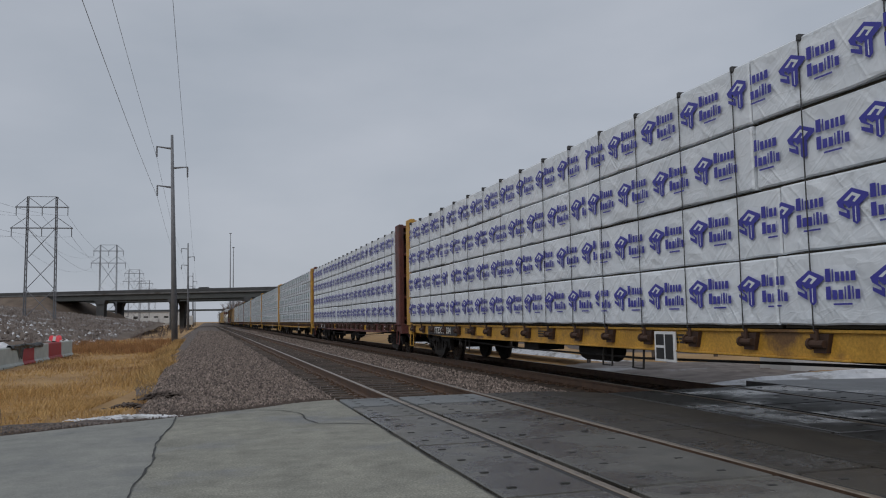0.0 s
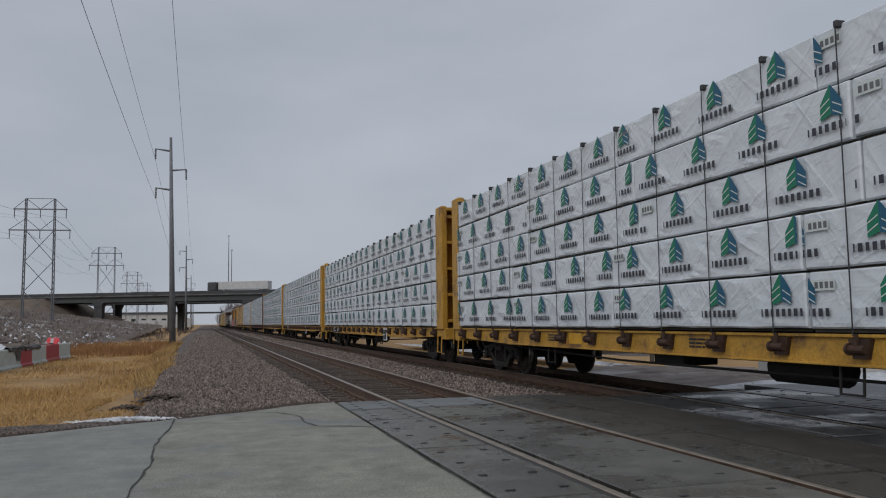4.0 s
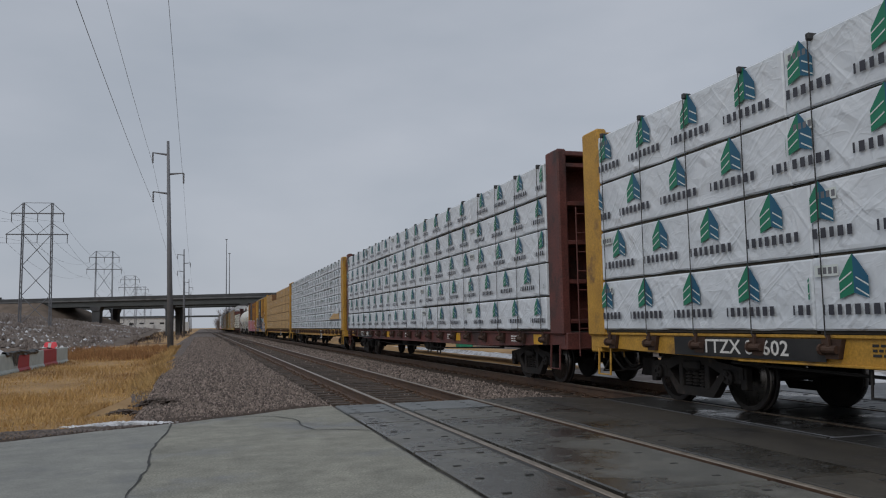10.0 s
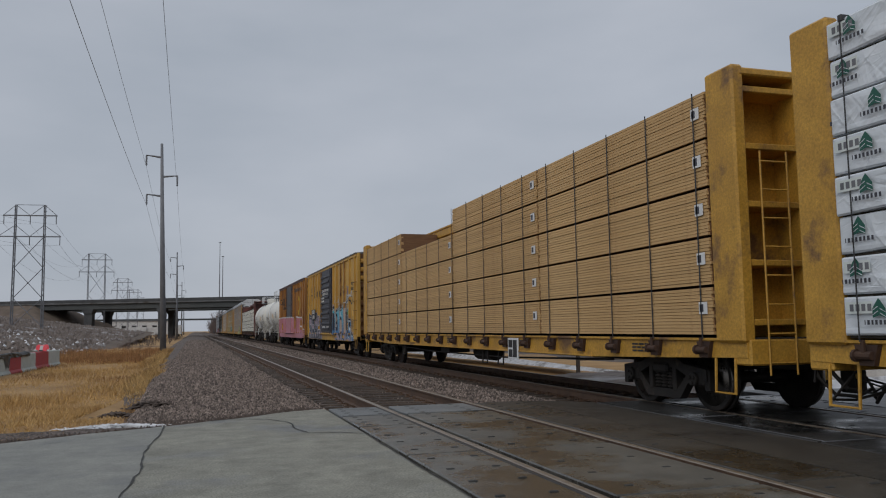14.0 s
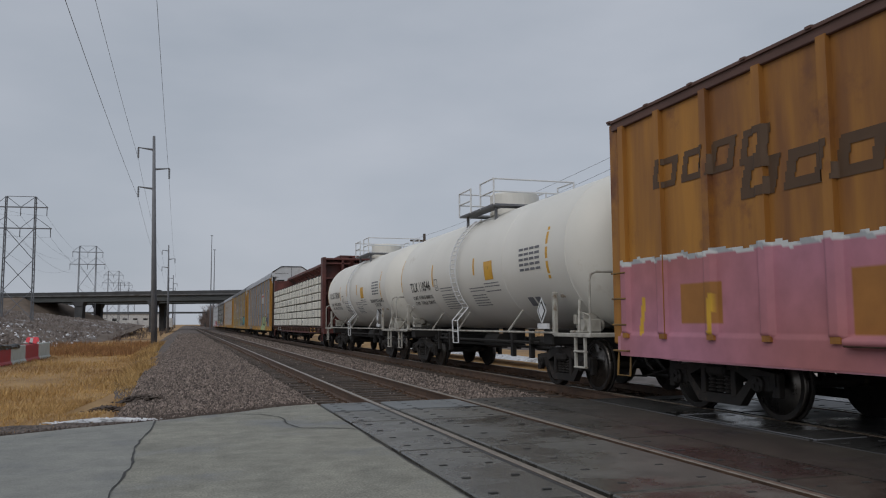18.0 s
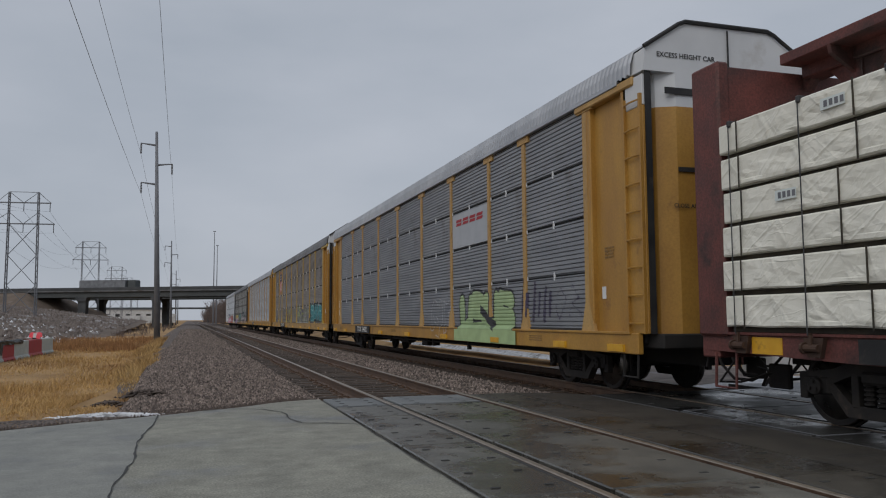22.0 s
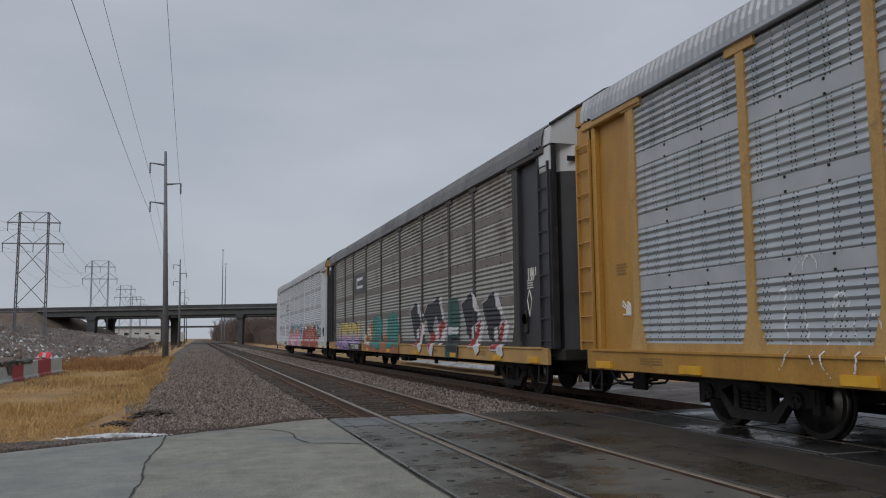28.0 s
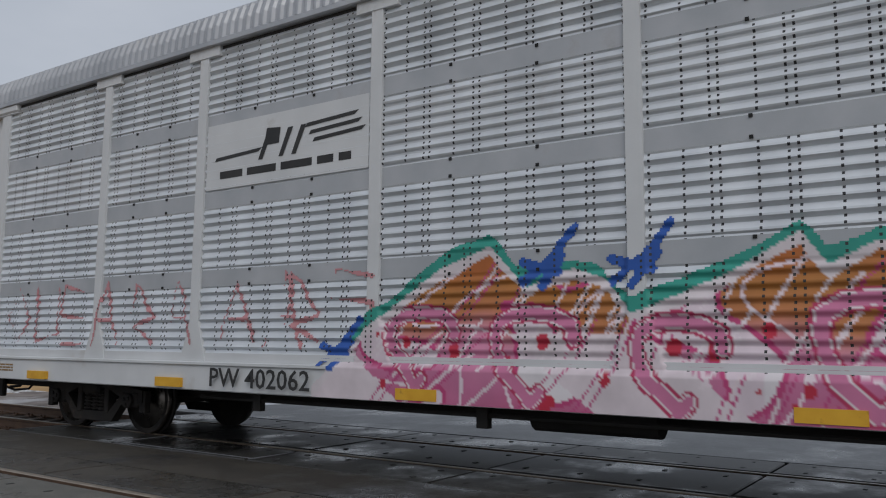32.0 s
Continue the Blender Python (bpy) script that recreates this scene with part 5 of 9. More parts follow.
def bare_load(s0):
    load = thing("bare_lumber_load", "stack of unwrapped sawn softwood boards with a stepped top", "lumber", "lumber loads", (FAR_X, s0, 0))
    TRAIN.append((load, s0))
    rnd = random.Random(31)
    z0, h = 1.07, .655
    js = [-LOAD_HALF + k * 2 * LOAD_HALF / 4 for k in range(5)]
    board = B().box(0, .1, -(js[1] - js[0]) / 2 + .035, (js[1] - js[0]) / 2 - .035, 0, (h - .035) / 14 - .005, .003).mesh("board", LUMBER)
    for t in range(5):
        for k, (y0, y1) in enumerate(zip(js, js[1:])):
            if t == 4 and k == 2:
                continue
            for side in (-1, 1):
                x0, x1 = (-1.43, -.2) if side < 0 else (.2, 1.46)
                # near core is dark brown: shade put in colour behind the board gaps
                bd = part("lumber_package", B().box(x0, x1, y0 + .03, y1 - .03, z0 + t * h + .03, z0 + (t + 1) * h - .004), BROWN_AND_GAP_SHADE if side < 0 else LUMBER, load, "package of sawn boards in layers")
                for r in range(14 if side < 0 else 0):
                    z = z0 + t * h + .03 + r * (h - .035) / 14
                    part("board", board, None, bd, "", (-1.46 + rnd.uniform(0, .012), (y0 + y1) / 2 + rnd.uniform(-.02, .02), z))
                if side < 0:
                    tag = B().box(-1.475, -1.468, y0 + .12, y0 + .3, z0 + t * h + .3, z0 + t * h + .46)
                    tag.box(-1.478, -1.475, y0 + .2, y0 + .28, z0 + t * h + .33, z0 + t * h + .43, mi=1)
                    part("tag", tag, [WHITE_METAL, INK], bd, "white paper tag")
    br = B()
    for r in range(8):
        br.box(.25, 1.4, js[2] + .2, js[3] - .2, z0 + 4 * h + .03 + r * .05, z0 + 4 * h + .075 + r * .05)
    part("lumber_package", br, BROWN_AND_GAP_SHADE, load, "darker brown board bundle")
    for i in range(19):
        y = (i - 9) * STRAP_STEP
        t = 5 if not (js[2] < y < js[3]) else 4
        part("strap", B().box(-1.478, -1.472, y - .012, y + .012, 1.04, z0 + t * h + .02), STRAP, load)
    return load


# --- box cars ---
def box_car(s0, half, paint, door_mat, roof_mat, label, ribs, kind):
    car = car_base("boxcar", s0, label)
    z0, z1 = 1.0, 4.42
    b = B()
    b.box(-1.42, 1.42, -half, half, z0, z1)
    body = part("body", b, paint, car, "painted steel boxcar body")
    d0, d1 = -1.3, 1.75
    for sx in (-1, 1):
        for y in ribs:
            if d0 - .1 < y < d1 + .1:
                continue
            part("side_rib", B().prism([(y - .07, z0), (y + .07, z0), (y + .07, z1 - .12), (y - .07, z1 - .12)], *sorted((sx * 1.415, sx * 1.49))), RIB_RUST if kind == 1 and y in (-4.83, -3.84) else paint, body)
        x0, x1 = sorted((sx * 1.40, sx * 1.47))
        part("top_plate", B().box(x0, x1, -half, half, z1 - .14, z1 + .03, .01), roof_mat if kind == 2 else paint, body)
        s = B()
        s.prism([(-half, 1.02), (-half, .78), (-half + 1.5, .7), (half - 1.5, .7), (half, .78), (half, 1.02)], *sorted((sx * 1.39, sx * 1.44)))
        part("side_sill", s, BOX_PINK if kind == 2 else paint, car)
        # sliding door with pressed ridges, rails above and below
        x0, x1 = sorted((sx * 1.43, sx * 1.5))
        door = part("door", B().box(x0, x1, d0, d1, z0 + .06, z1 - .16, .015), door_mat, car, "ridged sliding door")
        for k in range(11 if kind == 1 else 5):
            nz = (z1 - z0 - .5) / (11 if kind == 1 else 5)
            z = z0 + .2 + k * nz
            if kind == 1:
                xa, xb = sorted((sx * 1.49, sx * 1.545))
                part("ridge", B().box(xa, xb, d0 + .12 + (.5 if k % 3 == 0 else 0), d1 - .12, z, z + .13, .025), door_mat, door)
            else:
                xa, xb = sorted((sx * 1.49, sx * 1.52))
                part("ridge", B().box(xa, xb, d0 + .02, d1 - .02, z, z + .05, .012), door_mat, door)
        for y in (d0 + .05, d1 - .05):
            part("door_bar", B().cyl((sx * 1.54, y, z0), (sx * 1.54, y, z1 - .15), .022, 8), door_mat, door)
        part("door_track", B().box(min(sx * 1.42, sx * 1.55), max(sx * 1.42, sx * 1.55), d0 - 1.2, d1 + 1.2, z0 - .03, z0 + .05, .01), paint if kind == 1 else RAIL, car)
    rf = B().prism([(-1.5, z1 + .02), (0, z1 + .16), (1.5, z1 + .02), (1.5, z1 - .02), (-1.5, z1 - .02)], -half - .06, half + .06, 1)
    roof = part("roof", rf, roof_mat, car, "ribbed steel roof")
    n = 14
    for i in range(n):
        ya, yb = -half - .06 + i * (2 * half + .12) / n, -half - .06 + (i + 1) * (2 * half + .12) / n
        part("roof_rib", B().prism([(-1.52, z1 + .03), (0, z1 + .21), (1.52, z1 + .03), (1.52, z1), (-1.52, z1)], yb - .09, yb, 1), roof_mat, roof)
    for sy in (-1, 1):
        # wall and lower ribs are coloured dark as if shaded by the next car
        wall = part("end_wall", B().box(-1.36, 1.36, *sorted((sy * (half - .02), sy * (half + .03))), z0 - .05, z1), BOX_END, car, "grimy corrugated end wall with shade in its colour")
        for k in range(9):
            z = z0 + .12 + k * (z1 - z0 - .2) / 9
            y0, y1 = sorted((sy * (half + .01), sy * (half + .12)))
            part("corrugation", B().box(-1.3, 1.3, y0, y1, z, z + .2, .05), RACK_YELLOW if k > 5 else BOX_END, wall)
        for x in (-1.36, 1.36):
            y0, y1 = sorted((sy * (half - .1), sy * (half + .14)))
            part("corner_post", B().box(x - .07, x + .07, y0, y1, z0 - .1, z1, .02), paint, wall)
        lad = B()
        for k in range(7):
            z = .8 + k * .4
            if z < 2.4 or kind == 1:
                lad.tube([(-1.42, sy * (half + .04), z), (-1.5, sy * (half + .04), z), (-1.5, sy * (half - .36), z), (-1.42, sy * (half - .36), z)], .015, 5)
            lad.tube([(-1.3, sy * (half + .2), z), (-.8, sy * (half + .2), z)], .015, 5)
        for x in (-1.3, -.8):
            lad.tube([(x, sy * (half + .2), .75), (x, sy * (half + .2), 3.3)], .015, 5)
        part("ladder", lad, STEP_RUST, car)
        part("sill_step", B().tube([(-1.4, sy * (half + .02), .95), (-1.44, sy * (half + .02), .42), (-1.44, sy * (half - .34), .42), (-1.4, sy * (half - .34), .95)], .018, 6), STEP_RUST, car)
        part("end_platform", B().box(-1.2, 1.2, min(sy * half, sy * (half + .3)), max(sy * half, sy * (half + .3)), .9, .98, .01), UNDER, car)
    ring = [(-.6 + .27 * math.cos(a), -half - .28, 2.4 + .27 * math.sin(a)) for a in np.linspace(0, 6.2832, 21)]
    part("brake_wheel", B().tube(ring, .018, 6), UNDER, car)
    u = B().box(-.4, .4, -half, half, .62, 1.0)
    for y in (-3, -1.5, 0, 1.5, 3):
        u.box(-1.38, 1.38, y - .05, y + .05, .78, 1.0)
    u.cyl((-.8, -.6, .68), (-.8, .5, .68), .2, 12)
    part("underframe", u, UNDER, car)
    for y in (-half + .7, -half / 2, half / 2, half - .7):
        part("reflector", B().box(-1.447, -1.441, y - .25, y + .25, .8, .98), REFLECT, car)
    running_gear(car, (-half + 1.95, half - 1.95), half + .15, s0)
    return car


def slant_blocks(b, y, z, n, h, w, gapw, x=-1.424, lean=.25, mi=0):
    """A row of plain slanted blocks in the place of a painted name."""
    for i in range(n):
        u = i * (w + gapw)
        b.add([(x, y - u, z), (x, y - u - w, z), (x, y - u - w - lean * h, z + h), (x, y - u - lean * h, z + h)], [(0, 1, 2, 3)], mi)


# --- tank cars ---
def tank_car(s0, mark, lines, label):
    car = car_base("tank_car", s0, label, "tank car")
    R, zc, hl = 1.46, 2.56, 5.72
    prof = []
    for k in range(9):
        a = math.pi / 2 * k / 8
        prof.append((-hl - .78 * math.cos(a), max(.02, R * math.sin(a))))
    for y in (-hl + .02, -2.7, -2.68, 0, 2.68, 2.7, hl - .02):
        prof.append((y, R))
    for k in range(9):
        a = math.pi / 2 * (8 - k) / 8
        prof.append((hl + .78 * math.cos(a), max(.02, R * math.sin(a))))
    tank = part("tank", B().lathe(prof, 64, 1, (0, 0, zc)), TANK_WHITE, car, "glossy white steel tank shell", None, True)
    for y in (-hl, -2.7, 2.7, hl):
        part("weld_seam", B().lathe([(y - .015, R + .001), (y, R + .006), (y + .015, R + .001)], 64, 1, (0, 0, zc)), TANK_WHITE, tank, "", None, True)
    part("manway", B().lathe([(zc + R - .1, .62), (zc + R + .42, .62), (zc + R + .46, .58), (zc + R + .5, .3)], 28, 2), TANK_WHITE, tank, "round manway housing")
    pl = B()
    for x0, x1, y0, y1 in ((-1.05, -.7, -1.25, 1.25), (.7, 1.05, -1.25, 1.25), (-.7, .7, -1.25, -.85), (-.7, .7, .85, 1.25)):
        pl.box(x0, x1, y0, y1, zc + R - .02, zc + R + .03, .005)
    for x in (-.9, .9):
        for y in (-1, 1):
            pl.box(x - .03, x + .03, y - .03, y + .03, zc + 1.0, zc + R)
    plat = part("platform", pl, LATTICE, car, "grey grated top platform")
    for z in (.32, .62):
        for x in (-1.05, 1.05):
            for y0 in (-1.25, .35):
                part("rail", B().tube([(x, y0, zc + R + z), (x, y0 + .9, zc + R + z)], .02, 6), WHITE_METAL, plat, "white tubular rail")
        for y in (-1.25, 1.25):
            part("rail", B().tube([(-1.05, y, zc + R + z), (1.05, y, zc + R + z)], .02, 6), WHITE_METAL, plat, "white tubular rail")
    for x in (-1.05, 1.05):
        for y in (-1.25, -.35, .35, 1.25):
            part("rail_post", B().tube([(x, y, zc + R), (x, y, zc + R + .64)], .022, 6), WHITE_METAL, plat, "white tubular post")
    lad = B()
    pts = [(-R * math.cos(a) - .12, 0, zc + R * math.sin(a)) for a in np.linspace(-.7, 1.05, 12)]
    pts = [(-1.5, 0, .75), (-1.52, 0, 1.3)] + [p for p in pts if p[2] > 1.45]
    for dy in (-.2, .2):
        lad.tube([(x, .3 + dy, z) for x, y, z in pts], .018, 6)
    for k in range(len(pts) - 1):
        for f in (0, .5):
            p = [pts[k][i] * (1 - f) + pts[k + 1][i] * f for i in range(3)]
            lad.tube([(p[0], .1, p[2]), (p[0], .5, p[2])], .014, 5)
    part("ladder", lad, WHITE_METAL, car, "white side ladder")
    wk = B()
    for x in (-1.42, 1.42):
        wk.box(x - .025, x + .025, -5.3, 5.3, 1.03, 1.07, .01)
        for y in (-2.9, .4, 2.6):
            wk.tube([(x, y, 1.04), (x * .84, y - .32, 1.5)], .024, 6)
    part("side_walkway", wk, DIRTY_WHITE, car, "white side running rail")
    for sy in (-1, 1):
        st = B()
        y0, y1 = sorted((sy * 3.4, sy * 6.6))
        st.box(-.32, .32, y0, y1, .68, 1.02, .02)
        part("stub_sill", st, UNDER, car, "dark end sill")
        y0, y1 = sorted((sy * 5.85, sy * 6.6))
        ep = B()
        for xa, xb, ya, yb in ((-1.45, -1.38, 5.2, 6.6), (1.38, 1.45, 5.2, 6.6), (-1.38, 1.38, 6.52, 6.6), (-1.38, -.32, 5.85, 5.93), (.32, 1.38, 5.85, 5.93)):
            ep.box(xa, xb, *sorted((sy * ya, sy * yb)), .98, 1.05, .01)
        for k in range(7):
            ep.box(-1.36, 1.36, *sorted((sy * (5.97 + k * .08), sy * (6.0 + k * .08))), 1.02, 1.045)
        part("end_platform", ep, DIRTY_WHITE, car, "grimy white end platform of open grating")
        part("bolster", B().box(-1.36, 1.36, *sorted((sy * 4.55, sy * 4.95)), .8, 1.12, .03), UNDER, car, "dark cross bolster")
        for x in (-1.4, 1.4):
            ps = B().box(x - .04, x + .04, *sorted((sy * 5.12, sy * 5.22)), 1.0, 1.8, .012)
            ps.box(x * .86 - .06, x * .86 + .06, *sorted((sy * 5.14, sy * 5.2)), 1.7, 1.76)
            part("bolster_post", ps, DIRTY_WHITE, car, "grimy white shell support post")
            stp = B().box(x - .02, x + .02, *sorted((sy * 5.95, sy * 6.0)), .45, 1.0)
            stp.box(x - .02, x + .02, *sorted((sy * 6.3, sy * 6.35)), .45, 1.0)
            for z in (.45, .72):
                stp.box(x - .04, x + .04, *sorted((sy * 5.95, sy * 6.35)), z, z + .03, .008)
            part("sill_step", stp, DIRTY_WHITE, car, "grimy white hanging step")
        bow = [(-1.42, 1.05), (-1.42, 1.95), (-1.39, 2.05), (-1.3, 2.1), (1.3, 2.1), (1.39, 2.05), (1.42, 1.95), (1.42, 1.05)]
        rl = B().tube([(x, sy * 6.56, z) for x, z in bow], .022, 8)
        rl.tube([(-1.42, sy * 6.15, 1.05), (-1.12, sy * 5.62, 1.68)], .024, 6)
        part("end_railing", rl, DIRTY_WHITE, car, "white bowed end handrail")
        bk = B().cyl((-1.1, sy * 5.62, 1.2), (-.7, sy * 5.62, 1.2), .13, 14)
        bk.cyl((-1.0, sy * 5.4, 1.16), (-1.0, sy * 5.55, 1.16), .09, 12)
        for k, (ya, yb, za, zb) in enumerate(((5.35, 5.8, 1.04, 1.09), (5.4, 5.5, 1.2, 1.38), (5.56, 5.7, 1.28, 1.4), (5.74, 5.82, 1.06, 1.3))):
            bk.box(-1.2 + .05 * k, -.8, *sorted((sy * ya, sy * yb)), za, zb, .015)
        bk.tube([(-1.1, sy * 5.45, 1.36), (-1.15, sy * 5.6, 1.44), (-1.0, sy * 5.78, 1.36)], .018, 6)
        part("brake_gear", bk, DIRTY_WHITE, car, "brake valves caked with pale grime")

    def wrap_mark(b, y, ang, w, h, mi=0, off=.004):
        """A small plate that follows the shell."""
        vs, n = [], 4
        for k in range(n + 1):
            a = ang + (k / n - .5) * h / R
            for yy in (y + w / 2, y - w / 2):
                vs.append((-(R + off) * math.cos(a), yy, zc + (R + off) * math.sin(a)))
        b.add(vs, [(2 * k, 2 * k + 1, 2 * k + 3, 2 * k + 2) for k in range(n)], mi)

    mk = B()
    for y, a, h in ((5.75, .1, 1.0), (2.45, -.02, .6), (-.9, .0, .4), (-4.95, .0, 1.0)) if s0 < 270 else ((5.75, .1, 1.0), (2.7, -.02, .6), (1.25, .05, .5), (-.9, .0, .4), (-4.95, .0, 1.0)):
        mk = B()
        wrap_mark(mk, y, a, .1, h, 0)
        part("conspicuity_mark", mk, REFLECT, tank, "yellow reflective strip")
    mk = B()
    wrap_mark(mk, -1.85, -.1, .52, .42, 0)
    part("notice_plate", mk, REFLECT, tank, "yellow notice plate")
    ink = B()
    rnd = random.Random(int(s0))
    for yb, ab, wd, rows in ((1.35, -.28, 1.1, 9), (-.9, -.35, 1.0, 7), (-1.9, -.3, .9, 3)):
        for r in range(rows):
            u = 0
            while u < wd - .05:
                ln = min(rnd.uniform(.04, .17), wd - u)
                wrap_mark(ink, yb + wd / 2 - u - ln / 2, ab - r * .048 - (.03 if r > 1 else 0), ln, .024, 0)
                u += ln + .022
    for r in range(5):
        for c in range(4):
            wrap_mark(ink, -3.75 - c * .26, .1 - r * .07, .22, .05, 0)
    wrap_mark(ink, -3.65, -.66, .28, .22, 0)
    wrap_mark(ink, -4.0, -.66, .24, .22, 0)
    tagged(part("small_print", ink, LATTICE, tank), "small unreadable stencilled print", "", "", "stuff")

    def curved_text(text, size, y, a, squeeze=1.05):
        me = lettering(text, size, squeeze)
        me.materials.clear()
        me.materials.append(BLACK_INK)
        for v in me.vertices:
            ang = a + v.co.y / R
            o = R + .006
            v.co = (-o * math.cos(ang), y - v.co.x, zc + o * math.sin(ang))
        part("car_number", me, None, tank, "black painted reporting mark")

    curved_text(mark, .38, 3.75 if s0 < 270 else 4.0, -.2 if s0 < 270 else -.06, 1.0)
    frame_ = B()
    for yy in (2.05, 2.3):
        wrap_mark(frame_, yy, -.2, .02, .3, 0)
    for aa in (-.1, -.3):
        wrap_mark(frame_, 2.17, aa, .25, .02, 0)
    part("stencil_frame", frame_, BLACK_INK, tank)
    curved_text("C", .14, 2.17, -.235)
    for t, sz, y, a in lines:
        curved_text(t, sz, y, a)
    dia = B()
    dia.box(-1.5, -1.46, -5.05, -4.6, 1.12, 1.22)
    dia.add([(-1.5, -4.8, 1.2), (-1.5, -5.02, 1.46), (-1.5, -4.8, 1.72), (-1.5, -4.58, 1.46)], [(0, 1, 2, 3)])
    pk = part("placard", dia, WHITE_METAL, car, "white diamond hazard placard in its holder")
    dk = B().add([(-1.505, -4.8, 1.26), (-1.505, -4.97, 1.46), (-1.505, -4.8, 1.66), (-1.505, -4.63, 1.46)], [(0, 1, 2, 3)])
    dk.add([(-1.51, -4.8, 1.31), (-1.51, -4.93, 1.46), (-1.51, -4.8, 1.61), (-1.51, -4.67, 1.46)], [(0, 1, 2, 3)], 1)
    part("placard_print", dk, [BLACK_INK, WHITE_METAL], pk)
    u = B()
    u.tube([(-.9, -4, .72), (-.9, 4, .72)], .03, 6)
    u.tube([(.5, -4, .8), (.5, 4, .8)], .04, 6)
    u.cyl((-.5, -.4, .8), (-.5, .5, .8), .18, 12)
    u.box(-.15, .15, -.25, .25, .62, 1.2, .03)
    for sx in (-1, 1):
        u.tube([(sx * 1.0, -3.6, .82), (sx * 1.0, 3.6, .82)], .035, 6)
        for y in (-3.2, -2.2, 2.2, 3.2):
            u.box(sx * 1.0 - .05, sx * 1.0 + .05, y - .06, y + .06, .5, 1.1, .01)
    for y in (-3.3, 3.3):
        u.box(-1.1, 1.1, y - .04, y + .04, .78, .9, .01)
        u.cyl((-.75, y - .3, .8), (-.75, y + .3, .8), .15, 12)
    part("underframe", u, UNDER, car)
    running_gear(car, (-4.75, 4.75), 6.62, s0)
    return car


# --- autoracks ---
RIBS = [-7.25, -6.05, -4.83, -3.84, -2.7, -1.75, 2.1, 3.1, 4.15, 5.2, 6.3, 7.3]
POSTS = (-8.95, -6.95, -4.2, -1.42, 1.42, 4.2, 6.95, 8.95)
RACK_END, RACK_HALF = 11.6, 13.52
PZ0, PZ1, SKIN = 1.06, 4.86, -1.45
SECT = (PZ1 - PZ0) / 4


def rack_relief(z, style):
    """How far the side sheet stands out at height z, and whether z lies on a plain band or seam."""
    k = (z - PZ0) % SECT
    if style == "fine":
        if PZ0 + .1 < z < PZ1 - .1 and (k < .024 or k > SECT - .024):
            return -.012, 1
        return (.027 if (z / .078) % 1 > .25 else 0.0), 0
    if z > PZ0 + .4 and z < PZ1 - .4 and (k < .105 or k > SECT - .105):
        return .022, 1
    p = ((k - .105) / .1065) % 1
    return .04 * (p / .34 if p < .34 else (1 - p) / .66) ** .8, 0


def rack_panel(width, style, mats):
    key = ("panel", round(width, 2), style, mats[0].name)
    if key not in SHARED:
        zs, z = [], PZ0
        step = .013 if style == "fine" else .0178
        while z < PZ1:
            zs.append(z)
            z += step
        zs.append(PZ1)
        b = B()
        vs, flags = [], []
        for z in zs:
            o, f = rack_relief(z, style)
            flags.append(f)
            vs += [(SKIN - o, width / 2, z), (SKIN - o, -width / 2, z)]
        b.add(vs, [(2 * i, 2 * i + 1, 2 * i + 3, 2 * i + 2) for i in range(len(zs) - 1)])
        b.mi = [1 if flags[i] and flags[i + 1] else 0 for i in range(len(zs) - 1)]
        b.box(SKIN + .02, SKIN + .04, -width / 2, width / 2, PZ0, PZ1)
        SHARED[key] = b.mesh("side_panel", mats, False, False)
    return SHARED[key]


def rack_roof(mat):
    key = ("roof", mat.name)
    if key not in SHARED:
        sec = [(-1.545, 4.93), (-1.53, 5.12), (-1.47, 5.3), (-1.14, 5.51), (-.82, 5.7), (-.6, 5.755), (0, 5.775)]
        sec = sec + [(-x, z) for x, z in sec[-2::-1]]
        ys = np.arange(-13.2, 13.21, .035)
        b = B()
        vs = []
        for i, y in enumerate(ys):
            o = .02 if i % 4 in (1, 2) else 0
            for x, z in sec:
                vs.append((x * (1 + o * .6), y, z + o))
        n = len(sec)
        b.add(vs, [(j * n + i, j * n + i + 1, (j + 1) * n + i + 1, (j + 1) * n + i) for j in range(len(ys) - 1) for i in range(n - 1)])
        SHARED[key] = b.mesh("roof", mat, False, False)
    return SHARED[key]


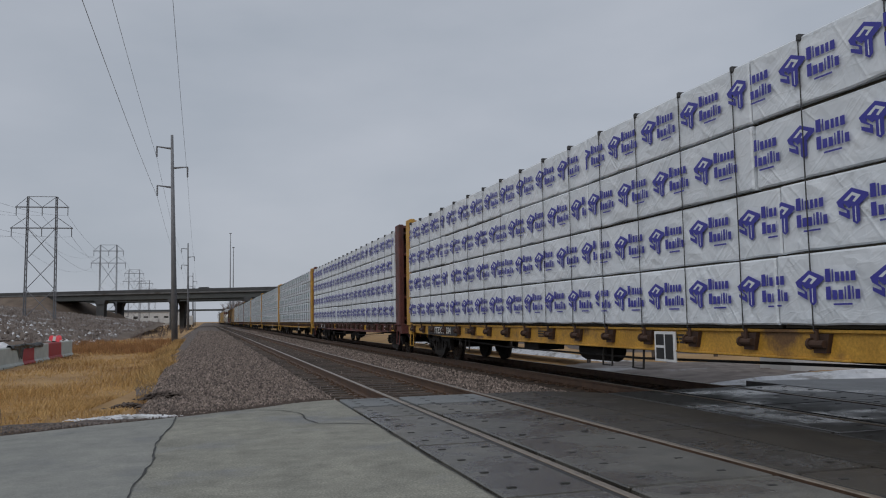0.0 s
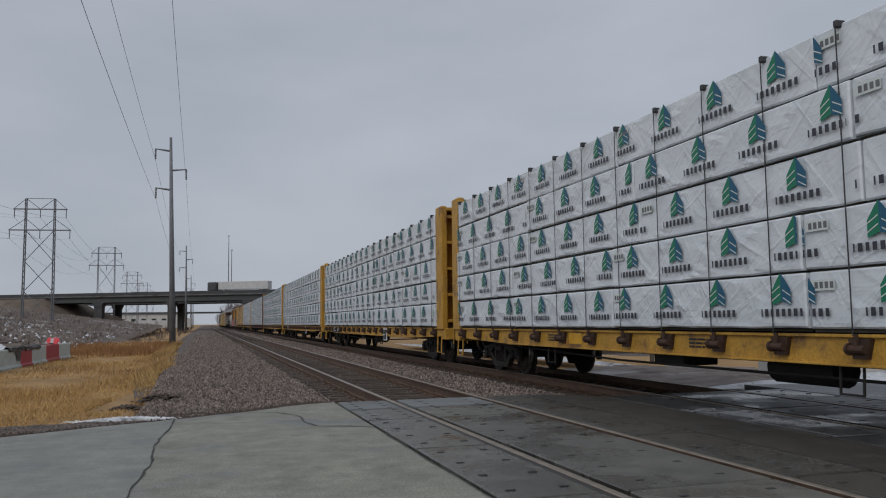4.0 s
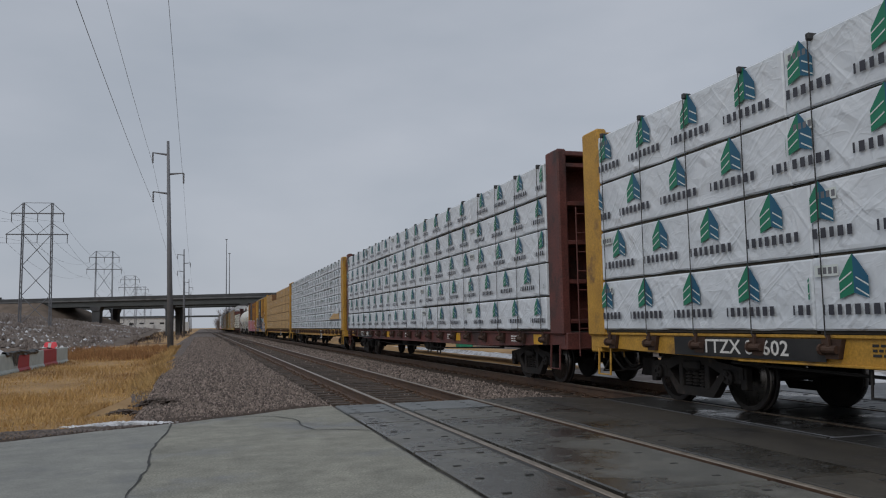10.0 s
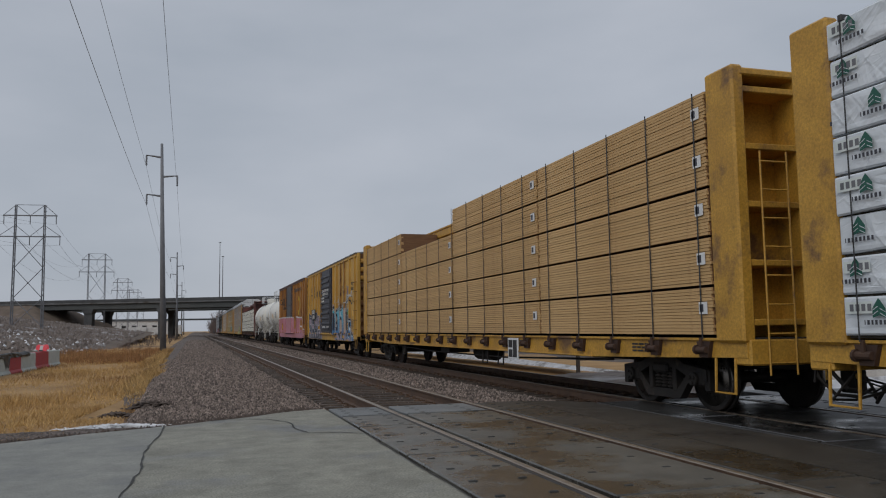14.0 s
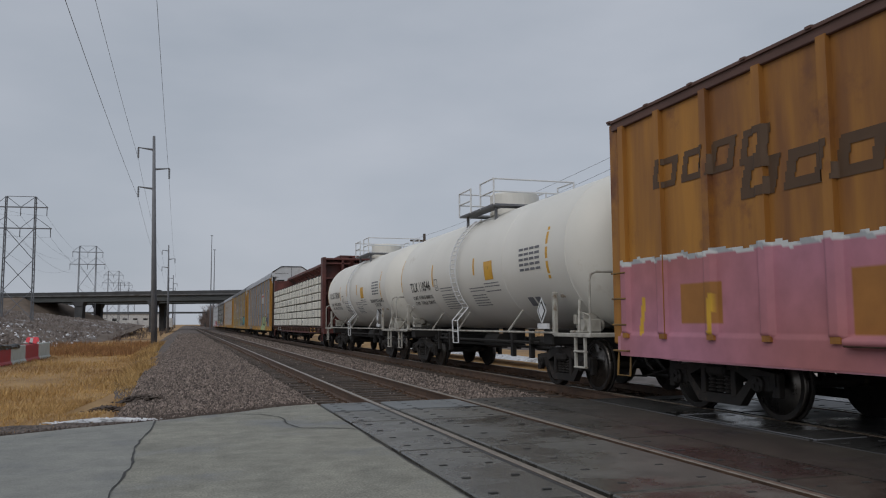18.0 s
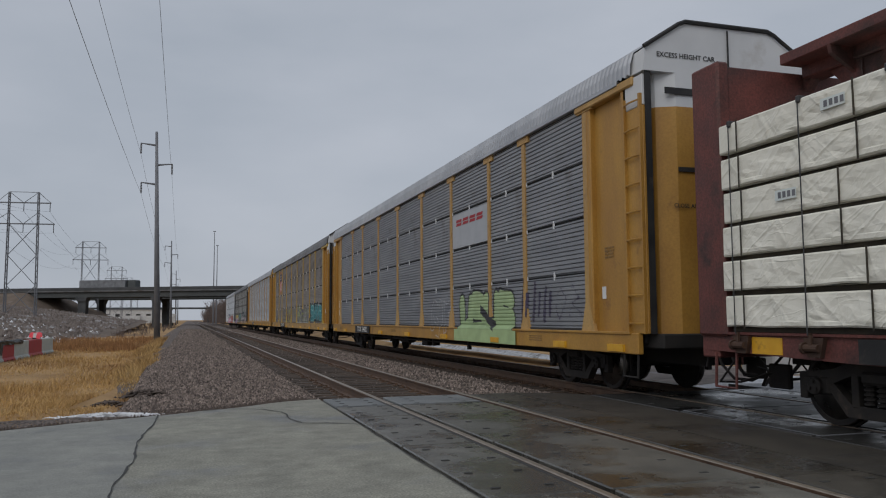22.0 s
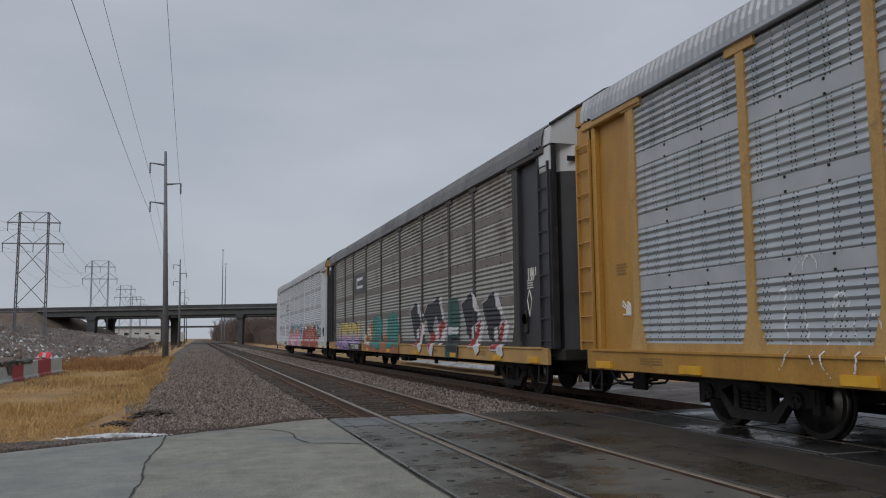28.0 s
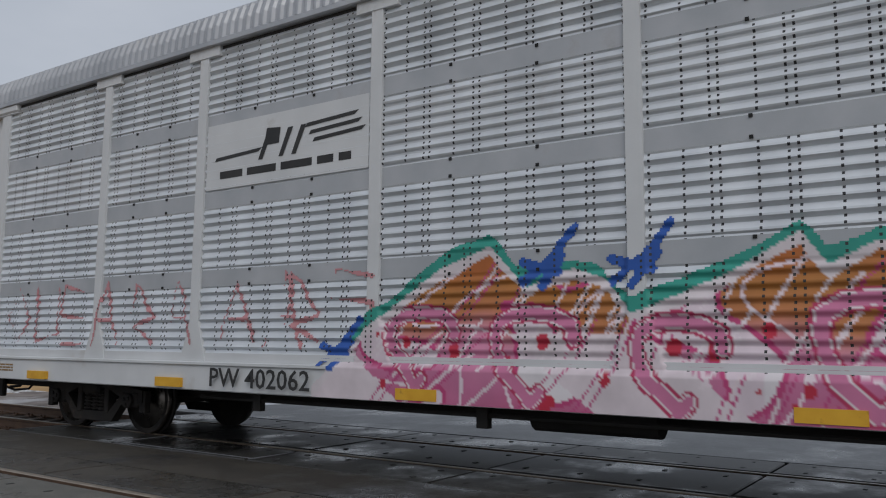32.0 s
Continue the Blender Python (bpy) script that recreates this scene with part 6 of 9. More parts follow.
def autorack(s0, style, panel_mats, post_mat, sill_mat, end_mat, cap_mat, roof_mat, mark, label, dot_mat=BAND_DARK, plate=8.6):
    car = car_base("autorack", s0, label, "autorack")
    H = RACK_HALF
    edges = (-RACK_END,) + POSTS + (RACK_END,)
    for a, c in zip(edges, edges[1:]):
        me = rack_panel(c - a, style, panel_mats)
        part("side_panel", me, None, car, "", (0, (a + c) / 2, 0))
        part("side_panel", me, None, car, "", pose(0, (a + c) / 2, 0, 0, 0, 180))
        bolts = B()
        for k in (1, 2, 3):
            z = PZ0 + k * SECT
            if style == "fine":
                bolts.box(SKIN - .035, SKIN - .012, (a + c) / 2 - .02, (a + c) / 2 + .02, z - .08, z + .07)
                for y in (a + .08, c - .08):
                    bolts.box(SKIN - .03, SKIN - .012, y - .018, y + .018, z - .04, z + .04)
            else:
                for f in (.02, .33, .67, .98):
                    y = a + f * (c - a)
                    for dz in (-.085, .085) if .1 < f < .9 else (-.02,):
                        bolts.box(SKIN - .034, SKIN - .022, y - .015, y + .015, z + dz - .015, z + dz + .015)
        tagged(part("clips" if style == "fine" else "bolts", bolts, WHITE_METAL if style == "fine" else dot_mat, car), "small steel fastenings of the side sheets", "", "", "stuff")
        part("panel_lip", B().box(SKIN - .045, SKIN + .01, a + .06, c - .06, PZ0 - .035, PZ0 + (.07 if style == "perf" else .004)), post_mat if style == "perf" else BLACK, car)
    if ("post", post_mat.name) not in SHARED:
        p = B()
        p.prism([(-.075, 1.5), (.075, 1.5), (.075, PZ1), (-.075, PZ1)], SKIN - .055, SKIN)
        p.prism([(-.24, .99), (.24, .99), (.075, 1.5), (-.075, 1.5)], SKIN - .055, SKIN)
        p.prism([(-.28, PZ1 - .1), (.28, PZ1 - .1), (.28, PZ1 + .05), (-.28, PZ1 + .05)], SKIN - .065, SKIN)
        SHARED["post", post_mat.name] = p.mesh("side_post", post_mat)
    for y in POSTS:
        part("side_post", SHARED["post", post_mat.name], None, car, "", (0, y, 0))
        part("side_post", SHARED["post", post_mat.name], None, car, "", pose(0, y, 0, 0, 0, 180))
    for y in (-RACK_END, RACK_END):
        for r in (0, 180):
            part("side_post", SHARED["post", post_mat.name], None, car, "", pose(0, y if r == 0 else -y, 0, 0, 0, r))
    for sx in (-1, 1):
        x0, x1 = sorted((sx * 1.44, sx * 1.535))
        sl = B().box(x0, x1, -H + .3, H - .3, .69, 1.01, .012)
        x0, x1 = sorted((sx * 1.4, sx * 1.56))
        sl.box(x0, x1, -H + .5, H - .5, .985, 1.025, .006)
        part("side_sill", sl, sill_mat, car)
        x0, x1 = sorted((sx * 1.44, sx * 1.56))
        part("eave", B().box(x0, x1, -RACK_END - 1.2, RACK_END + 1.2, PZ1 + .02, PZ1 + .1, .01), roof_mat, car)
        # black strip stands in for the shadow under the eave
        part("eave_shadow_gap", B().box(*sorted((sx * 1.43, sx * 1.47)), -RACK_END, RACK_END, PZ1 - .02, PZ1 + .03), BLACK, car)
    part("roof", rack_roof(roof_mat), None, car, "ribbed steel arched roof")
    for sy in (-1, 1):
        # end: recessed side sheets, rounded doors, cap, ladder
        e = B()
        poly = [(-1.4, RACK_END), (-1.4, H - .75), (-1.36, H - .42), (-1.22, H - .16), (-.95, H - .02), (0, H), (.95, H - .02), (1.22, H - .16), (1.36, H - .42), (1.4, H - .75), (1.4, RACK_END)]
        poly = [(x, sy * y) for x, y in poly]
        e.prism(poly, 1.0, 4.42, 2)
        e.box(-1.4, 1.4, *sorted((sy * RACK_END, sy * (H - .76))), 4.42, 4.94)
        capy = [p for p in poly if abs(p[1]) > H - .8]
        end = part("end_door", e, end_mat, car, "rounded sheet steel end door", None)
        cp = B().prism(capy, 4.42, 4.94, 2)
        sec = [(-1.5, 4.94), (-1.46, 5.28), (-.86, 5.68), (-.74, 5.73), (.74, 5.73), (.86, 5.68), (1.46, 5.28), (1.5, 4.94)]
        cp.prism(sec, *sorted((sy * 13.0, sy * (H - .02))), 1)
        part("end_cap", cp, cap_mat, end, "upper end cap")
        arch = B().tube([(x * 1.02, sy * (H + .0), z + .02) for x, z in sec[1:-1]], .035, 6)
        part("end_arch", arch, BLACK, end)
        part("door_gap", B().box(-.95, -.45, sy * (H + .003) - .006, sy * (H + .003) + .006, 3.42, 3.49), BLACK, end)
        part("door_seam", B().box(-.012, .012, sy * (H + .004) - .006, sy * (H + .004) + .006, 1.0, 5.68), BLACK, end)
        st = B()
        for y in (RACK_END + .1, H - .62):
            st.box(-1.5, -1.38, sy * y - .09, sy * y + .09, 1.0, 4.9, .02)
        part("end_post", st, end_mat, end)
        hd = B().box(-1.54, -1.38, min(sy * (RACK_END - .3), sy * (H - .3)), max(sy * (RACK_END - .3), sy * (H - .3)), 4.78, 4.92, .02)
        part("end_header", hd, post_mat, end)
        lad = B()
        ya, yb = sy * (H - .56), sy * (H - .1)
        for y in (ya, yb):
            lad.box(-1.545, -1.5, y - .025, y + .025, 1.0, 4.6)
        for k in range(9):
            z = 1.15 + k * .42
            lad.tube([(-1.535, ya, z), (-1.56, (ya + yb) / 2, z), (-1.535, yb, z)], .015, 5)
        part("ladder", lad, end_mat, end)
        y0, y1 = sorted((sy * (H - .62), sy * (H - .07)))
        part("ladder_post", B().box(-1.5, -1.42, y0, y1, 1.0, 4.42, .012), end_mat, end)
        part("ladder_post", B().box(-1.5, -1.42, y0, y1, 4.424, 4.9, .012), cap_mat, end)
        y0, y1 = sorted((sy * (H - .068), sy * (H - .045)))
        part("corner_gap", B().box(-1.46, -1.36, y0, y1, 1.0, 5.2), BLACK, end)
        pr = B()
        bars(pr, -1.405, sy * 12.2, 2.3, .3, .2, 4, 5)
        tagged(part("small_print", pr, WHITE_INK if end_mat is RACK_BLACK else FADED_INK, end), "small unreadable stencilled print", "", "", "stuff")
        bk = B()
        if post_mat in (RACK_BEIGE, RACK_BRIGHT_YELLOW):
            part("notice_plate", B().box(-1.408, -1.402, sy * 12.0 - .06, sy * 12.0 + .06, 1.55, 1.75), WHITE_METAL, end, "white notice plate")
        bk.box(-1.45, -1.4, sy * 11.98 - .08, sy * 11.98 + .08, 1.3, 1.78, .03)
        bk.lathe([(-1.47, .11), (-1.445, .11), (-1.445, .085), (-1.47, .085), (-1.47, .11)], 16, 0, (0, sy * 11.98, 1.6))
        if post_mat not in (RACK_BEIGE, RACK_BRIGHT_YELLOW):
            part("hand_brake", bk, BLACK, end)
        part("cap_slot", B().box(-1.15, -.55, *sorted((sy * (H - .005), sy * (H + .012))), 4.6, 4.7), BLACK, end)
        es = B().box(-1.35, 1.35, *sorted((sy * (H - .5), sy * (H + .1))), .78, 1.0, .02)
        part("end_sill", es, UNDER, car)
        part("sill_step", B().tube([(-1.5, sy * (H - .35), .7), (-1.52, sy * (H - .35), .35), (-1.52, sy * (H - .75), .35), (-1.5, sy * (H - .75), .7)], .02, 6), UNDER, car)
    part("floor", B().box(-1.4, 1.4, -H + .3, H - .3, .86, 1.0), UNDER, car)
    u = B().box(-.4, .4, -H + .3, H - .3, .5, .86)
    u.cyl((-1.0, 1.4, .62), (-1.0, 2.6, .62), .16, 12)
    u.box(-1.2, -.8, -1, -.4, .45, .8, .02)
    u.tube([(-1.3, -7, .6), (-1.3, 7, .6)], .025, 6)
    for y in (-5, -2, 3, 6):
        u.box(-1.34, -1.26, y - .06, y + .06, .48, .86)
    part("underframe", u, UNDER, car)
    for y in (-12.6, -10.6, -7.4, -3.7, 0, 3.6, 7.3, 10.2, 12.6):
        part("reflector", B().box(-1.575, -1.534, y - .24, y + .24, .72, .83), REFLECT, car)
    if mark:
        dark = sill_mat is not RACK_PAINT_WHITE
        if dark:
            part("number_patch", B().box(-1.578, -1.568, plate - 1.3, plate + 1.3, .71, .985), BLACK, car, "black stencil patch")
        stencil(mark, .27 if dark else .3, WHITE_INK if dark else BLACK_INK, car, -1.582, plate if dark else 5.75, .845, 1.1, "car_number")
    pr = B()
    for k, y in enumerate((-9.5, -5.6, 1.8, 11.2)):
        bars(pr, -1.536, y, .86, .6, .12, 3, k + 7)
    tagged(part("sill_print", pr, FADED_INK, car), "small unreadable stencilled print", "", "", "stuff")
    running_gear(car, (-10.25, 9.6), H + .1, s0)
    return car


# --- sprayed paint on the sides ---
def rack_depth(style):
    def depth(Y, Z):
        out = np.vectorize(lambda z: SKIN - rack_relief(z, style)[0])(Z[:, 0])[:, None] + np.zeros_like(Y)
        for p in POSTS + (-RACK_END, RACK_END):
            half = np.where(Z < 1.5, .24 - (Z - .99) * .32, .075)
            out = np.where(np.abs(Y - p) < half + .02, SKIN - .055, out)
        return np.where(Z < 1.03, -1.56, np.where(Z < 1.07, -1.5, out))
    return depth


def box_depth(Y, Z):
    out = np.full(Y.shape, -1.424)
    for p in RIBS:
        out = np.where(np.abs(Y - p) < .09, -1.492, out)
    out = np.where((Y > -1.34) & (Y < 1.79), -1.55, out)
    return np.where(Z < 1.06, np.where((Y > -2.5) & (Y < 2.95) & (Z > .96), -1.553, -1.445), out)


def spray(car, style, u0, u1, z0, z1, res, fn, label):
    """Lays a thin skin of paint over a side wherever fn gives it a colour; u runs to the right along the side."""
    y0, y1 = -u1, -u0
    ys = np.linspace(y0, y1, int((y1 - y0) / res) + 1)
    if style == "box":
        depth, zs = box_depth, np.linspace(z0, z1, int((z1 - z0) / res) + 1)
    else:
        depth = rack_depth(style)
        step = .013 if style == "fine" else .0178
        zs = np.array([z for z in np.arange(.70, 1.03, .02) if z >= z0] + [z for z in np.arange(PZ0, PZ1, step) if z0 <= z <= z1])
    Y, Z = np.meshgrid(ys, zs)
    rgb, mask = fn(-Y, Z)
    X = depth(Y, Z) - .006
    idx = np.arange(Y.size).reshape(Y.shape)
    m = mask[:-1, :-1] & mask[1:, :-1] & mask[:-1, 1:] & mask[1:, 1:]
    f = np.stack([idx[:-1, :-1][m], idx[1:, :-1][m], idx[1:, 1:][m], idx[:-1, 1:][m]], -1)
    used, inv = np.unique(f, return_inverse=True)
    co = np.stack([X, Y, Z], -1).reshape(-1, 3)[used]
    me = bpy.data.meshes.new("graffiti")
    me.from_pydata(co.tolist(), [], inv.reshape(-1, 4).tolist())
    layer = me.color_attributes.new("paint", "FLOAT_COLOR", "POINT")
    col = np.ones((len(used), 4), np.float32)
    col[:, :3] = rgb.reshape(-1, 3)[used]
    layer.data.foreach_set("color", col.ravel())
    me.materials.append(SPRAY_PERF if style == "perf" else SPRAY)
    me.polygons.foreach_set("use_smooth", [True] * len(me.polygons))
    return part("graffiti", me, None, car, label)


def seg(U, V, a, b):
    d = (b[0] - a[0], b[1] - a[1])
    t = np.clip(((U - a[0]) * d[0] + (V - a[1]) * d[1]) / (d[0] ** 2 + d[1] ** 2 + 1e-9), 0, 1)
    return np.hypot(U - a[0] - t * d[0], V - a[1] - t * d[1])


def strokes(U, V, lines):
    d = np.full(U.shape, 9.0)
    for ln in lines:
        for a, b in zip(ln, ln[1:]):
            d = np.minimum(d, seg(U, V, a, b))
    return d


def wobble(U, V, s, amp, seed):
    return amp * (np.sin(U * s + seed) * np.sin(V * s * 1.3 + seed * 2) + .6 * np.sin(U * s * 2.3 - V * s * 1.7 + seed))


def letters(u0, u1, v0, v1, n, seed):
    """Abstract bent letter-like strokes that fill a box."""
    rnd = random.Random(seed)
    out = []
    w = (u1 - u0) / n
    for i in range(n):
        a, c = u0 + w * (i + .14), u0 + w * (i + .86)
        top, low = v1 - rnd.uniform(0, .15) * (v1 - v0), v0 + rnd.uniform(0, .1) * (v1 - v0)
        mid = (v0 + v1) / 2 + rnd.uniform(-.1, .1)
        k = rnd.randrange(5)
        if k == 0:
            out.append([(a, low), (a + w * .2, top), (c, mid), (a + w * .2, mid - .1), (c, low)])
        elif k == 1:
            out.append([(c, top - .1), (a, top), (a, mid), (c, mid - .05), (c, low), (a, low)])
        elif k == 2:
            out += [[(a, low), ((a + c) / 2, top), (c, low)], [(a + w * .2, mid - .1), (c - w * .2, mid - .1)]]
        elif k == 3:
            out.append([(a, top), (a, low), (c, low + .1), (c, top)])
        else:
            out.append([((a + c) / 2, top), (c, mid), ((a + c) / 2, low), (a, mid), ((a + c) / 2, top)])
    return out


def wave(U, V, k, slant, seed):
    """A field of swirling bands, for the strokes inside a sprayed piece; also how steep it is."""
    a = k * (U + slant * V)
    b = k * V
    f = np.sin(2.1 * a + 1.5 * np.sin(1.9 * b + seed) + .8 * np.sin(1.3 * a - 2.2 * b)) + .55 * np.sin(3.0 * b + 1.5 * np.sin(1.7 * a + seed * 2))
    gv, gu = np.gradient(f, V[:, 0], U[0, :])
    return f, np.hypot(gu, gv) + .4


class Piece:
    """Layers of sprayed colour; later layers lie over earlier ones."""

    def __init__(self, U, V):
        self.U, self.V = U, V
        self.rgb, self.mask = np.zeros(U.shape + (3,)), np.zeros(U.shape, bool)

    def fill(self, where, colour):
        c = np.broadcast_to(np.asarray(colour, float), self.rgb.shape)
        self.rgb = np.where(where[..., None], c, self.rgb)
        self.mask |= where

    def fade(self, colours, v0, v1):
        """A vertical blend of colours from v0 up to v1."""
        t = np.clip((self.V + wobble(self.U, self.V, 3, .08, 1) - v0) / (v1 - v0), 0, .9999) * (len(colours) - 1)
        i = t.astype(int)
        k = (t - i)[..., None]
        cs = np.array(colours)
        return cs[i] * (1 - k) + cs[np.minimum(i + 1, len(colours) - 1)] * k

    def word(self, box, n, seed, body, fill, line, halo, thick=.2, edge=.035, halo_w=.13, glint=None):
        U, V = self.U, self.V
        d = strokes(U + wobble(U, V, 4, .03, seed), V + wobble(V, U, 4, .03, seed + 1), letters(*box, n, seed)) - thick
        if halo is not None:
            self.fill((d < halo_w + wobble(U, V, 6, .03, seed)), halo)
        self.fill(d < edge, line)
        if body:
            self.fill(d < 0, fill)
            if glint is not None:
                g = np.abs(np.sin((U + V * .45) * 5.2 + seed)) < .07
                self.fill((d < -.05) & g & (np.sin(U * 3.1 + V * 5) > -.2), glint)
        return d

    def wild(self, top, body, shade, line, glint, k, slant, seed, w=.035, halo=None, halo_w=.12, low=.68):
        """A piece under an outline of peaks, with swirling outlined strokes inside it."""
        U, V = self.U, self.V
        us, zs = zip(*top)
        t = np.interp(U, us, zs) + wobble(U, V, 5, .02, seed)
        span = (U > us[0]) & (U < us[-1]) & (V > low)
        if halo is not None:
            self.fill(span & (V < t + halo_w + wobble(U, V, 4, .04, seed + 2)) & (V > 1.15), halo)
        inside = span & (V < t)
        f, g = wave(U, V, k, slant, seed)
        self.fill(inside, body)
        self.fill(inside & (f < -.35), shade)
        self.fill(inside & (np.abs(f + .35) / g < w), line)
        self.fill(inside & (np.abs(f - .45) / g < w * .5) & (np.sin(U * 3 + V * 2) > -.5), line)
        if glint is not None:
            self.fill(inside & (np.abs(f - .8) / g < w * .55), glint)
        self.fill(inside & (V > t - w * 1.3), line)
        return inside, f, g

    def poly(self, pts, colour, edge=None, w=.03):
        """A filled outline, with a sprayed edge line."""
        U, V = self.U, self.V
        inside = np.zeros(U.shape, bool)
        for (x0, y0), (x1, y1) in zip(pts, pts[1:] + pts[:1]):
            if y0 != y1:
                inside ^= ((V > min(y0, y1)) & (V <= max(y0, y1)) & (U < x0 + (V - y0) * (x1 - x0) / (y1 - y0)))
        if edge is not None:
            self.fill((strokes(U, V, [pts + pts[:1]]) < w) | inside, edge)
        self.fill(inside, colour)

    def dots(self, box, n, seed, colour, r0=.03, r1=.09):
        rnd = random.Random(seed)
        for _ in range(n):
            u, v, r = rnd.uniform(box[0], box[1]), rnd.uniform(box[2], box[3]), rnd.uniform(r0, r1)
            self.fill(np.hypot((self.U - u) * 1.2, self.V - v) < r, colour)

    def line(self, pts, w, colour):
        self.fill(strokes(self.U + wobble(self.U, self.V, 5, .015, 2), self.V, pts) < w, colour)


# ---- the train, in order ----
G1, PITCH = 25.55 - LOAD_HALF, 24.31
CARS = [
    (YELLOW, "TTZX 85034", "yellow centre-beam flat car carrying blue-printed lumber bundles"),
    (BROWN_RED, "UP 273056", "oxide red centre-beam flat car carrying blue-printed lumber bundles"),
    (YELLOW, "TTZX 86211", "yellow centre-beam flat car carrying green-printed lumber bundles"),
    (YELLOW, "TTZX 86673", "yellow centre-beam flat car carrying green-printed lumber bundles"),
    (YELLOW, "TTZX 86502", "yellow centre-beam flat car carrying green-printed lumber bundles"),
    (YELLOW, "TTZX 86602", "yellow centre-beam flat car carrying green-printed lumber bundles"),
    (BROWN_RED, "TTZX 85684", "oxide red centre-beam flat car carrying green-printed lumber bundles"),
    (YELLOW, "TTZX 86599", "yellow centre-beam flat car carrying many thin lumber bundles"),
    (YELLOW, "", "yellow centre-beam flat car carrying bare sawn lumber"),
]
for k, (paint, mark, label) in enumerate(CARS):
    s = G1 + k * PITCH
    if k == 2:
        mark = ""
    centre_beam_car(s, paint, mark, label, (-10.4, -5, 3.3, 10.2) if paint is BROWN_RED else (4.3,))
    if k < 2:
        wrapped_load(s, 4, 1.08, 4.35, "blue", 40 + k, "lumber bundles in white wrap printed with blue emblems")
    elif k < 7:
        wrapped_load(s, 4 if k in (5,) else 5, 1.08, 4.35, "green", 50 + k, "lumber bundles in white wrap printed with green emblems")
    elif k == 7:
        WRAPPED = wrapped_load(s, 8, 1.08, 4.41, "small", 61, "thin lumber bundles in creased white wrap with small green emblems", 7)
        torn = part("torn_wrap", B().prism([(-7.8, 1.56), (-8.6, 1.72), (-9.3, 1.86), (-10.2, 1.82), (-10.85, 1.86), (-10.9, 1.56)], -1.56, -1.545), LUMBER, WRAPPED, "torn wrap showing bare boards")
        part("torn_flap", B().prism([(-9.6, 1.86), (-10.2, 1.98), (-10.95, 2.16), (-10.95, 1.84), (-10.3, 1.82)], -1.58, -1.565), WRAP, torn, "loose flap of white wrap")
    else:
        bare_load(s)

box1 = box_car(229.85, 7.6, BOX_YELLOW, DOOR_NAVY, ROOF_GREY, "yellow steel boxcar with a navy ridged door and blue graffiti", RIBS, 1)
box2 = box_car(246.65, 7.6, BOX_ORANGE, DOOR_GREY, ROOF_RUST, "faded orange boxcar painted pink along its lower half", RIBS, 2)
HEAVY_LINES = (("LD LMT  191300 LB  86800 KG", .15, 3.75, -.41), ("LT WT    71700 LB  32500 KG", .15, 3.75, -.53))
SODIUM_LINES = (("SODIUM HYPOCHLORITE", .17, -4.1, -.36), ("SOLUTION", .17, -4.1, -.47), ("LD LMT  193900 LB  87950 KG", .17, 4.0, -.33), ("LT WT    69100 LB  31350 KG", .17, 4.0, -.46))
tank_car(261.75, "TILX 110546", HEAVY_LINES, "white tank car with a top platform, stained at one end")
tank_car(275.45, "OLNX 718160", SODIUM_LINES, "white tank car with a top platform and yellow strips")
centre_beam_car(294.53, BROWN_RED, "NOKL 733283", "oxide red centre-beam flat car carrying cream-wrapped lumber", (-10.6, -8.8, -7.6, 1.2, 4, 10.4), 4.49, .5)
wrapped_load(294.53, 6, 1.08, 3.66, "cream", 71, "cream-wrapped lumber bundles in six tiers with dark bands", 5)
rack1 = autorack(320.8, "fine", [RACK_GREY, BAND_DARK], RACK_BEIGE, RACK_YELLOW, RACK_YELLOW, RACK_PAINT_WHITE, RACK_ROOF, "TTGX 154032", "grey corrugated autorack with yellow posts and pale green graffiti", plate=6.6)
rack2 = autorack(349.1, "fine", [RACK_BROWN, BAND_DARK], RACK_BRIGHT_YELLOW, RACK_BEIGE, RACK_YELLOW, RACK_PAINT_WHITE, ROOF_GREY, "TTGX 979095", "rusty brown autorack with yellow posts and mixed graffiti", plate=5.82)
rack3 = autorack(377.2, "perf", [RACK_WHITE, BAND_GREY], RACK_BEIGE, RACK_YELLOW, RACK_YELLOW, RACK_YELLOW, RACK_ROOF, "TTGX 952659", "pale perforated autorack with yellow posts and sill", plate=5.15)
rack4 = autorack(405.3, "perf", [RACK_DIRTY, BAND_DIRTY], RACK_DKBROWN, RACK_BEIGE, RACK_BLACK, RACK_PAINT_WHITE, ROOF_GREY, "TTGX 990830", "grimy perforated autorack with black ends and bright graffiti", plate=6.17)
rack5 = autorack(433.18, "perf", [RACK_BRIGHT, BAND_GREY], RACK_PAINT_WHITE, RACK_PAINT_WHITE, RACK_PAINT_WHITE, RACK_YELLOW, RACK_ROOF, "PW 402062", "white perforated autorack with pink and orange graffiti")


# ---- sprayed pieces, painted names and small lettering on the cars ----
WHITE_, BLACK_, RED_ = (.72, .70, .70), (.02, .02, .022), (.45, .03, .035)


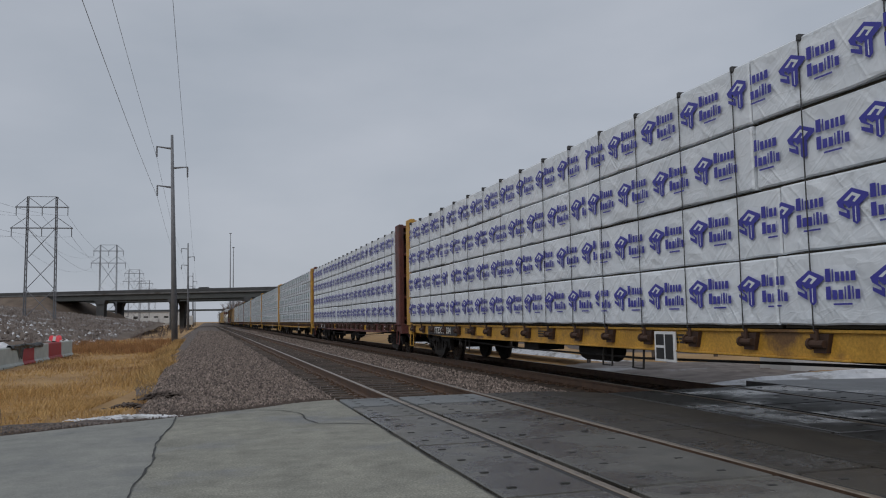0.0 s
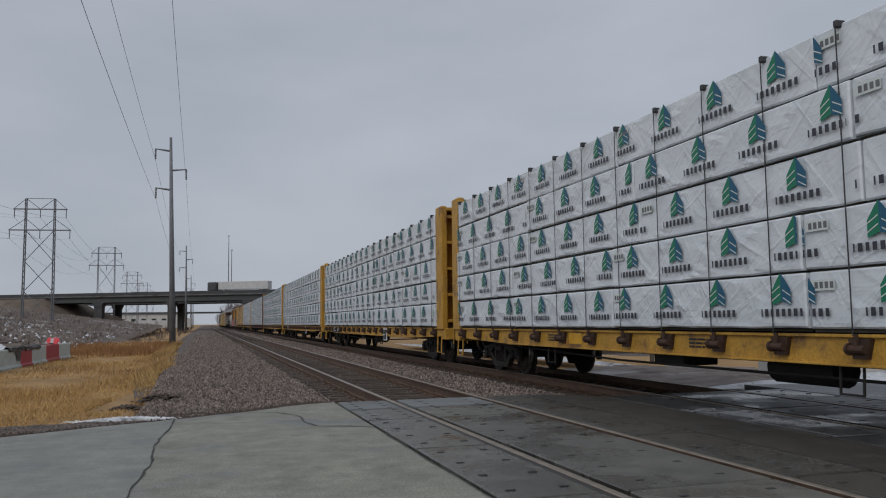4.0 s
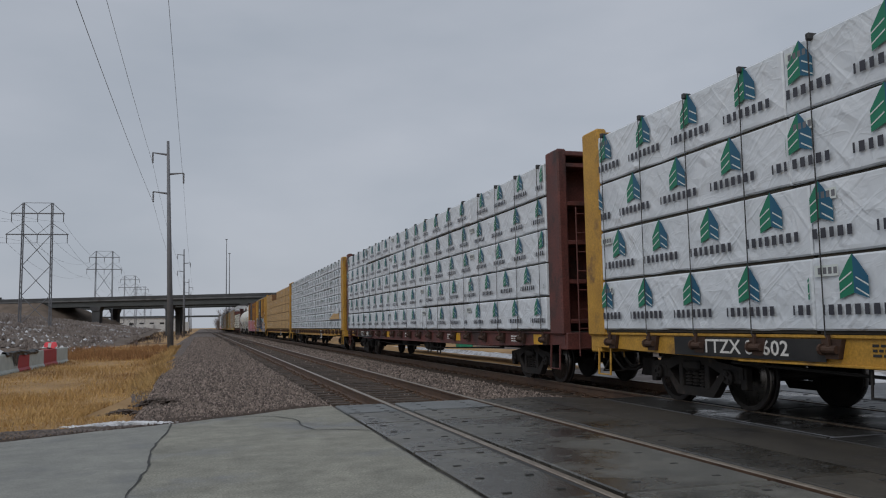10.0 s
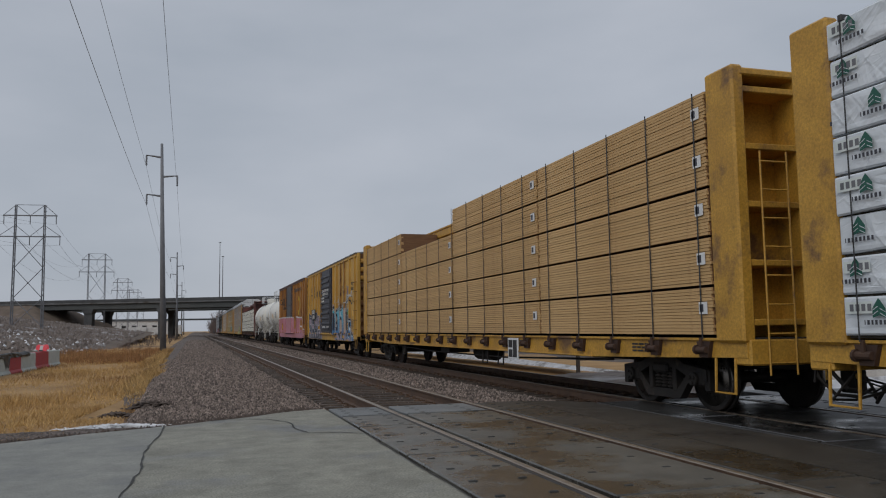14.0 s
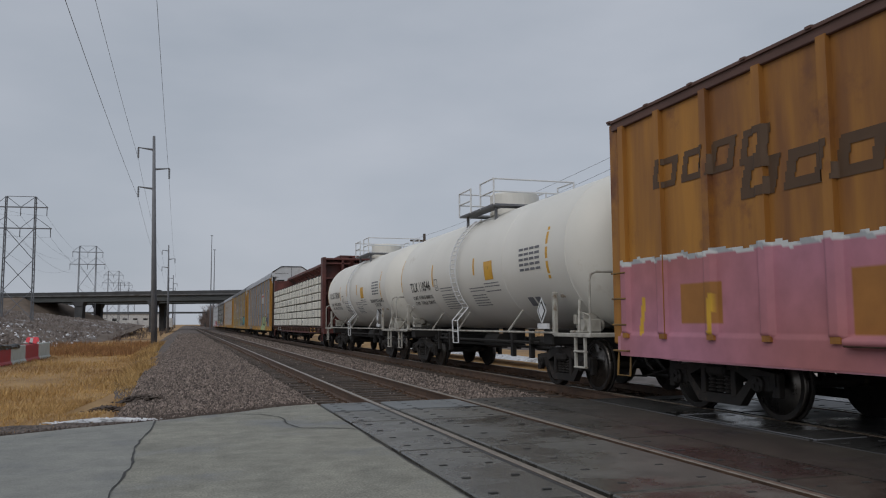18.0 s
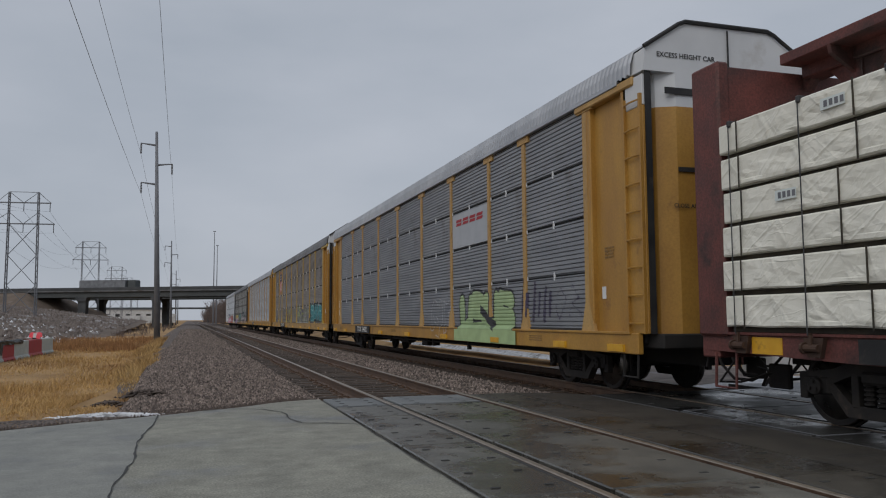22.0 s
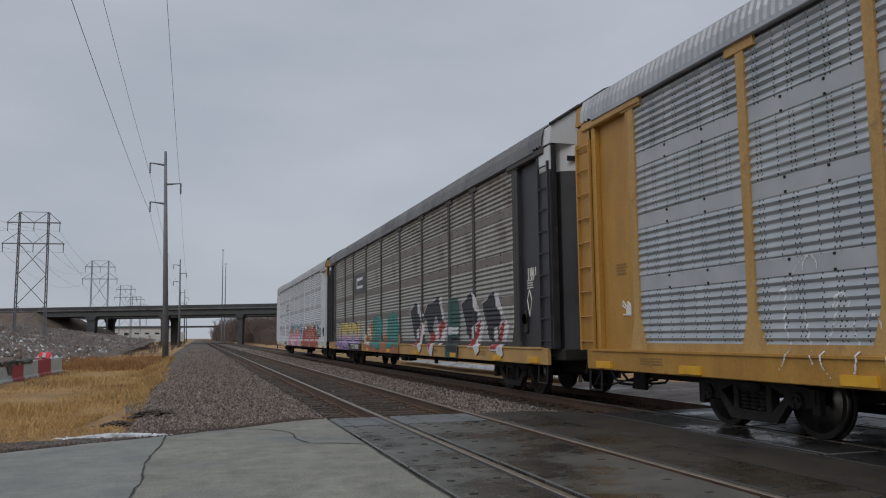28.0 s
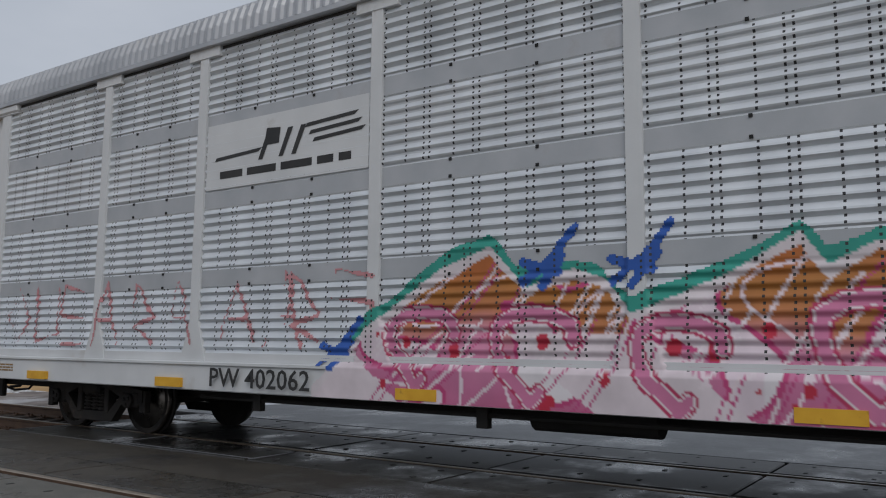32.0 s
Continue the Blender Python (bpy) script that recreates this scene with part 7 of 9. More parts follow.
def paint_rack5(U, V):
    p = Piece(U, V)
    # thin red tags towards the far end
    for k, (a, seed) in enumerate(((-11.3, 3), (-9.9, 4), (-8.4, 9), (-6.6, 6), (-5.6, 8))):
        d = strokes(U + wobble(U, V, 6, .03, seed), V, letters(a, a + 1.5, 1.2, 2.05, 2, seed))
        p.fill(d < .026 + .012 * np.sin(U * 7), (.52, .24, .26))
    # pink and orange piece with a teal halo
    top = [(-4.95, .8), (-4.3, 1.38), (-3.4, 1.95), (-2.83, 2.14), (-2.45, 1.74), (-2.25, 1.84), (-1.99, 1.9), (-1.7, 1.8), (-1.47, 1.5), (-.7, 1.8),
           (-.16, 2.1), (.02, 1.84), (.35, 2.0), (.7, 1.9), (1.0, 1.58), (1.4, 1.75), (1.98, 1.95), (2.2, 1.6), (2.67, .8)]
    us, zs = zip(*top)
    peak = np.interp(U, us, zs)
    span = (U > -4.95) & (U < 2.6)
    p.fill(span & (V < peak + .14 + wobble(U, V, 5, .045, 1)) & (V > 1.25), (.03, .30, .24))
    p.fill(span & (V < peak + .02), (.66, .60, .63))
    f, g = wave(U, V, 2.0, -.35, 2.0)
    rim = (V < peak - .07 + wobble(U, V, 4, .03, 5)) & span
    p.fill(rim, p.fade([(.48, .12, .24), (.52, .16, .30), (.55, .22, .34), (.44, .16, .06), (.40, .16, .035), (.44, .13, .03)], .7, 2.0))
    p.fill(rim & (f > .62) & (V < 1.75), (.66, .56, .62))
    p.fill(rim & (f > .62) & (V < 1.1) & (np.sin(U * 2.3 + 1) > 0), (.70, .66, .69))
    p.fill(rim & (np.abs(f - .62) / g < .02), (.46, .05, .17))
    p.fill(rim & (np.abs(f + .5) / g < .014), (.72, .6, .66))
    streak = np.abs(np.sin((U * 1.1 - V * .8) * 6.5 + 1.5 * np.sin(U * 1.3 + V)))
    p.fill(rim & (streak < .13) & (np.sin(U * 2.9 + V * 5) > -.3), (.68, .58, .62))
    p.fill(rim & (V < 1.35) & (np.sin(U * 1.9 + V * 2.5 + 2) > .35), (.66, .58, .62))
    p.fill(rim & (np.abs(streak - .36) < .07) & (np.sin(U * 3.7 - V * 4) > 0), (.48, .06, .2))
    p.dots((-4.2, 2.3, .72, 1.45), 34, 3, (.46, .02, .05), .02, .085)
    rnd = random.Random(17)
    for _ in range(46):
        u, v, ln = rnd.uniform(-4.3, 2.2), rnd.uniform(.75, 1.75), rnd.uniform(.25, .7)
        dz = strokes(U, V, [[(u, v), (u + ln * .55, v + ln * .75)]])
        p.fill(rim & (dz < rnd.uniform(.007, .02)), (.70, .62, .66))
    for u, v, k in ((-3.6, 1.2, 1.0), (-2.4, 1.15, 1.1), (-1.1, 1.1, 1.0), (.3, 1.2, 1.15), (1.5, 1.15, 1.0)):
        ring = [(u + .3 * k * math.cos(a) + .12 * math.sin(2 * a), v + .36 * k * math.sin(a)) for a in np.linspace(.4, 5.4, 14)]
        d = strokes(U + wobble(U, V, 4, .03, 2), V, [ring])
        p.fill(rim & (d < .075), (.70, .64, .67))
        p.fill(rim & (d < .05), (.54, .17, .31))
        p.fill(rim & (np.abs(d - .075) < .012), (.42, .03, .1))
    for u, v in ((-2.2, 2.02), (-1.35, 2.0), (1.05, 2.0), (-4.6, 1.25)):
        p.line([[(u - .28, v - .2), (u, v), (u + .22, v + .26)], [(u - .1, v - .24), (u + .1, v + .02)], [(u - .3, v - .02), (u + .05, v - .12)]], .05, (.02, .09, .38))
    # blue tag
    p.line([[(2.25, .9), (2.4, 1.5), (2.3, 2.1)], [(2.2, 1.2), (2.9, 1.6)]], .06, (.02, .26, .26))
    p.dots((2.3, 3.2, 1.6, 2.25), 22, 8, (.02, .07, .34), .03, .09)
    p.fill(strokes(U + wobble(U, V, 7, .02, 2), V, letters(2.45, 3.3, 1.15, 1.85, 4, 31)) < .028, (.02, .08, .40))
    p.fill(strokes(U, V, letters(2.55, 3.2, .75, .96, 3, 33)) < .02, (.02, .06, .4))
    # large red-orange piece with a yellow-green haze
    red = p.fade([(.38, .065, .05), (.46, .10, .075), (.50, .125, .095), (.44, .09, .065)], .75, 2.2)
    top = [(3.27, .95), (3.36, 1.28), (3.65, 1.58), (4.1, 1.62), (4.3, 1.9), (4.48, 1.68), (5.33, 1.69), (5.98, 2.0), (6.08, 1.84), (6.4, 1.98), (6.73, 1.74),
           (6.92, 1.56), (6.99, 1.95), (7.35, 1.7), (7.69, 1.94), (7.84, 1.7), (8.2, 1.74), (8.39, 1.94), (8.55, 1.86), (8.9, 1.96), (9.28, 1.86), (9.58, 1.5), (9.75, 1.62), (10.4, 1.55), (10.7, .9)]
    inside, f, g = p.wild(top, red, red * .93, (.09, .014, .022), (.58, .26, .2), 3.0, .25, 4.0, .034, (.36, .30, .07), .07)
    p.fill(inside & (f > -.35) & (f < -.15), red * .62)
    p.fill(inside & (np.hypot((U - 8.75) * .9, V - 1.62) < .2 + wobble(U, V, 6, .05, 2)), (.52, .34, .03))
    p.fill(inside & (np.abs(np.hypot((U - 8.9) * .9, V - 1.45) - .42) < .1) & (V > 1.3), (.13, .03, .07))
    for u, v in ((5.3, 1.35), (7.0, 1.3), (8.6, 1.38), (6.3, 1.05), (7.9, 1.1)):
        p.fill(inside & (np.hypot((U - u) * 1.4, V - v) < .09 + wobble(U, V, 8, .03, 3)), (.33, .47, .52))
    p.fill(inside & (np.hypot((U - 7.75) * 1.2, V - 1.42) < .07), (.5, .33, .04))
    # small dark plate of tags
    p.fill((U > 9.9) & (U < 11.35) & (V > 1.25) & (V < 1.85 - .1 * np.sin(U * 3)), (.03, .10, .09))
    p.fill(strokes(U, V, letters(10.0, 11.2, 1.35, 1.75, 5, 51)) < .025, (.55, .6, .58))
    return p.rgb, p.mask


for a, c, words in ((-11.5, -5.05, "thin red sprayed tags"), (-5.05, 2.22, "pink and orange sprayed graffiti with a teal halo"), (2.22, 3.25, "small blue sprayed tag"),
                    (3.25, 9.85, "large salmon red sprayed graffiti with dark outlines"), (9.85, 11.45, "small dark sprayed tags")):
    spray(rack5, "perf", a, c, .70, 2.5, .021, paint_rack5, words)
plate = B().box(SKIN - .036, SKIN - .029, 4.3, 6.85, 3.08, 3.88)
plate5 = part("name_plate", plate, RACK_PAINT_WHITE, rack5, "white plate with a plain black emblem")
em = B()
for k, (y0, y1, z) in enumerate(((6.7, 5.95, 3.42), (5.1, 4.4, 3.46), (5.16, 4.45, 3.55), (5.22, 4.5, 3.64))):
    em.add([(SKIN - .04, y0, z), (SKIN - .04, y1, z + .04), (SKIN - .04, y1 - .06, z + .085), (SKIN - .04, y0 - .03, z + .045)], [(0, 1, 2, 3)])
for y in (5.95, 5.62, 5.42):
    em.add([(SKIN - .041, y, 3.36), (SKIN - .041, y - .07, 3.36), (SKIN - .041, y - .22, 3.68), (SKIN - .041, y - .14, 3.68)], [(0, 1, 2, 3)])
em.add([(SKIN - .0405, 5.86, 3.52), (SKIN - .0405, 5.62, 3.52), (SKIN - .0405, 5.6, 3.7), (SKIN - .0405, 5.82, 3.72)], [(0, 1, 2, 3)])
part("emblem", em, BLACK_INK, plate5)
wd = B()
bars(wd, SKIN - .036, 5.55, 3.24, 2.1, .16, 1, 12)
part("name_bars", wd, BLACK_INK, plate5)


SHARD_A = [('b', [(0.15, 1.35), (0.55, 1.45), (0.65, 1.55), (0.95, 1.6), (1.05, 1.4), (1.25, 1.15), (1.35, 1.1), (1.4, 0.9), (1.25, 0.8), (1.35, 0.45), (1.1, 0.4), (0.8, 0.45), (0.55, 0.6), (0.5, 0.8), (0.25, 1.15)]),
           ('w', [(1.05, 1.55), (1.25, 1.5), (1.3, 1.35), (1.45, 1.2), (1.55, 1.05), (1.35, 1.1), (1.25, 1.2), (1.05, 1.25)]),
           ('w', [(0.95, 0.75), (1.15, 0.8), (1.2, 0.6), (1.15, 0.4), (0.95, 0.5)]),
           ('r', [(1.65, 0.95), (1.5, 0.6), (1.25, 0.3), (0.85, 0.3), (0.95, 0.45), (1.3, 0.5), (1.35, 0.8)]),
           ('w', [(1.65, 0.95), (1.85, 0.8), (1.6, 0.4), (1.65, 0.2), (1.45, 0.1), (1.3, 0.25), (1.5, 0.55)])]
SHARD_B = [('b', [(1.7, 1.2), (1.95, 1.35), (2.2, 1.5), (2.5, 1.5), (2.8, 1.55), (2.95, 1.55), (3.05, 1.65), (3.3, 1.7), (3.4, 1.45), (3.6, 1.05), (3.75, 0.95), (3.25, 0.9), (3.0, 1.15), (2.7, 0.8), (2.55, 1.05), (2.8, 0.65), (2.45, 0.6), (2.2, 0.65), (2.0, 1.05), (1.8, 1.0)]),
           ('w', [(3.35, 1.65), (3.6, 1.6), (3.6, 1.45), (3.55, 1.35), (3.7, 1.25), (3.75, 1.05), (3.6, 1.0), (3.5, 1.35), (3.35, 1.45)]),
           ('r', [(2.45, 0.6), (2.85, 0.7), (3.0, 0.5), (2.7, 0.35), (2.5, 0.15), (2.35, 0.35)]),
           ('r', [(3.25, 0.85), (3.85, 1.0), (3.9, 0.8), (3.6, 0.7), (3.5, 0.5), (3.2, 0.45), (3.35, 0.6)]),
           ('w', [(3.9, 1.0), (4.0, 0.75), (4.0, 0.6), (3.8, 0.5), (3.7, 0.35), (3.45, 0.35), (3.6, 0.7), (3.9, 0.8)]),
           ('w', [(2.9, 0.7), (3.25, 0.8), (3.2, 0.6), (3.3, 0.4), (2.95, 0.35), (3.0, 0.5)]),
           ('w', [(2.7, 0.35), (2.95, 0.3), (2.8, 0.0), (2.55, 0.1)])]


def paint_rack4(U, V):
    p = Piece(U, V)
    fill = p.fade([(.30, .20, .42), (.40, .30, .52), (.58, .46, .08), (.62, .52, .14)], .7, 2.0)
    p.fill((U > -11.0) & (U < -5.0) & (V < 1.0 + .1 * np.sin(U * 3)), (.26, .19, .36))
    d = p.word((-10.9, -5.2, .95, 1.8), 6, 61, True, fill, (.03, .015, .06), (.16, .10, .24), .17, .045, .09, (.62, .58, .6))
    p.fill((np.abs(d + .08) < .012) & (np.sin(U * 4 + V * 3) > 0), (.1, .06, .16))
    p.fill((U > -11.0) & (U < -5.0) & (V < .98) & (np.abs(np.sin(U * 2.4 + V * 3)) < .12), (.05, .02, .09))
    og = p.fade([(.34, .13, .05), (.38, .16, .06), (.30, .21, .05)], .7, 2.1)
    p.fill((U > -4.4) & (U < 1.5) & (V < 1.5 + .35 * np.sin(U * 1.9 + 1) + wobble(U, V, 5, .05, 2)), og)
    p.word((-4.8, -3.2, 1.0, 1.6), 2, 64, False, None, (.6, .58, .5), None, .03, .03)
    for u in (-2.2, .4):
        d = strokes(U + wobble(U, V, 4, .06, 3), V, letters(u - .7, u + .8, 1.0, 1.9, 2, 66 + int(u))) - .2
        p.fill(d < .03, (.03, .05, .05))
        p.fill(d < 0, (.03, .22, .2))
    p.dots((-6.6, -1.6, .9, 2.1), 40, 5, (.6, .56, .5), .015, .04)
    # jagged black, white and red letters, and a dark green dome between them
    p.fill((np.abs(U - 7.25) < .55 - .25 * np.clip(V - 1.6, 0, 1) ** 2 * 2) & (V < 2.25), (.025, .085, .07))
    p.fill((np.abs(U - 7.25) < .42) & (V > .85) & (V < 1.25), (.02, .022, .025))
    p.fill((np.abs(U - 7.25) < .4) & (V > 1.3) & (V < 1.5), (.5, .52, .52))
    for shapes, du, dv in ((SHARD_A, 2.6, .7), (SHARD_B, 2.6, .7), (SHARD_A, 7.75, .72), (SHARD_A, 9.3, .66)):
        for edge in ((.60, .59, .61), None):
            for kind, pts in shapes:
                q = [(u + du, v + dv) for u, v in pts]
                p.poly(q, {"b": (.022, .023, .028), "w": (.58, .57, .59), "r": (.36, .03, .035)}[kind], edge, .04)
    return p.rgb, p.mask


for a, c, words in ((-11.5, -4.98, "faded purple and yellow sprayed graffiti"), (-4.98, 1.6, "orange and teal sprayed graffiti"), (1.6, 11.4, "jagged black, white and red sprayed graffiti")):
    spray(rack4, "perf", a, c, .70, 2.35, .025, paint_rack4, words)
cn = part("name_plate", B().box(SKIN - .036, SKIN - .029, 4.28, 6.87, 3.05, 3.86), RACK_BLACK, rack4, "dark plate with a plain white emblem")
em = B()
em.box(SKIN - .042, SKIN - .037, 4.9, 6.15, 3.58, 3.7)
em.box(SKIN - .042, SKIN - .037, 6.03, 6.15, 3.3, 3.58)
em.box(SKIN - .042, SKIN - .037, 4.9, 6.15, 3.26, 3.36)
part("emblem", em, WHITE_METAL, cn)


def paint_rack3(U, V):
    p = Piece(U, V)
    for k in range(6):
        u = -8.5 + .42 * k
        low, top = .82 + .1 * math.sin(k * 2.1), 1.75 + .35 * math.sin(k * 1.7)
        bend = .16 * np.sin((V - low) * (3.2 + (k % 3)) + k * 1.3) + .07 * np.sin(V * 8 + k * 2)
        p.fill((np.abs(U - u - bend) < .021) & (V > low) & (V < top), (.66, .68, .70))
        p.fill((np.abs(np.hypot((U - u - .1) * 1.2, V - top + .12) - .13) < .021) & (V > top - .15), (.66, .68, .70))
    return p.rgb, p.mask


spray(rack3, "perf", -10, -4.5, .70, 2.4, .014, paint_rack3, "thin white sprayed outlines")


def paint_rack2(U, V):
    p = Piece(U, V)
    p.fill((U > 7.1) & (U < 11.4) & (V > 1.1) & (V < 2.1 + wobble(U, V, 3, .06, 1)), (.03, .045, .05))
    p.word((7.4, 11.2, 1.25, 1.95), 4, 91, True, p.fade([(.02, .16, .18), (.04, .3, .32)], 1.1, 2.1), (.25, .5, .5), None, .11, .03)
    # black scribble, cream and yellow outlined letters, thin tags
    p.fill(strokes(U + wobble(U, V, 4, .07, 3), V + wobble(V, U, 4, .04, 1), letters(-6.7, -4.5, 1.15, 1.95, 2, 105)) < .035, (.03, .03, .035))
    kv = p.fade([(.12, .07, .055), (.17, .085, .07), (.15, .17, .15)], 1.0, 2.0)
    d = strokes(U + wobble(U, V, 4, .05, 2), V, letters(-3.9, -1.5, 1.15, 1.8, 4, 96)) - .1
    p.fill(d < .05, (.42, .40, .12))
    p.fill(d < .015, kv)
    p.fill((d < 0) & (np.sin(U * 7 + V * 3) > .8), (.40, .42, .05))
    p.fill(strokes(U + wobble(U, V, 4, .04, 4), V, letters(-1.1, -.45, 1.2, 1.9, 1, 97)) < .03, (.40, .36, .1))
    p.fill(strokes(U + wobble(U, V, 5, .03, 6), V, letters(-.05, 1.05, 1.5, 1.85, 4, 98)) < .022, (.20, .24, .12))
    # lime and violet piece
    lime = p.fade([(.16, .14, .2), (.30, .36, .06), (.40, .46, .05), (.26, .32, .06)], 1.0, 2.2)
    p.wild([(1.85, 1.9), (1.95, 2.2), (2.3, 2.15), (2.6, 1.95), (3.4, 1.9), (4.3, 1.85), (4.5, 1.6)], lime, (.13, .115, .17), (.13, .12, .115), (.40, .42, .28), 4.6, .1, 3.0, .04)
    p.wild([(4.7, 1.9), (5.2, 1.95), (6.0, 1.85), (6.9, 1.9)], p.fade([(.3, .3, .28), (.38, .38, .34)], 1, 2), (.15, .13, .17), (.16, .15, .15), (.30, .36, .1), 4.0, .2, 5.0, .04)
    p.word((-11.3, -9.2, 1.2, 1.55), 3, 103, True, (.05, .05, .06), (.6, .6, .58), None, .06, .03)
    # plain shield in the place of a painted company emblem
    p.fill((U > -8.8) & (U < -7.1) & (V > 3.05) & (V < 4.74), (.40, .19, .08))
    s = (np.abs(U + 7.95) < .62 - .5 * np.clip(3.75 - V, 0, 1) ** 2 * 2.2) & (V > 3.25) & (V < 4.55)
    p.fill(s, np.where((np.sin((U + 7.95) * 26) > 0)[..., None], np.array((.52, .07, .06)), np.array((.62, .55, .52))))
    p.fill(s & (V > 4.0), (.07, .06, .08))
    for r, v in enumerate((4.18, 4.36)):
        p.fill((np.abs(U + 7.95) < .45) & (np.abs(V - v) < .05) & (np.sin((U + 7.95) * 36) > -.2), (.55, .5, .46))
    return p.rgb, p.mask


for a, c, words in ((-11.5, -8.9, "white outlined sprayed tag"), (-7.0, -4.2, "black sprayed scribble"), (-4.15, -1.3, "cream and yellow outlined sprayed letters"), (-1.25, 1.2, "thin sprayed tags"),
                    (1.8, 4.6, "lime and violet sprayed graffiti"), (4.65, 7.0, "faded white and lime sprayed graffiti"), (7.05, 11.5, "teal and black sprayed graffiti")):
    spray(rack2, "fine", a, c, 1.02, 2.35, .028, paint_rack2, words)
spray(rack2, "fine", -8.85, -7.05, 3.0, 4.8, .03, paint_rack2, "faded painted shield emblem")


def paint_rack1(U, V):
    p = Piece(U, V)
    p.word((4.9, 8.3, .95, 1.75), 4, 111, True, p.fade([(.30, .42, .2), (.40, .52, .28)], .7, 2), (.025, .025, .03), None, .17, .06)
    p.fill((U > 4.6) & (U < 8.6) & (V < 1.0), (.40, .53, .26))
    p.fill((U > 6.3) & (U < 7.3) & (np.abs(V - 1.25 + .4 * (U - 6.8)) < .1), (.03, .03, .035))
    for k, u in enumerate((8.75, 9.3, 9.8)):
        p.line([[(u, 1.2), (u + .1, 2.0 - k * .1)], [(u + .25, 1.3), (u + .3, 1.7)]], .06, (.06, .05, .09))
    ring = [(2.72 + .34 * math.cos(a) * (1 if a < 5.2 else .9), 1.32 + .42 * math.sin(a)) for a in np.linspace(.6, 5.6, 16)]
    p.line([ring + [(3.02, 1.2), (2.8, 1.3)], [(2.55, 1.35), (2.65, 1.15), (2.85, 1.1)]], .022, (.50, .51, .54))
    p.line([[(3.1, 1.5), (3.15, 1.75), (3.38, 1.7), (3.4, 1.0), (3.3, .75), (3.0, .8)], [(3.55, 1.72), (3.62, 1.1), (3.75, .85), (3.95, .9), (3.9, 1.4)], [(3.5, 1.7), (3.8, 1.6), (4.12, 1.78), (4.15, 1.45), (3.9, 1.38)]], .022, (.50, .51, .54))
    p.fill(strokes(U + wobble(U, V, 4, .06, 4), V, letters(10.2, 11.4, 1.2, 1.9, 2, 119)) < .02, (.09, .08, .12))
    return p.rgb, p.mask


spray(rack1, "fine", 2.2, 4.4, .70, 2.0, .02, paint_rack1, "thin white sprayed outline letters")
spray(rack1, "fine", 4.5, 8.65, .70, 2.3, .025, paint_rack1, "pale green sprayed graffiti with black outlines")
spray(rack1, "fine", 8.65, 11.5, .70, 2.3, .025, paint_rack1, "thin dark sprayed tags")
pl = part("name_plate", B().box(SKIN - .036, SKIN - .029, -6.85, -4.3, 3.0, 3.85), BAND_GREY, rack1, "pale plate with a plain orange emblem")
em = B()
for i in range(4):
    for z, hh in ((3.55, .07), (3.64, .07)):
        y = -4.6 - i * .5
        em.add([(SKIN - .041, y, z), (SKIN - .041, y - .4, z), (SKIN - .041, y - .45, z + hh), (SKIN - .041, y - .05, z + hh)], [(0, 1, 2, 3)])
part("emblem", em, RED_PAINT, pl)


def flame_letter(p, top, seed, low=1.02, k=6.5):
    """One upright letter with licks of flame for a top, outlined in black and white over a pinkish mist."""
    U, V = p.U + .05 * np.sin(p.V * 5 + seed), p.V
    us, zs = zip(*top)
    t = np.interp(U, us, zs)
    span = (U > us[0]) & (U < us[-1]) & (V > low)
    mist = (U > us[0] - .09) & (U < us[-1] + .09) & (V > low) & (V < t + .09 + wobble(U, V, 5, .05, seed))
    p.fill(mist, (.44, .33, .27))
    inside = span & (V < t)
    blue = p.fade([(.05, .14, .33), (.05, .23, .42), (.07, .36, .52), (.09, .42, .54), (.07, .33, .46)], low, max(zs))
    p.fill(inside, blue)
    f = np.sin(k * U + 1.3 * np.sin(2.3 * V + seed) + .5 * np.sin(5.1 * V + 2 * U)) + .6 * np.sin(3.4 * V + 1.4 * np.sin(2.6 * U + seed))
    gv, gu = np.gradient(f, V[:, 0], p.U[0, :])
    g = np.hypot(gu, gv) + .8
    p.fill(inside & (f < -1.1), (.025, .03, .05))
    p.fill(inside & (np.abs(f + .55) / g < .018), (.02, .022, .035))
    p.fill(inside & (np.abs(f + .37) / g < .011), (.55, .62, .64))
    p.fill(inside & (np.abs(f - .95) / g < .012), (.30, .55, .62))
    h = np.sin(1.7 * k * U - 1.1 * np.sin(3.1 * V - seed) + 2.2 * V)
    p.fill(inside & (np.abs(h - .2) < .09) & (f > -.2) & (np.sin(4.3 * V + 3 * U + seed) > -.25), (.02, .025, .045))
    p.fill(inside & (np.abs(h - .42) < .06) & (f > -.2) & (np.sin(4.3 * V + 3 * U + seed) > -.1), (.5, .58, .62))
    edge = np.minimum(np.minimum(U - us[0], us[-1] - U), (t - V) * .4)
    p.fill(inside & (edge < .032), (.02, .02, .03))
    p.fill(inside & (edge > .04) & (edge < .054), (.55, .60, .62))


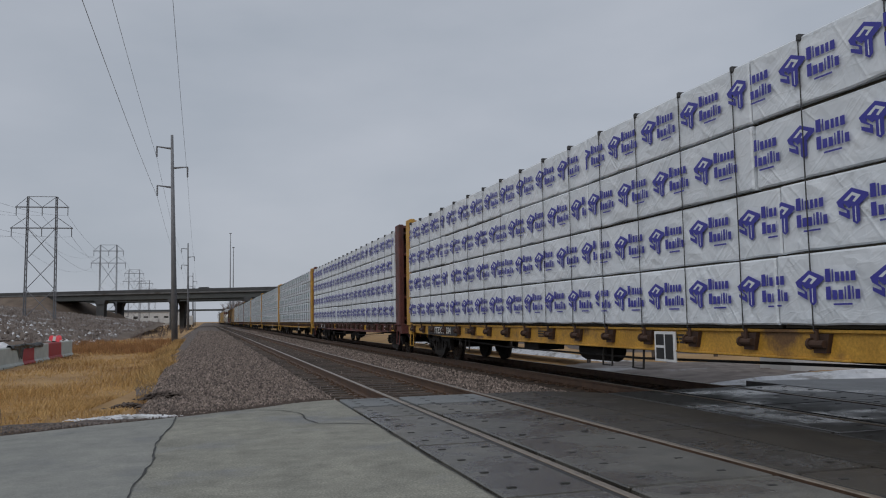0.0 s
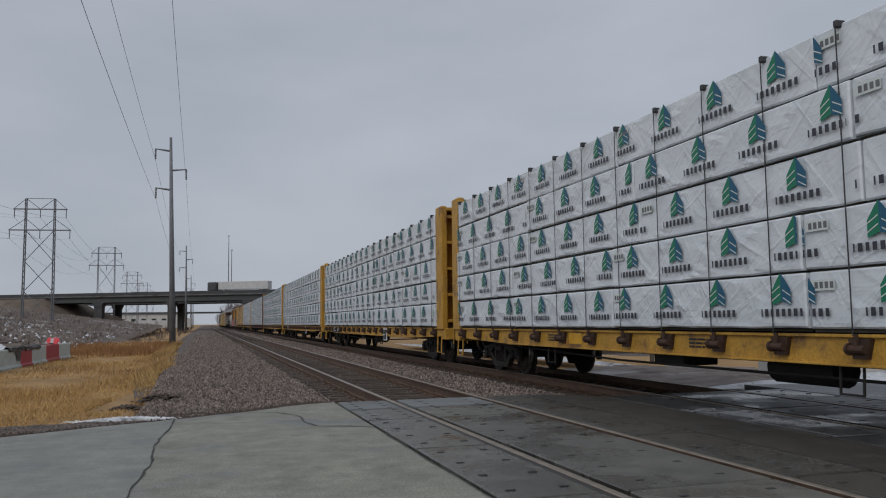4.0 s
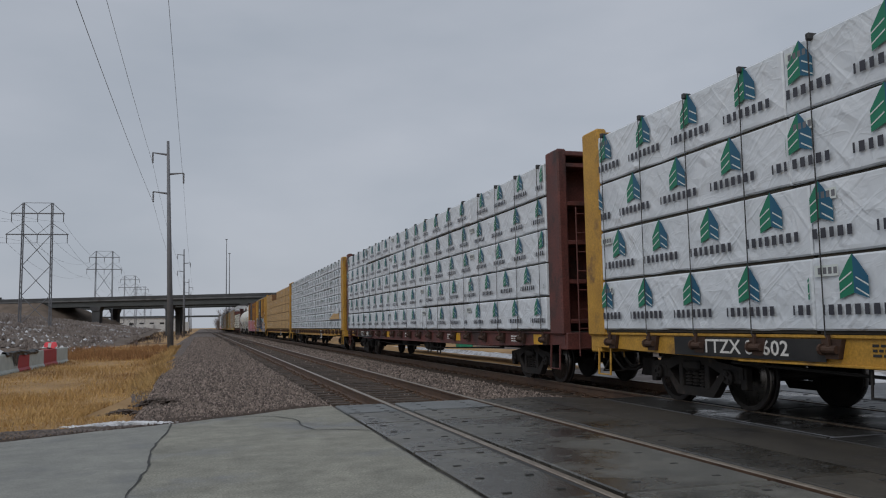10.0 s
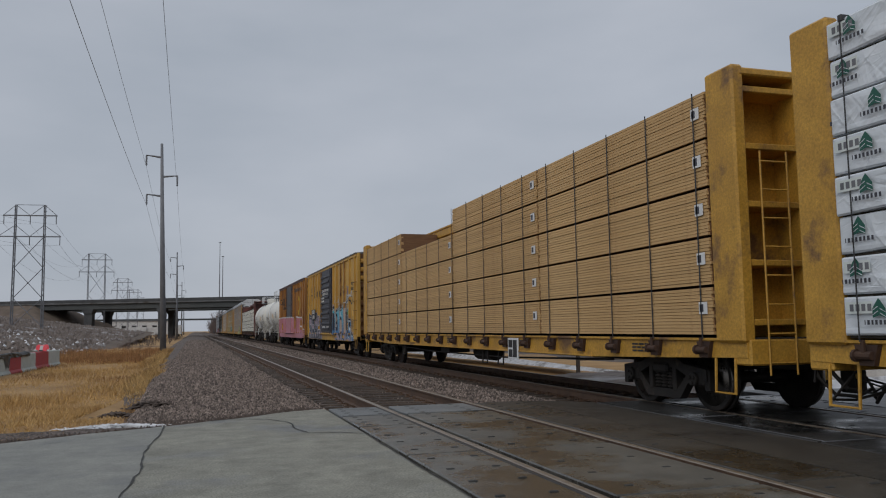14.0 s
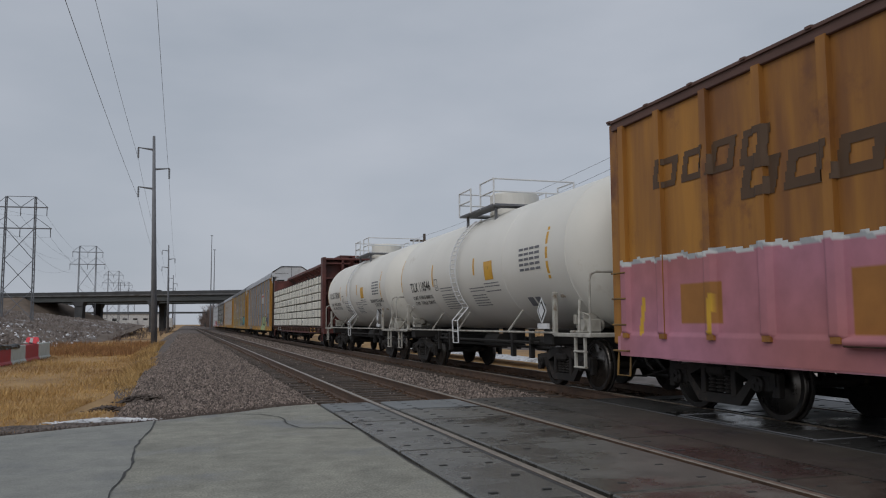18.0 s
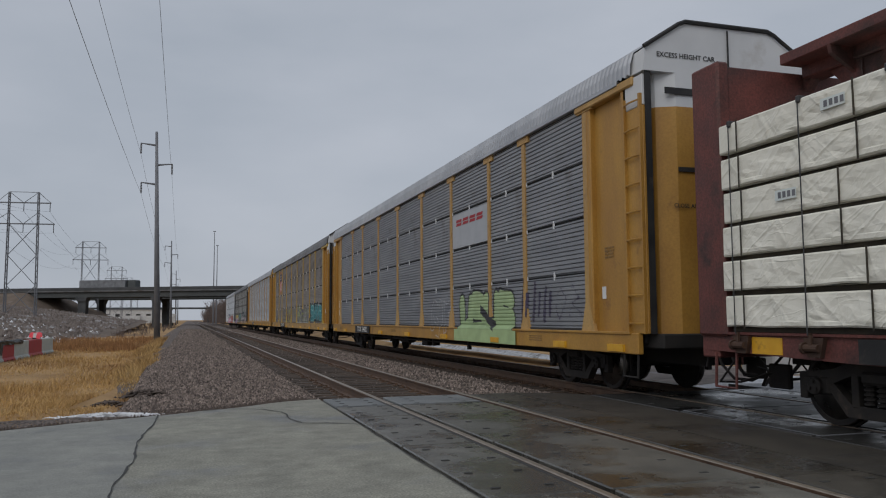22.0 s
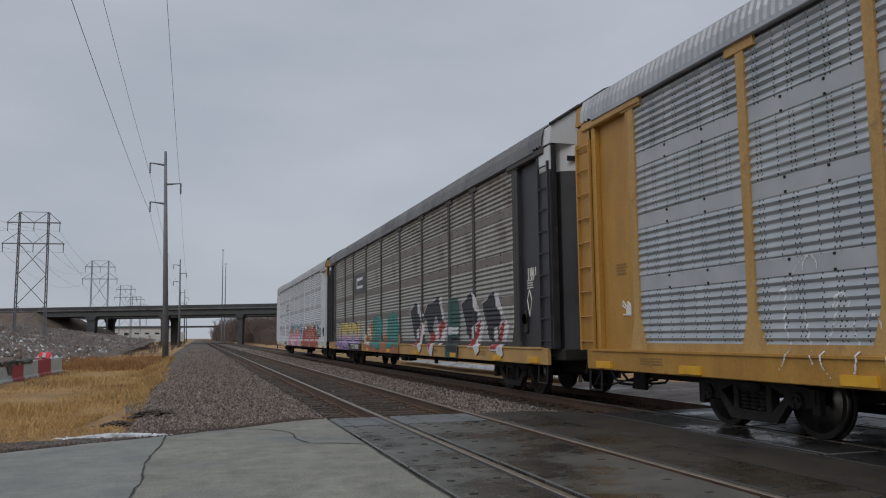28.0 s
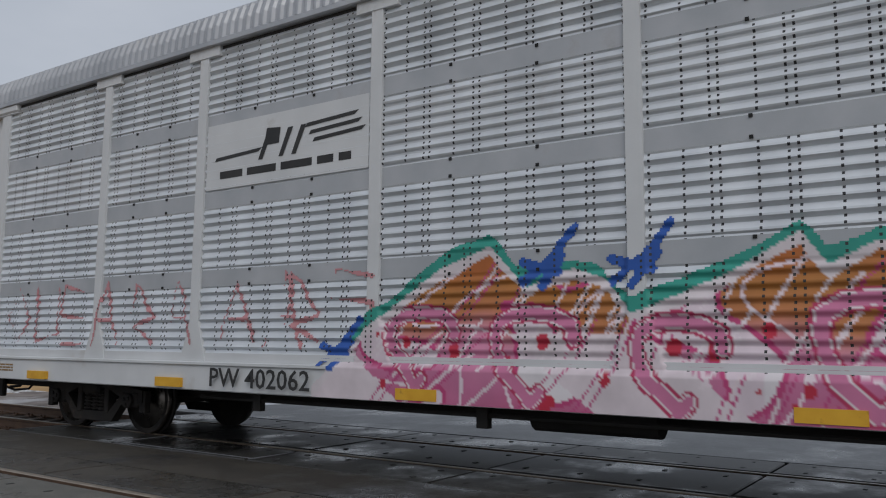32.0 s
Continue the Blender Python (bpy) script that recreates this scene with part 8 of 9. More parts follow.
def paint_box1(U, V):
    p = Piece(U, V)
    flame_letter(p, [(1.68, 2.05), (1.85, 2.36), (1.95, 2.1), (2.15, 1.98), (2.3, 2.15), (2.36, 2.05), (2.52, 2.26), (2.68, 2.0)], 1)
    flame_letter(p, [(2.74, 2.05), (2.9, 2.28), (2.98, 2.14), (3.15, 2.34), (3.25, 2.18), (3.45, 2.4), (3.58, 2.15), (3.8, 1.95)], 2.4)
    flame_letter(p, [(3.92, 2.0), (4.1, 2.46), (4.22, 2.2), (4.4, 2.28), (4.5, 2.52), (4.6, 2.25), (4.7, 2.5), (4.84, 2.05)], 4.1)
    flame_letter(p, [(4.98, 2.42), (5.14, 2.4), (5.2, 1.95), (5.32, 2.15), (5.5, 2.05), (5.58, 2.42), (5.72, 2.1), (5.84, 1.95), (5.98, 1.5), (6.1, 1.72), (6.3, 1.62)], 5.2)
    p.fill((U > 4.98) & (U < 5.15) & (V > 1.9) & (V < 2.4) & (np.abs(U - 5.06) > .02), (.02, .022, .03))
    # the run of strokes along the sill
    sill = (V < 1.06) & (U > 2.1) & (U < np.interp(V, [.7, .85, 1.06], [6.75, 6.95, 6.55]))
    p.fill(sill, p.fade([(.05, .08, .2), (.05, .17, .34), (.08, .10, .22)], .7, 1.05))
    f, g = wave(U, V, 3.4, .6, 2)
    p.fill(sill & (f < -.55), (.03, .03, .05))
    p.fill(sill & (f > .75), (.34, .24, .30))
    p.fill(sill & (np.abs(f - .2) / g < .016), (.52, .58, .6))
    p.fill(sill & (np.abs(f + .5) / g < .02), (.02, .02, .03))
    flame_letter(p, [(6.3, 1.3), (6.36, 1.12), (6.6, 1.0), (6.75, 1.06), (6.92, .9)], 7, .72)
    for u0, u1, v0, v1 in ((2.25, 2.68, .84, .94), (4.3, 4.72, .82, .94), (5.2, 5.75, .70, .77)):
        p.fill((U > u0) & (U < u1) & (V > v0) & (V < v1), (.55, .30, .03))
    # black stencil panel with its white table, yellow scrap and green tab
    p.fill((U > 5.02) & (U < 5.86) & (V > 1.2) & (V < 2.0), BLACK_)
    p.fill((U > 5.34) & (U < 5.82) & (V > 1.18) & (V < 1.5), (.44, .26, .05))
    p.fill((U > 5.44) & (U < 5.76) & (V > 1.22) & (V < 1.41), BLACK_)
    p.fill((U > 5.50) & (U < 5.66) & (V > 1.33) & (V < 1.36), (.4, .4, .4))
    p.fill((U > 5.33) & (U < 5.70) & (V > 1.54) & (V < 1.86), (.45, .46, .46))
    p.fill((U > 5.36) & (U < 5.67) & (V > 1.62) & (V < 1.83) & (np.abs(U - 5.515) > .014), BLACK_)
    p.fill((U > 5.36) & (U < 5.67) & (V > 1.565) & (V < 1.60), BLACK_)
    p.fill((np.abs(np.abs(U - 5.515) - .08) < .03) & (np.abs(np.abs(V - 1.72) - .05) < .018), (.32, .33, .33))
    p.fill((U > 5.48) & (U < 5.68) & (V > 1.88) & (V < 2.05), (.12, .42, .05))
    # puffs of white
    for u, v, r in ((2.0, 2.55, .1), (2.08, 2.76, .06), (3.05, 2.56, .17), (3.0, 2.78, .08), (3.12, 2.42, .09), (6.35, 2.82, .16), (6.2, 2.7, .13), (6.55, 2.66, .1), (5.2, 2.5, .14), (5.0, 2.44, .08), (4.5, 2.5, .09)):
        w = wobble(U, V, 9, .05, u * 3)
        p.fill((V > v - r * .5 + w * .3) & (np.abs(U - u) * .8 + (V - v) * 1.1 < r * .9 + w), (.52, .49, .45))
    # crossed arrows in blue and orange
    p.line([[(5.25, 3.03), (5.42, 2.95), (5.30, 2.84)], [(5.77, 3.08), (5.62, 2.94), (5.76, 2.80)]], .045, (.48, .13, .05))
    p.line([[(5.26, 3.16), (5.42, 3.07), (5.52, 2.95), (5.48, 2.84), (5.32, 2.74)], [(5.58, 3.05), (5.82, 3.22)]], .036, (.04, .17, .38))
    p.fill(np.hypot(U - 5.6, (V - 2.84) * .9) < .05, (.04, .17, .38))
    # a tag in black over white
    tag = [[(5.28, 2.72), (5.24, 2.42), (5.42, 2.46)], [(5.58, 2.68), (5.46, 2.66), (5.45, 2.48), (5.58, 2.47)], [(5.64, 2.42), (5.66, 2.68), (5.80, 2.46), (5.82, 2.74)], [(5.88, 2.58), (6.02, 2.60)], [(5.95, 2.72), (5.92, 2.5)]]
    p.line(tag, .085, (.50, .48, .45))
    p.line(tag, .024, (.03, .03, .035))
    p.line([[(6.04, 2.56), (6.22, 2.45), (6.40, 2.33), (6.56, 2.34), (6.62, 2.45), (6.56, 2.58), (6.46, 2.66)]], .036, (.03, .03, .035))
    p.line([[(5.16, 2.6), (5.12, 2.48), (5.2, 2.42)], [(5.66, 2.36), (5.72, 2.4)]], .03, (.03, .03, .035))
    p.fill(np.abs(np.hypot((U - 5.78) * .8, V - 2.87) - .075) < .028, (.03, .03, .035))
    d = strokes(U + wobble(U, V, 4, .05, 7) + .1 * (V - 1.4), V, letters(-7.0, -1.5, .85, 1.95, 6, 137)) - .2
    p.fill(d < .06, (.40, .39, .42))
    p.fill((d < .02) | ((U > -7) & (U < -1.5) & (V < 1.0)), p.fade([(.035, .038, .05), (.06, .065, .085), (.03, .033, .045)], .8, 2.1))
    f, g = wave(U, V * .7, 4.0, .15, 5)
    p.fill((d < .0) & (f > .8), (.30, .24, .29))
    p.fill((d < -.02) & (f < -.7), (.14, .14, .17))
    p.fill((d < -.02) & (np.abs(f - .3) / g < .016), (.42, .42, .46))
    keep = ~((U > -1.8) & (U < 1.35))
    p.mask &= keep
    return p.rgb, p.mask


spray(box1, "box", -7.5, -1.85, .72, 2.6, .018, paint_box1, "dark grey and pink sprayed graffiti")
spray(box1, "box", 1.4, 7.35, .72, 3.5, .012, paint_box1, "flame-like blue sprayed graffiti")
part("number_patch", B().box(-1.505, -1.498, 4.0, 5.5, 1.75, 2.35), BLACK, box1, "black stencil patch")
stencil("RBOX", .3, WHITE_INK, box1, -1.51, 4.75, 2.19, 1.25, "car_number")
stencil("37080", .3, WHITE_INK, box1, -1.51, 4.75, 1.9, 1.2, "car_number")
stencil("next", .25, BLACK_INK, box1, -1.43, -4.45, 3.16, 1.05, "slogan", "black painted slogan")
stencil("load", .25, BLACK_INK, box1, -1.43, -4.45, 2.95, 1.05, "slogan", "black painted slogan")
stencil("any", .26, BLACK_INK, box1, -1.43, -6.55, 3.22, 1.05, "slogan", "black painted slogan")
stencil("road", .26, BLACK_INK, box1, -1.43, -6.55, 2.99, 1.05, "slogan", "black painted slogan")
stencil("CLOSE AND LOCK DOORS", .17, WHITE_INK, box1, -1.553, .2, 3.2, 1.0, "notice", "white painted notice")
stencil("BEFORE MOVING CAR", .17, WHITE_INK, box1, -1.553, .2, 3.02, 1.0, "notice", "white painted notice")
for y, z, n, w, gapw in ((6.7, 3.35, 4, .2, .4), (4.9, 3.0, 3, .34, .5)):
    for i in range(n):
        nm = B()
        slant_blocks(nm, y - i * (w + gapw), z, 1, .32, w, gapw, -1.43)
        part("name_block", nm, BLACK_INK, box1, "plain black block of a painted name")
fr = B()
for y0, y1, z0, z1 in ((6.9, 5.3, 3.16, 3.22), (6.9, 6.84, 2.6, 3.2), (6.9, 6.2, 2.6, 2.66), (5.9, 5.84, 2.9, 3.2), (5.9, 5.3, 2.9, 2.96)):
    fr.box(-1.432, -1.426, y1, y0, z0, z1)
part("emblem", fr, BLACK_INK, box1)
nt = B()
bars(nt, -1.553, .9, 2.75, .9, .3, 2, 3)
bars(nt, -1.553, .6, 1.35, .9, .16, 1, 4)
bars(nt, -1.553, -.6, 1.35, .9, .08, 1, 5)
part("small_print", nt, WHITE_INK, box1)
sp = B()
bars(sp, -1.43, -6.62, 1.45, .5, .4, 7, 9)
part("small_print", sp, FADED_INK, box1)
part("reflector", B().box(-1.432, -1.426, -7.05, -6.56, 1.78, 2.02), REFLECT, box1)


def paint_box2(U, V):
    p = Piece(U, V)
    top = np.interp(U, [-7.5, 1.5, 2.0, 2.45, 3.4, 3.65, 6.4, 7.1, 7.5], [2.12, 2.05, 2.0, 1.4, 1.4, 2.02, 1.95, 1.3, 1.2]) + wobble(U, V, 7, .02, 2)
    p.fill(V < top + .09, np.where((np.sin(U * 9 + V * 20) > -.3)[..., None], np.array((.60, .62, .62)), np.array((.38, .40, .42))))
    tone = (.5 + .5 * np.sin(U * 1.1 + 2) * np.sin(V * 2))[..., None]
    p.fill(V < top, np.array((.47, .2, .27)) * tone + np.array((.40, .15, .15)) * (1 - tone))
    for a, c, v0, v1 in ((-5.9, -5.0, 1.2, 1.75), (-2.9, -2.2, 1.1, 1.8), (2.6, 3.1, 1.3, 2.0), (5.4, 6.4, 1.2, 1.85)):
        p.fill((U > a) & (U < c) & (V > v0) & (V < v1), (.33, .14, .03))
    for a in (-5.2, -6.9, 3.4, 5.0):
        p.line([[(a, 1.1), (a + .04, 1.55)]], .055, (.62, .36, .03))
    p.line([[(4.69, 3.5), (5.98, 2.25)], [(5.97, 3.44), (4.87, 2.27)]], .12, (.46, .28, .04))
    p.line([[(7.2, .98), (7.2, 1.84)]], .07, (.60, .36, .03))
    p.line([[(5.6, 2.0), (5.8, 1.5), (6.4, 1.4)]], .05, (.58, .6, .6))
    for u0, v0, n, w in ((-6.45, 3.12, 4, .52), (-4.6, 2.72, 3, .66)):
        for q in range(n):
            a = U - u0 - q * (w + .1) - .25 * (V - v0)
            p.fill((a > 0) & (a < w) & (V > v0) & (V < v0 + .48) & ~((np.abs(a - w / 2) < w * .2) & (np.abs(V - v0 - .24) < .1)), (.085, .045, .02))
    return p.rgb, p.mask


spray(box2, "box", -7.5, 7.5, .72, 3.75, .03, paint_box2, "pink overpaint with a ragged silver edge")
stencil("The nationwide boxcar pool", .42, RACK_DKBROWN, box2, -1.5, -4.6, 3.86, .82, "slogan", "faded dark painted slogan")
for rk, m in ((rack1, BLACK_INK), (rack2, BLACK_INK), (rack5, BLACK_INK)):
    me = lettering("EXCESS HEIGHT CAR", .11, 1.0)
    me.materials.clear()
    me.materials.append(m)
    part("end_notice", me, None, rk, "black painted notice", pose(-.75, -RACK_HALF + .012, 5.2, 90, 0, 0))
    me = lettering("CLOSE AND LOCK DOORS", .09, 1.0)
    me.materials.clear()
    me.materials.append(m)
    part("end_notice", me, None, rk, "black painted notice", pose(-.5, -RACK_HALF - .005, 2.9, 90, 0, 0))


def end_tag(rk, y, z, n, w, h, seed, sy):
    """A small white tag sprayed as thin bent lines on the sheet beside the end door."""
    for ln in letters(0, w, 0, h, n, seed):
        b = B()
        b.tube([(-1.406, sy * y - u, z + v) for u, v in ln], .014, 4)
        part("sprayed_tag", b, WHITE_INK, rk, "thin white sprayed tag")


end_tag(rack1, 12.35, 1.75, 4, .55, .3, 7, 1)
end_tag(rack1, 12.35, 1.42, 5, .6, .25, 9, 1)
end_tag(rack4, 12.1, 2.35, 3, .4, .3, 11, -1)
end_tag(rack4, 12.0, 1.6, 1, .3, .65, 5, -1)
end_tag(rack3, 12.2, 1.55, 2, .3, .25, 13, 1)


# ---- things beside the tracks and in the distance ----
def transmission_pole(x, y, h, lean, group="steel poles"):
    p = thing("transmission_pole", "dark weathered steel power pole with three arms", "power pole", group, (x, y, -.75))
    r = .3 * h / 20
    part("shaft", B().cyl((0, 0, 0), (-lean * h, 0, h), r, 14, r * .42), STEEL_POLE, p, "", None, True)
    tips = []
    for k, (f, s) in enumerate(((.935, -1), (.84, 1), (.745, -1))):
        z = h * f
        xx = -lean * z
        a = B().cyl((xx, 0, z - .05), (xx + s * 1.45 * h / 20, 0, z + .12), .11 * h / 20, 8, .05)
        part("arm", a, STEEL_POLE, p)
        tx = xx + s * 1.4 * h / 20
        ins = B()
        for q in range(6):
            ins.cyl((tx, 0, z + .05 - q * .17), (tx, 0, z - .07 - q * .17), .09, 8)
        ins.cyl((tx, 0, z + .1), (tx, 0, z - 1.0), .03, 6)
        part("insulator", ins, STEEL_POLE, p)
        tips.append((x + tx, y, -.75 + z - 1.0))
    tips.append((x - lean * h, y, -.75 + h))
    return tips


def cable(name, p, q, sag, r, parent, n=24):
    p, q = Vector(p), Vector(q)
    pts = [p.lerp(q, i / n) - Vector((0, 0, sag * 4 * (i / n) * (1 - i / n))) for i in range(n + 1)]
    return part(name, B().tube(pts, r, 4), WIRE, parent)


row = [transmission_pole(-2.2, -42, 21, .0), transmission_pole(-2.98, 85, 21, .024), transmission_pole(-4.0, 198, 20.5, .01), transmission_pole(-4.65, 318, 20.5, .01), transmission_pole(-5.3, 430, 20.5, .01)]
lines = thing("power_line", "three thin black wires strung between the steel poles", "power line")
for a, c in zip(row, row[1:]):
    for p, q in list(zip(a, c))[:3]:
        cable("wire", p, q, 1.2, .013, lines)


def lattice_tower(x, y, turn, high=25.5, group="lattice towers"):
    t = thing("transmission_tower", "grey steel two-legged lattice transmission tower", "transmission tower", group, (x, y, -.8))
    t.rotation_euler = (0, 0, turn)
    H, w = high, 2.18
    for sx in (-1, 1):
        leg = B()
        for ox, oy in ((-.16, -.16), (.16, -.16), (.16, .16), (-.16, .16)):
            leg.cyl((sx * w * 1.06 + ox, oy, 0), (sx * w + ox * .7, oy * .7, H), .06, 5)
        for k in range(24):
            z = k * H / 24
            for ox in (-.16, .16):
                leg.cyl((sx * w * 1.04 + ox, -.16, z), (sx * w * 1.04 - ox, .16, z + H / 24), .025, 4)
        part("leg", leg, LATTICE, t)
    for z0, z1 in ((3.2, 7.7), (7.7, 12.6), (12.6, H - 5.2)):
        for sx in (-1, 1):
            part("cross_brace", B().cyl((-w * sx, 0, z0), (w * sx, 0, z1), .06, 5), LATTICE, t)
    for z, half, up in ((H - 1.75, 4.1, 1.75), (H - 5.2, 4.75, 1.9)):
        part("cross_arm", B().box(-half, half, -.1, .1, z - .09, z + .09), LATTICE, t)
        for sx in (-1, 1):
            for x1 in (half, 0):
                part("strut", B().cyl((sx * w, 0, z + up), (sx * x1, 0, z), .05, 5), LATTICE, t)
        for px in (-half + .15, 0, half - .15):
            part("insulator", B().cyl((px, 0, z), (px, 0, z - 1.4), .07, 6), WIRE, t)
    part("ridge", B().cyl((-w, 0, H), (w, 0, H), .05, 5), LATTICE, t)
    m = pose(x, y, -.8, 0, 0, math.degrees(turn))
    return [m @ Vector((px, 0, z - 1.4)) for z, half in ((H - 1.75, 4.1), (H - 5.2, 4.75)) for px in (-half + .15, 0, half - .15)]


tw = [lattice_tower(-25.9, 143.7, radians(-6), 22.9), lattice_tower(-26.8, 246, radians(-4), 24.3), lattice_tower(-30.6, 379, radians(-4)), lattice_tower(-32.6, 476, radians(-4)), lattice_tower(-36, 590, radians(-4))]
tl = thing("tower_line", "thin wires between the lattice towers", "power line")
back = [v + Vector((-7.5, -98, 0)) for v in tw[0]]
for a, c in zip([back] + tw, tw):
    for p, q in zip(a, c):
        cable("wire", p, q, 3.0, .016, tl, 14)


def overpass():
    """The road bridge across the tracks: deck, girders, parapets, piers."""
    br = thing("road_overpass", "long concrete and steel girder road bridge over the railway", "bridge", "", (13, 205, 0))
    br.rotation_euler = (0, 0, radians(-27))
    L0, L1 = -700, 700
    for d in (0.0, 20.5):
        part("deck", B().box(L0, L1, d, d + 12, 8.5, 8.9, .05), CONCRETE, br, "concrete deck")
        for y in (d, d + 11.7):
            part("parapet", B().box(L0, L1, y, y + .3, 8.9, 9.65, .05), DARK_CONC, br, "dark concrete parapet")
        for k in range(5):
            y = d + .6 + k * 2.6
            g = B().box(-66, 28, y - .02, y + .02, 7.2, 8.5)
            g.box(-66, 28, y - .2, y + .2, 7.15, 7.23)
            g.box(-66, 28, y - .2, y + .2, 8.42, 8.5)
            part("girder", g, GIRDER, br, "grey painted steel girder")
    # one broad column under each deck, the pairs set in line with the tracks
    for x, w in ((-44.5, 1.15), (-24.1, .85), (-3.5, .7), (14.4, .95)):
        for dx, y in ((0, 1.2), (-12.2, 28.5)):
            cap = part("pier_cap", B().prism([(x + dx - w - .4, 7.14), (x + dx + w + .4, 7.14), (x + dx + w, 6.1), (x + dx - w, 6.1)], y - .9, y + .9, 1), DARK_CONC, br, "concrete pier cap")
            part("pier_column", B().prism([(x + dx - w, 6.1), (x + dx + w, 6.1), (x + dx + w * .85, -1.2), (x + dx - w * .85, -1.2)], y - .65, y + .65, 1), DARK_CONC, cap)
    return br


overpass()


def far_overpass():
    br = thing("far_overpass", "second concrete bridge far down the line", "bridge", "", (0, 520, 0))
    part("deck", B().box(-70, 90, 0, 10, 7.9, 8.9, .1), GIRDER, br)
    for x in (-40, -14, 12, 40, 66):
        part("pier", B().box(x - .8, x + .8, 2, 8, -1, 7.6, .1), DARK_CONC, br)


far_overpass()


def bridge_bank(name, side, s_top, label):
    """The earth bank that carries the road up to one end of the bridge."""
    m = pose(13, 205, 0, 0, 0, -27)
    ss = [s_top + side * d for d in list(np.arange(-15, 60, 2.5)) + [70, 90, 120, 180, 300, 690]]
    ys = list(np.arange(-22, 36, 2.0))
    vs = []
    for q in ss:
        for y in ys:
            h = 8.45 - max(0, (s_top - q) * side * .62, (-.5 - y) * .5, (y - 12.5) * .5)
            h = max(h, -1.2)
            w = .35 * noise.noise(Vector((q * .2, y * .2, 2))) if h < 8.2 else 0
            vs.append(m @ Vector((q, y, h + w)))
    n = len(ys)
    b = B()
    b.add(vs, [(j * n + i, j * n + i + 1, (j + 1) * n + i + 1, (j + 1) * n + i) for j in range(len(ss) - 1) for i in range(n - 1)])
    structure(name, b, BANK, label, "embankment", True, False)


bridge_bank("embankment_left", -1, -60, "brown earth bank leading up to the bridge")
bridge_bank("embankment_right", 1, 27, "brown earth bank carrying the road")


def rubble(name, n, boxes, size, mat, label, category, hfn):
    oct_v = np.array([(1, 0, 0), (-1, 0, 0), (0, 1, 0), (0, -1, 0), (0, 0, 1), (0, 0, -1)], float)
    oct_f = np.array([(0, 2, 4), (2, 1, 4), (1, 3, 4), (3, 0, 4), (2, 0, 5), (1, 2, 5), (3, 1, 5), (0, 3, 5)])
    x0, x1, y0, y1 = boxes
    x, y = rng.uniform(x0, x1, n), rng.uniform(y0, y1, n)
    z = np.array([hfn(float(a), float(c)) for a, c in zip(x, y)])
    s = rng.uniform(.5, 1, (n, 3)) * size * rng.uniform(.4, 1.3, (n, 1))
    v = oct_v[None] * s[:, None, :] * rng.uniform(.7, 1.25, (n, 6, 1))
    v = v + np.stack([x, y, z], -1)[:, None, :]
    f = (oct_f[None] + 6 * np.arange(n)[:, None, None]).reshape(-1, 3)
    stuff(name, v.reshape(-1, 3).tolist(), f.tolist(), mat, label, category)


def bank_height(x, y):
    return max(-.75, min(5.2, -.75 + (-x - 11) * .13 + max(0, y - 90) * .018))


def mound():
    b = B()
    xs, ys = np.linspace(-70, -9, 32), np.linspace(62, 200, 28)
    vs = [(x, y, bank_height(x, y) * min(1, max(0, (y - 62) / 22)) - .8 * (1 - min(1, max(0, (y - 62) / 22))) + .3 * noise.noise(Vector((x * .25, y * .2, 0)))) for y in ys for x in xs]
    n = len(xs)
    b.add(vs, [(j * n + i, j * n + i + 1, (j + 1) * n + i + 1, (j + 1) * n + i) for j in range(len(ys) - 1) for i in range(n - 1)])
    structure("rubble_mound", b, BANK, "low mound of earth, rubble and old snow", "mound", True, False)


mound()
rubble("snow_lumps", 230, (-30, -11, 70, 120), .3, SNOW, "lumps of old snow lying on the mound", "snow", bank_height)
rubble("rubble_stones", 8500, (-60, -10.5, 74, 196), .36, ROCK, "grey rubble and snow remnants on the mound", "rubble", bank_height)


def brush_clump(b, x, y, z, h, rnd, n=26):
    for _ in range(n):
        a, r = rnd.uniform(0, 6.28), rnd.uniform(0, .5) * h
        p = Vector((x + math.cos(a) * r * .35, y + math.sin(a) * r * .35, z))
        q = Vector((x + math.cos(a) * r, y + math.sin(a) * r, z + h * rnd.uniform(.5, 1)))
        b.cyl(p, q, .03 * h / 2, 3, .008)
        for _k in range(3):
            m = p.lerp(q, rnd.uniform(.3, .9))
            e = m + Vector((rnd.uniform(-.35, .35), rnd.uniform(-.35, .35), rnd.uniform(.1, .4))) * h * .5
            b.cyl(m, e, .014 * h / 2, 3, .004)


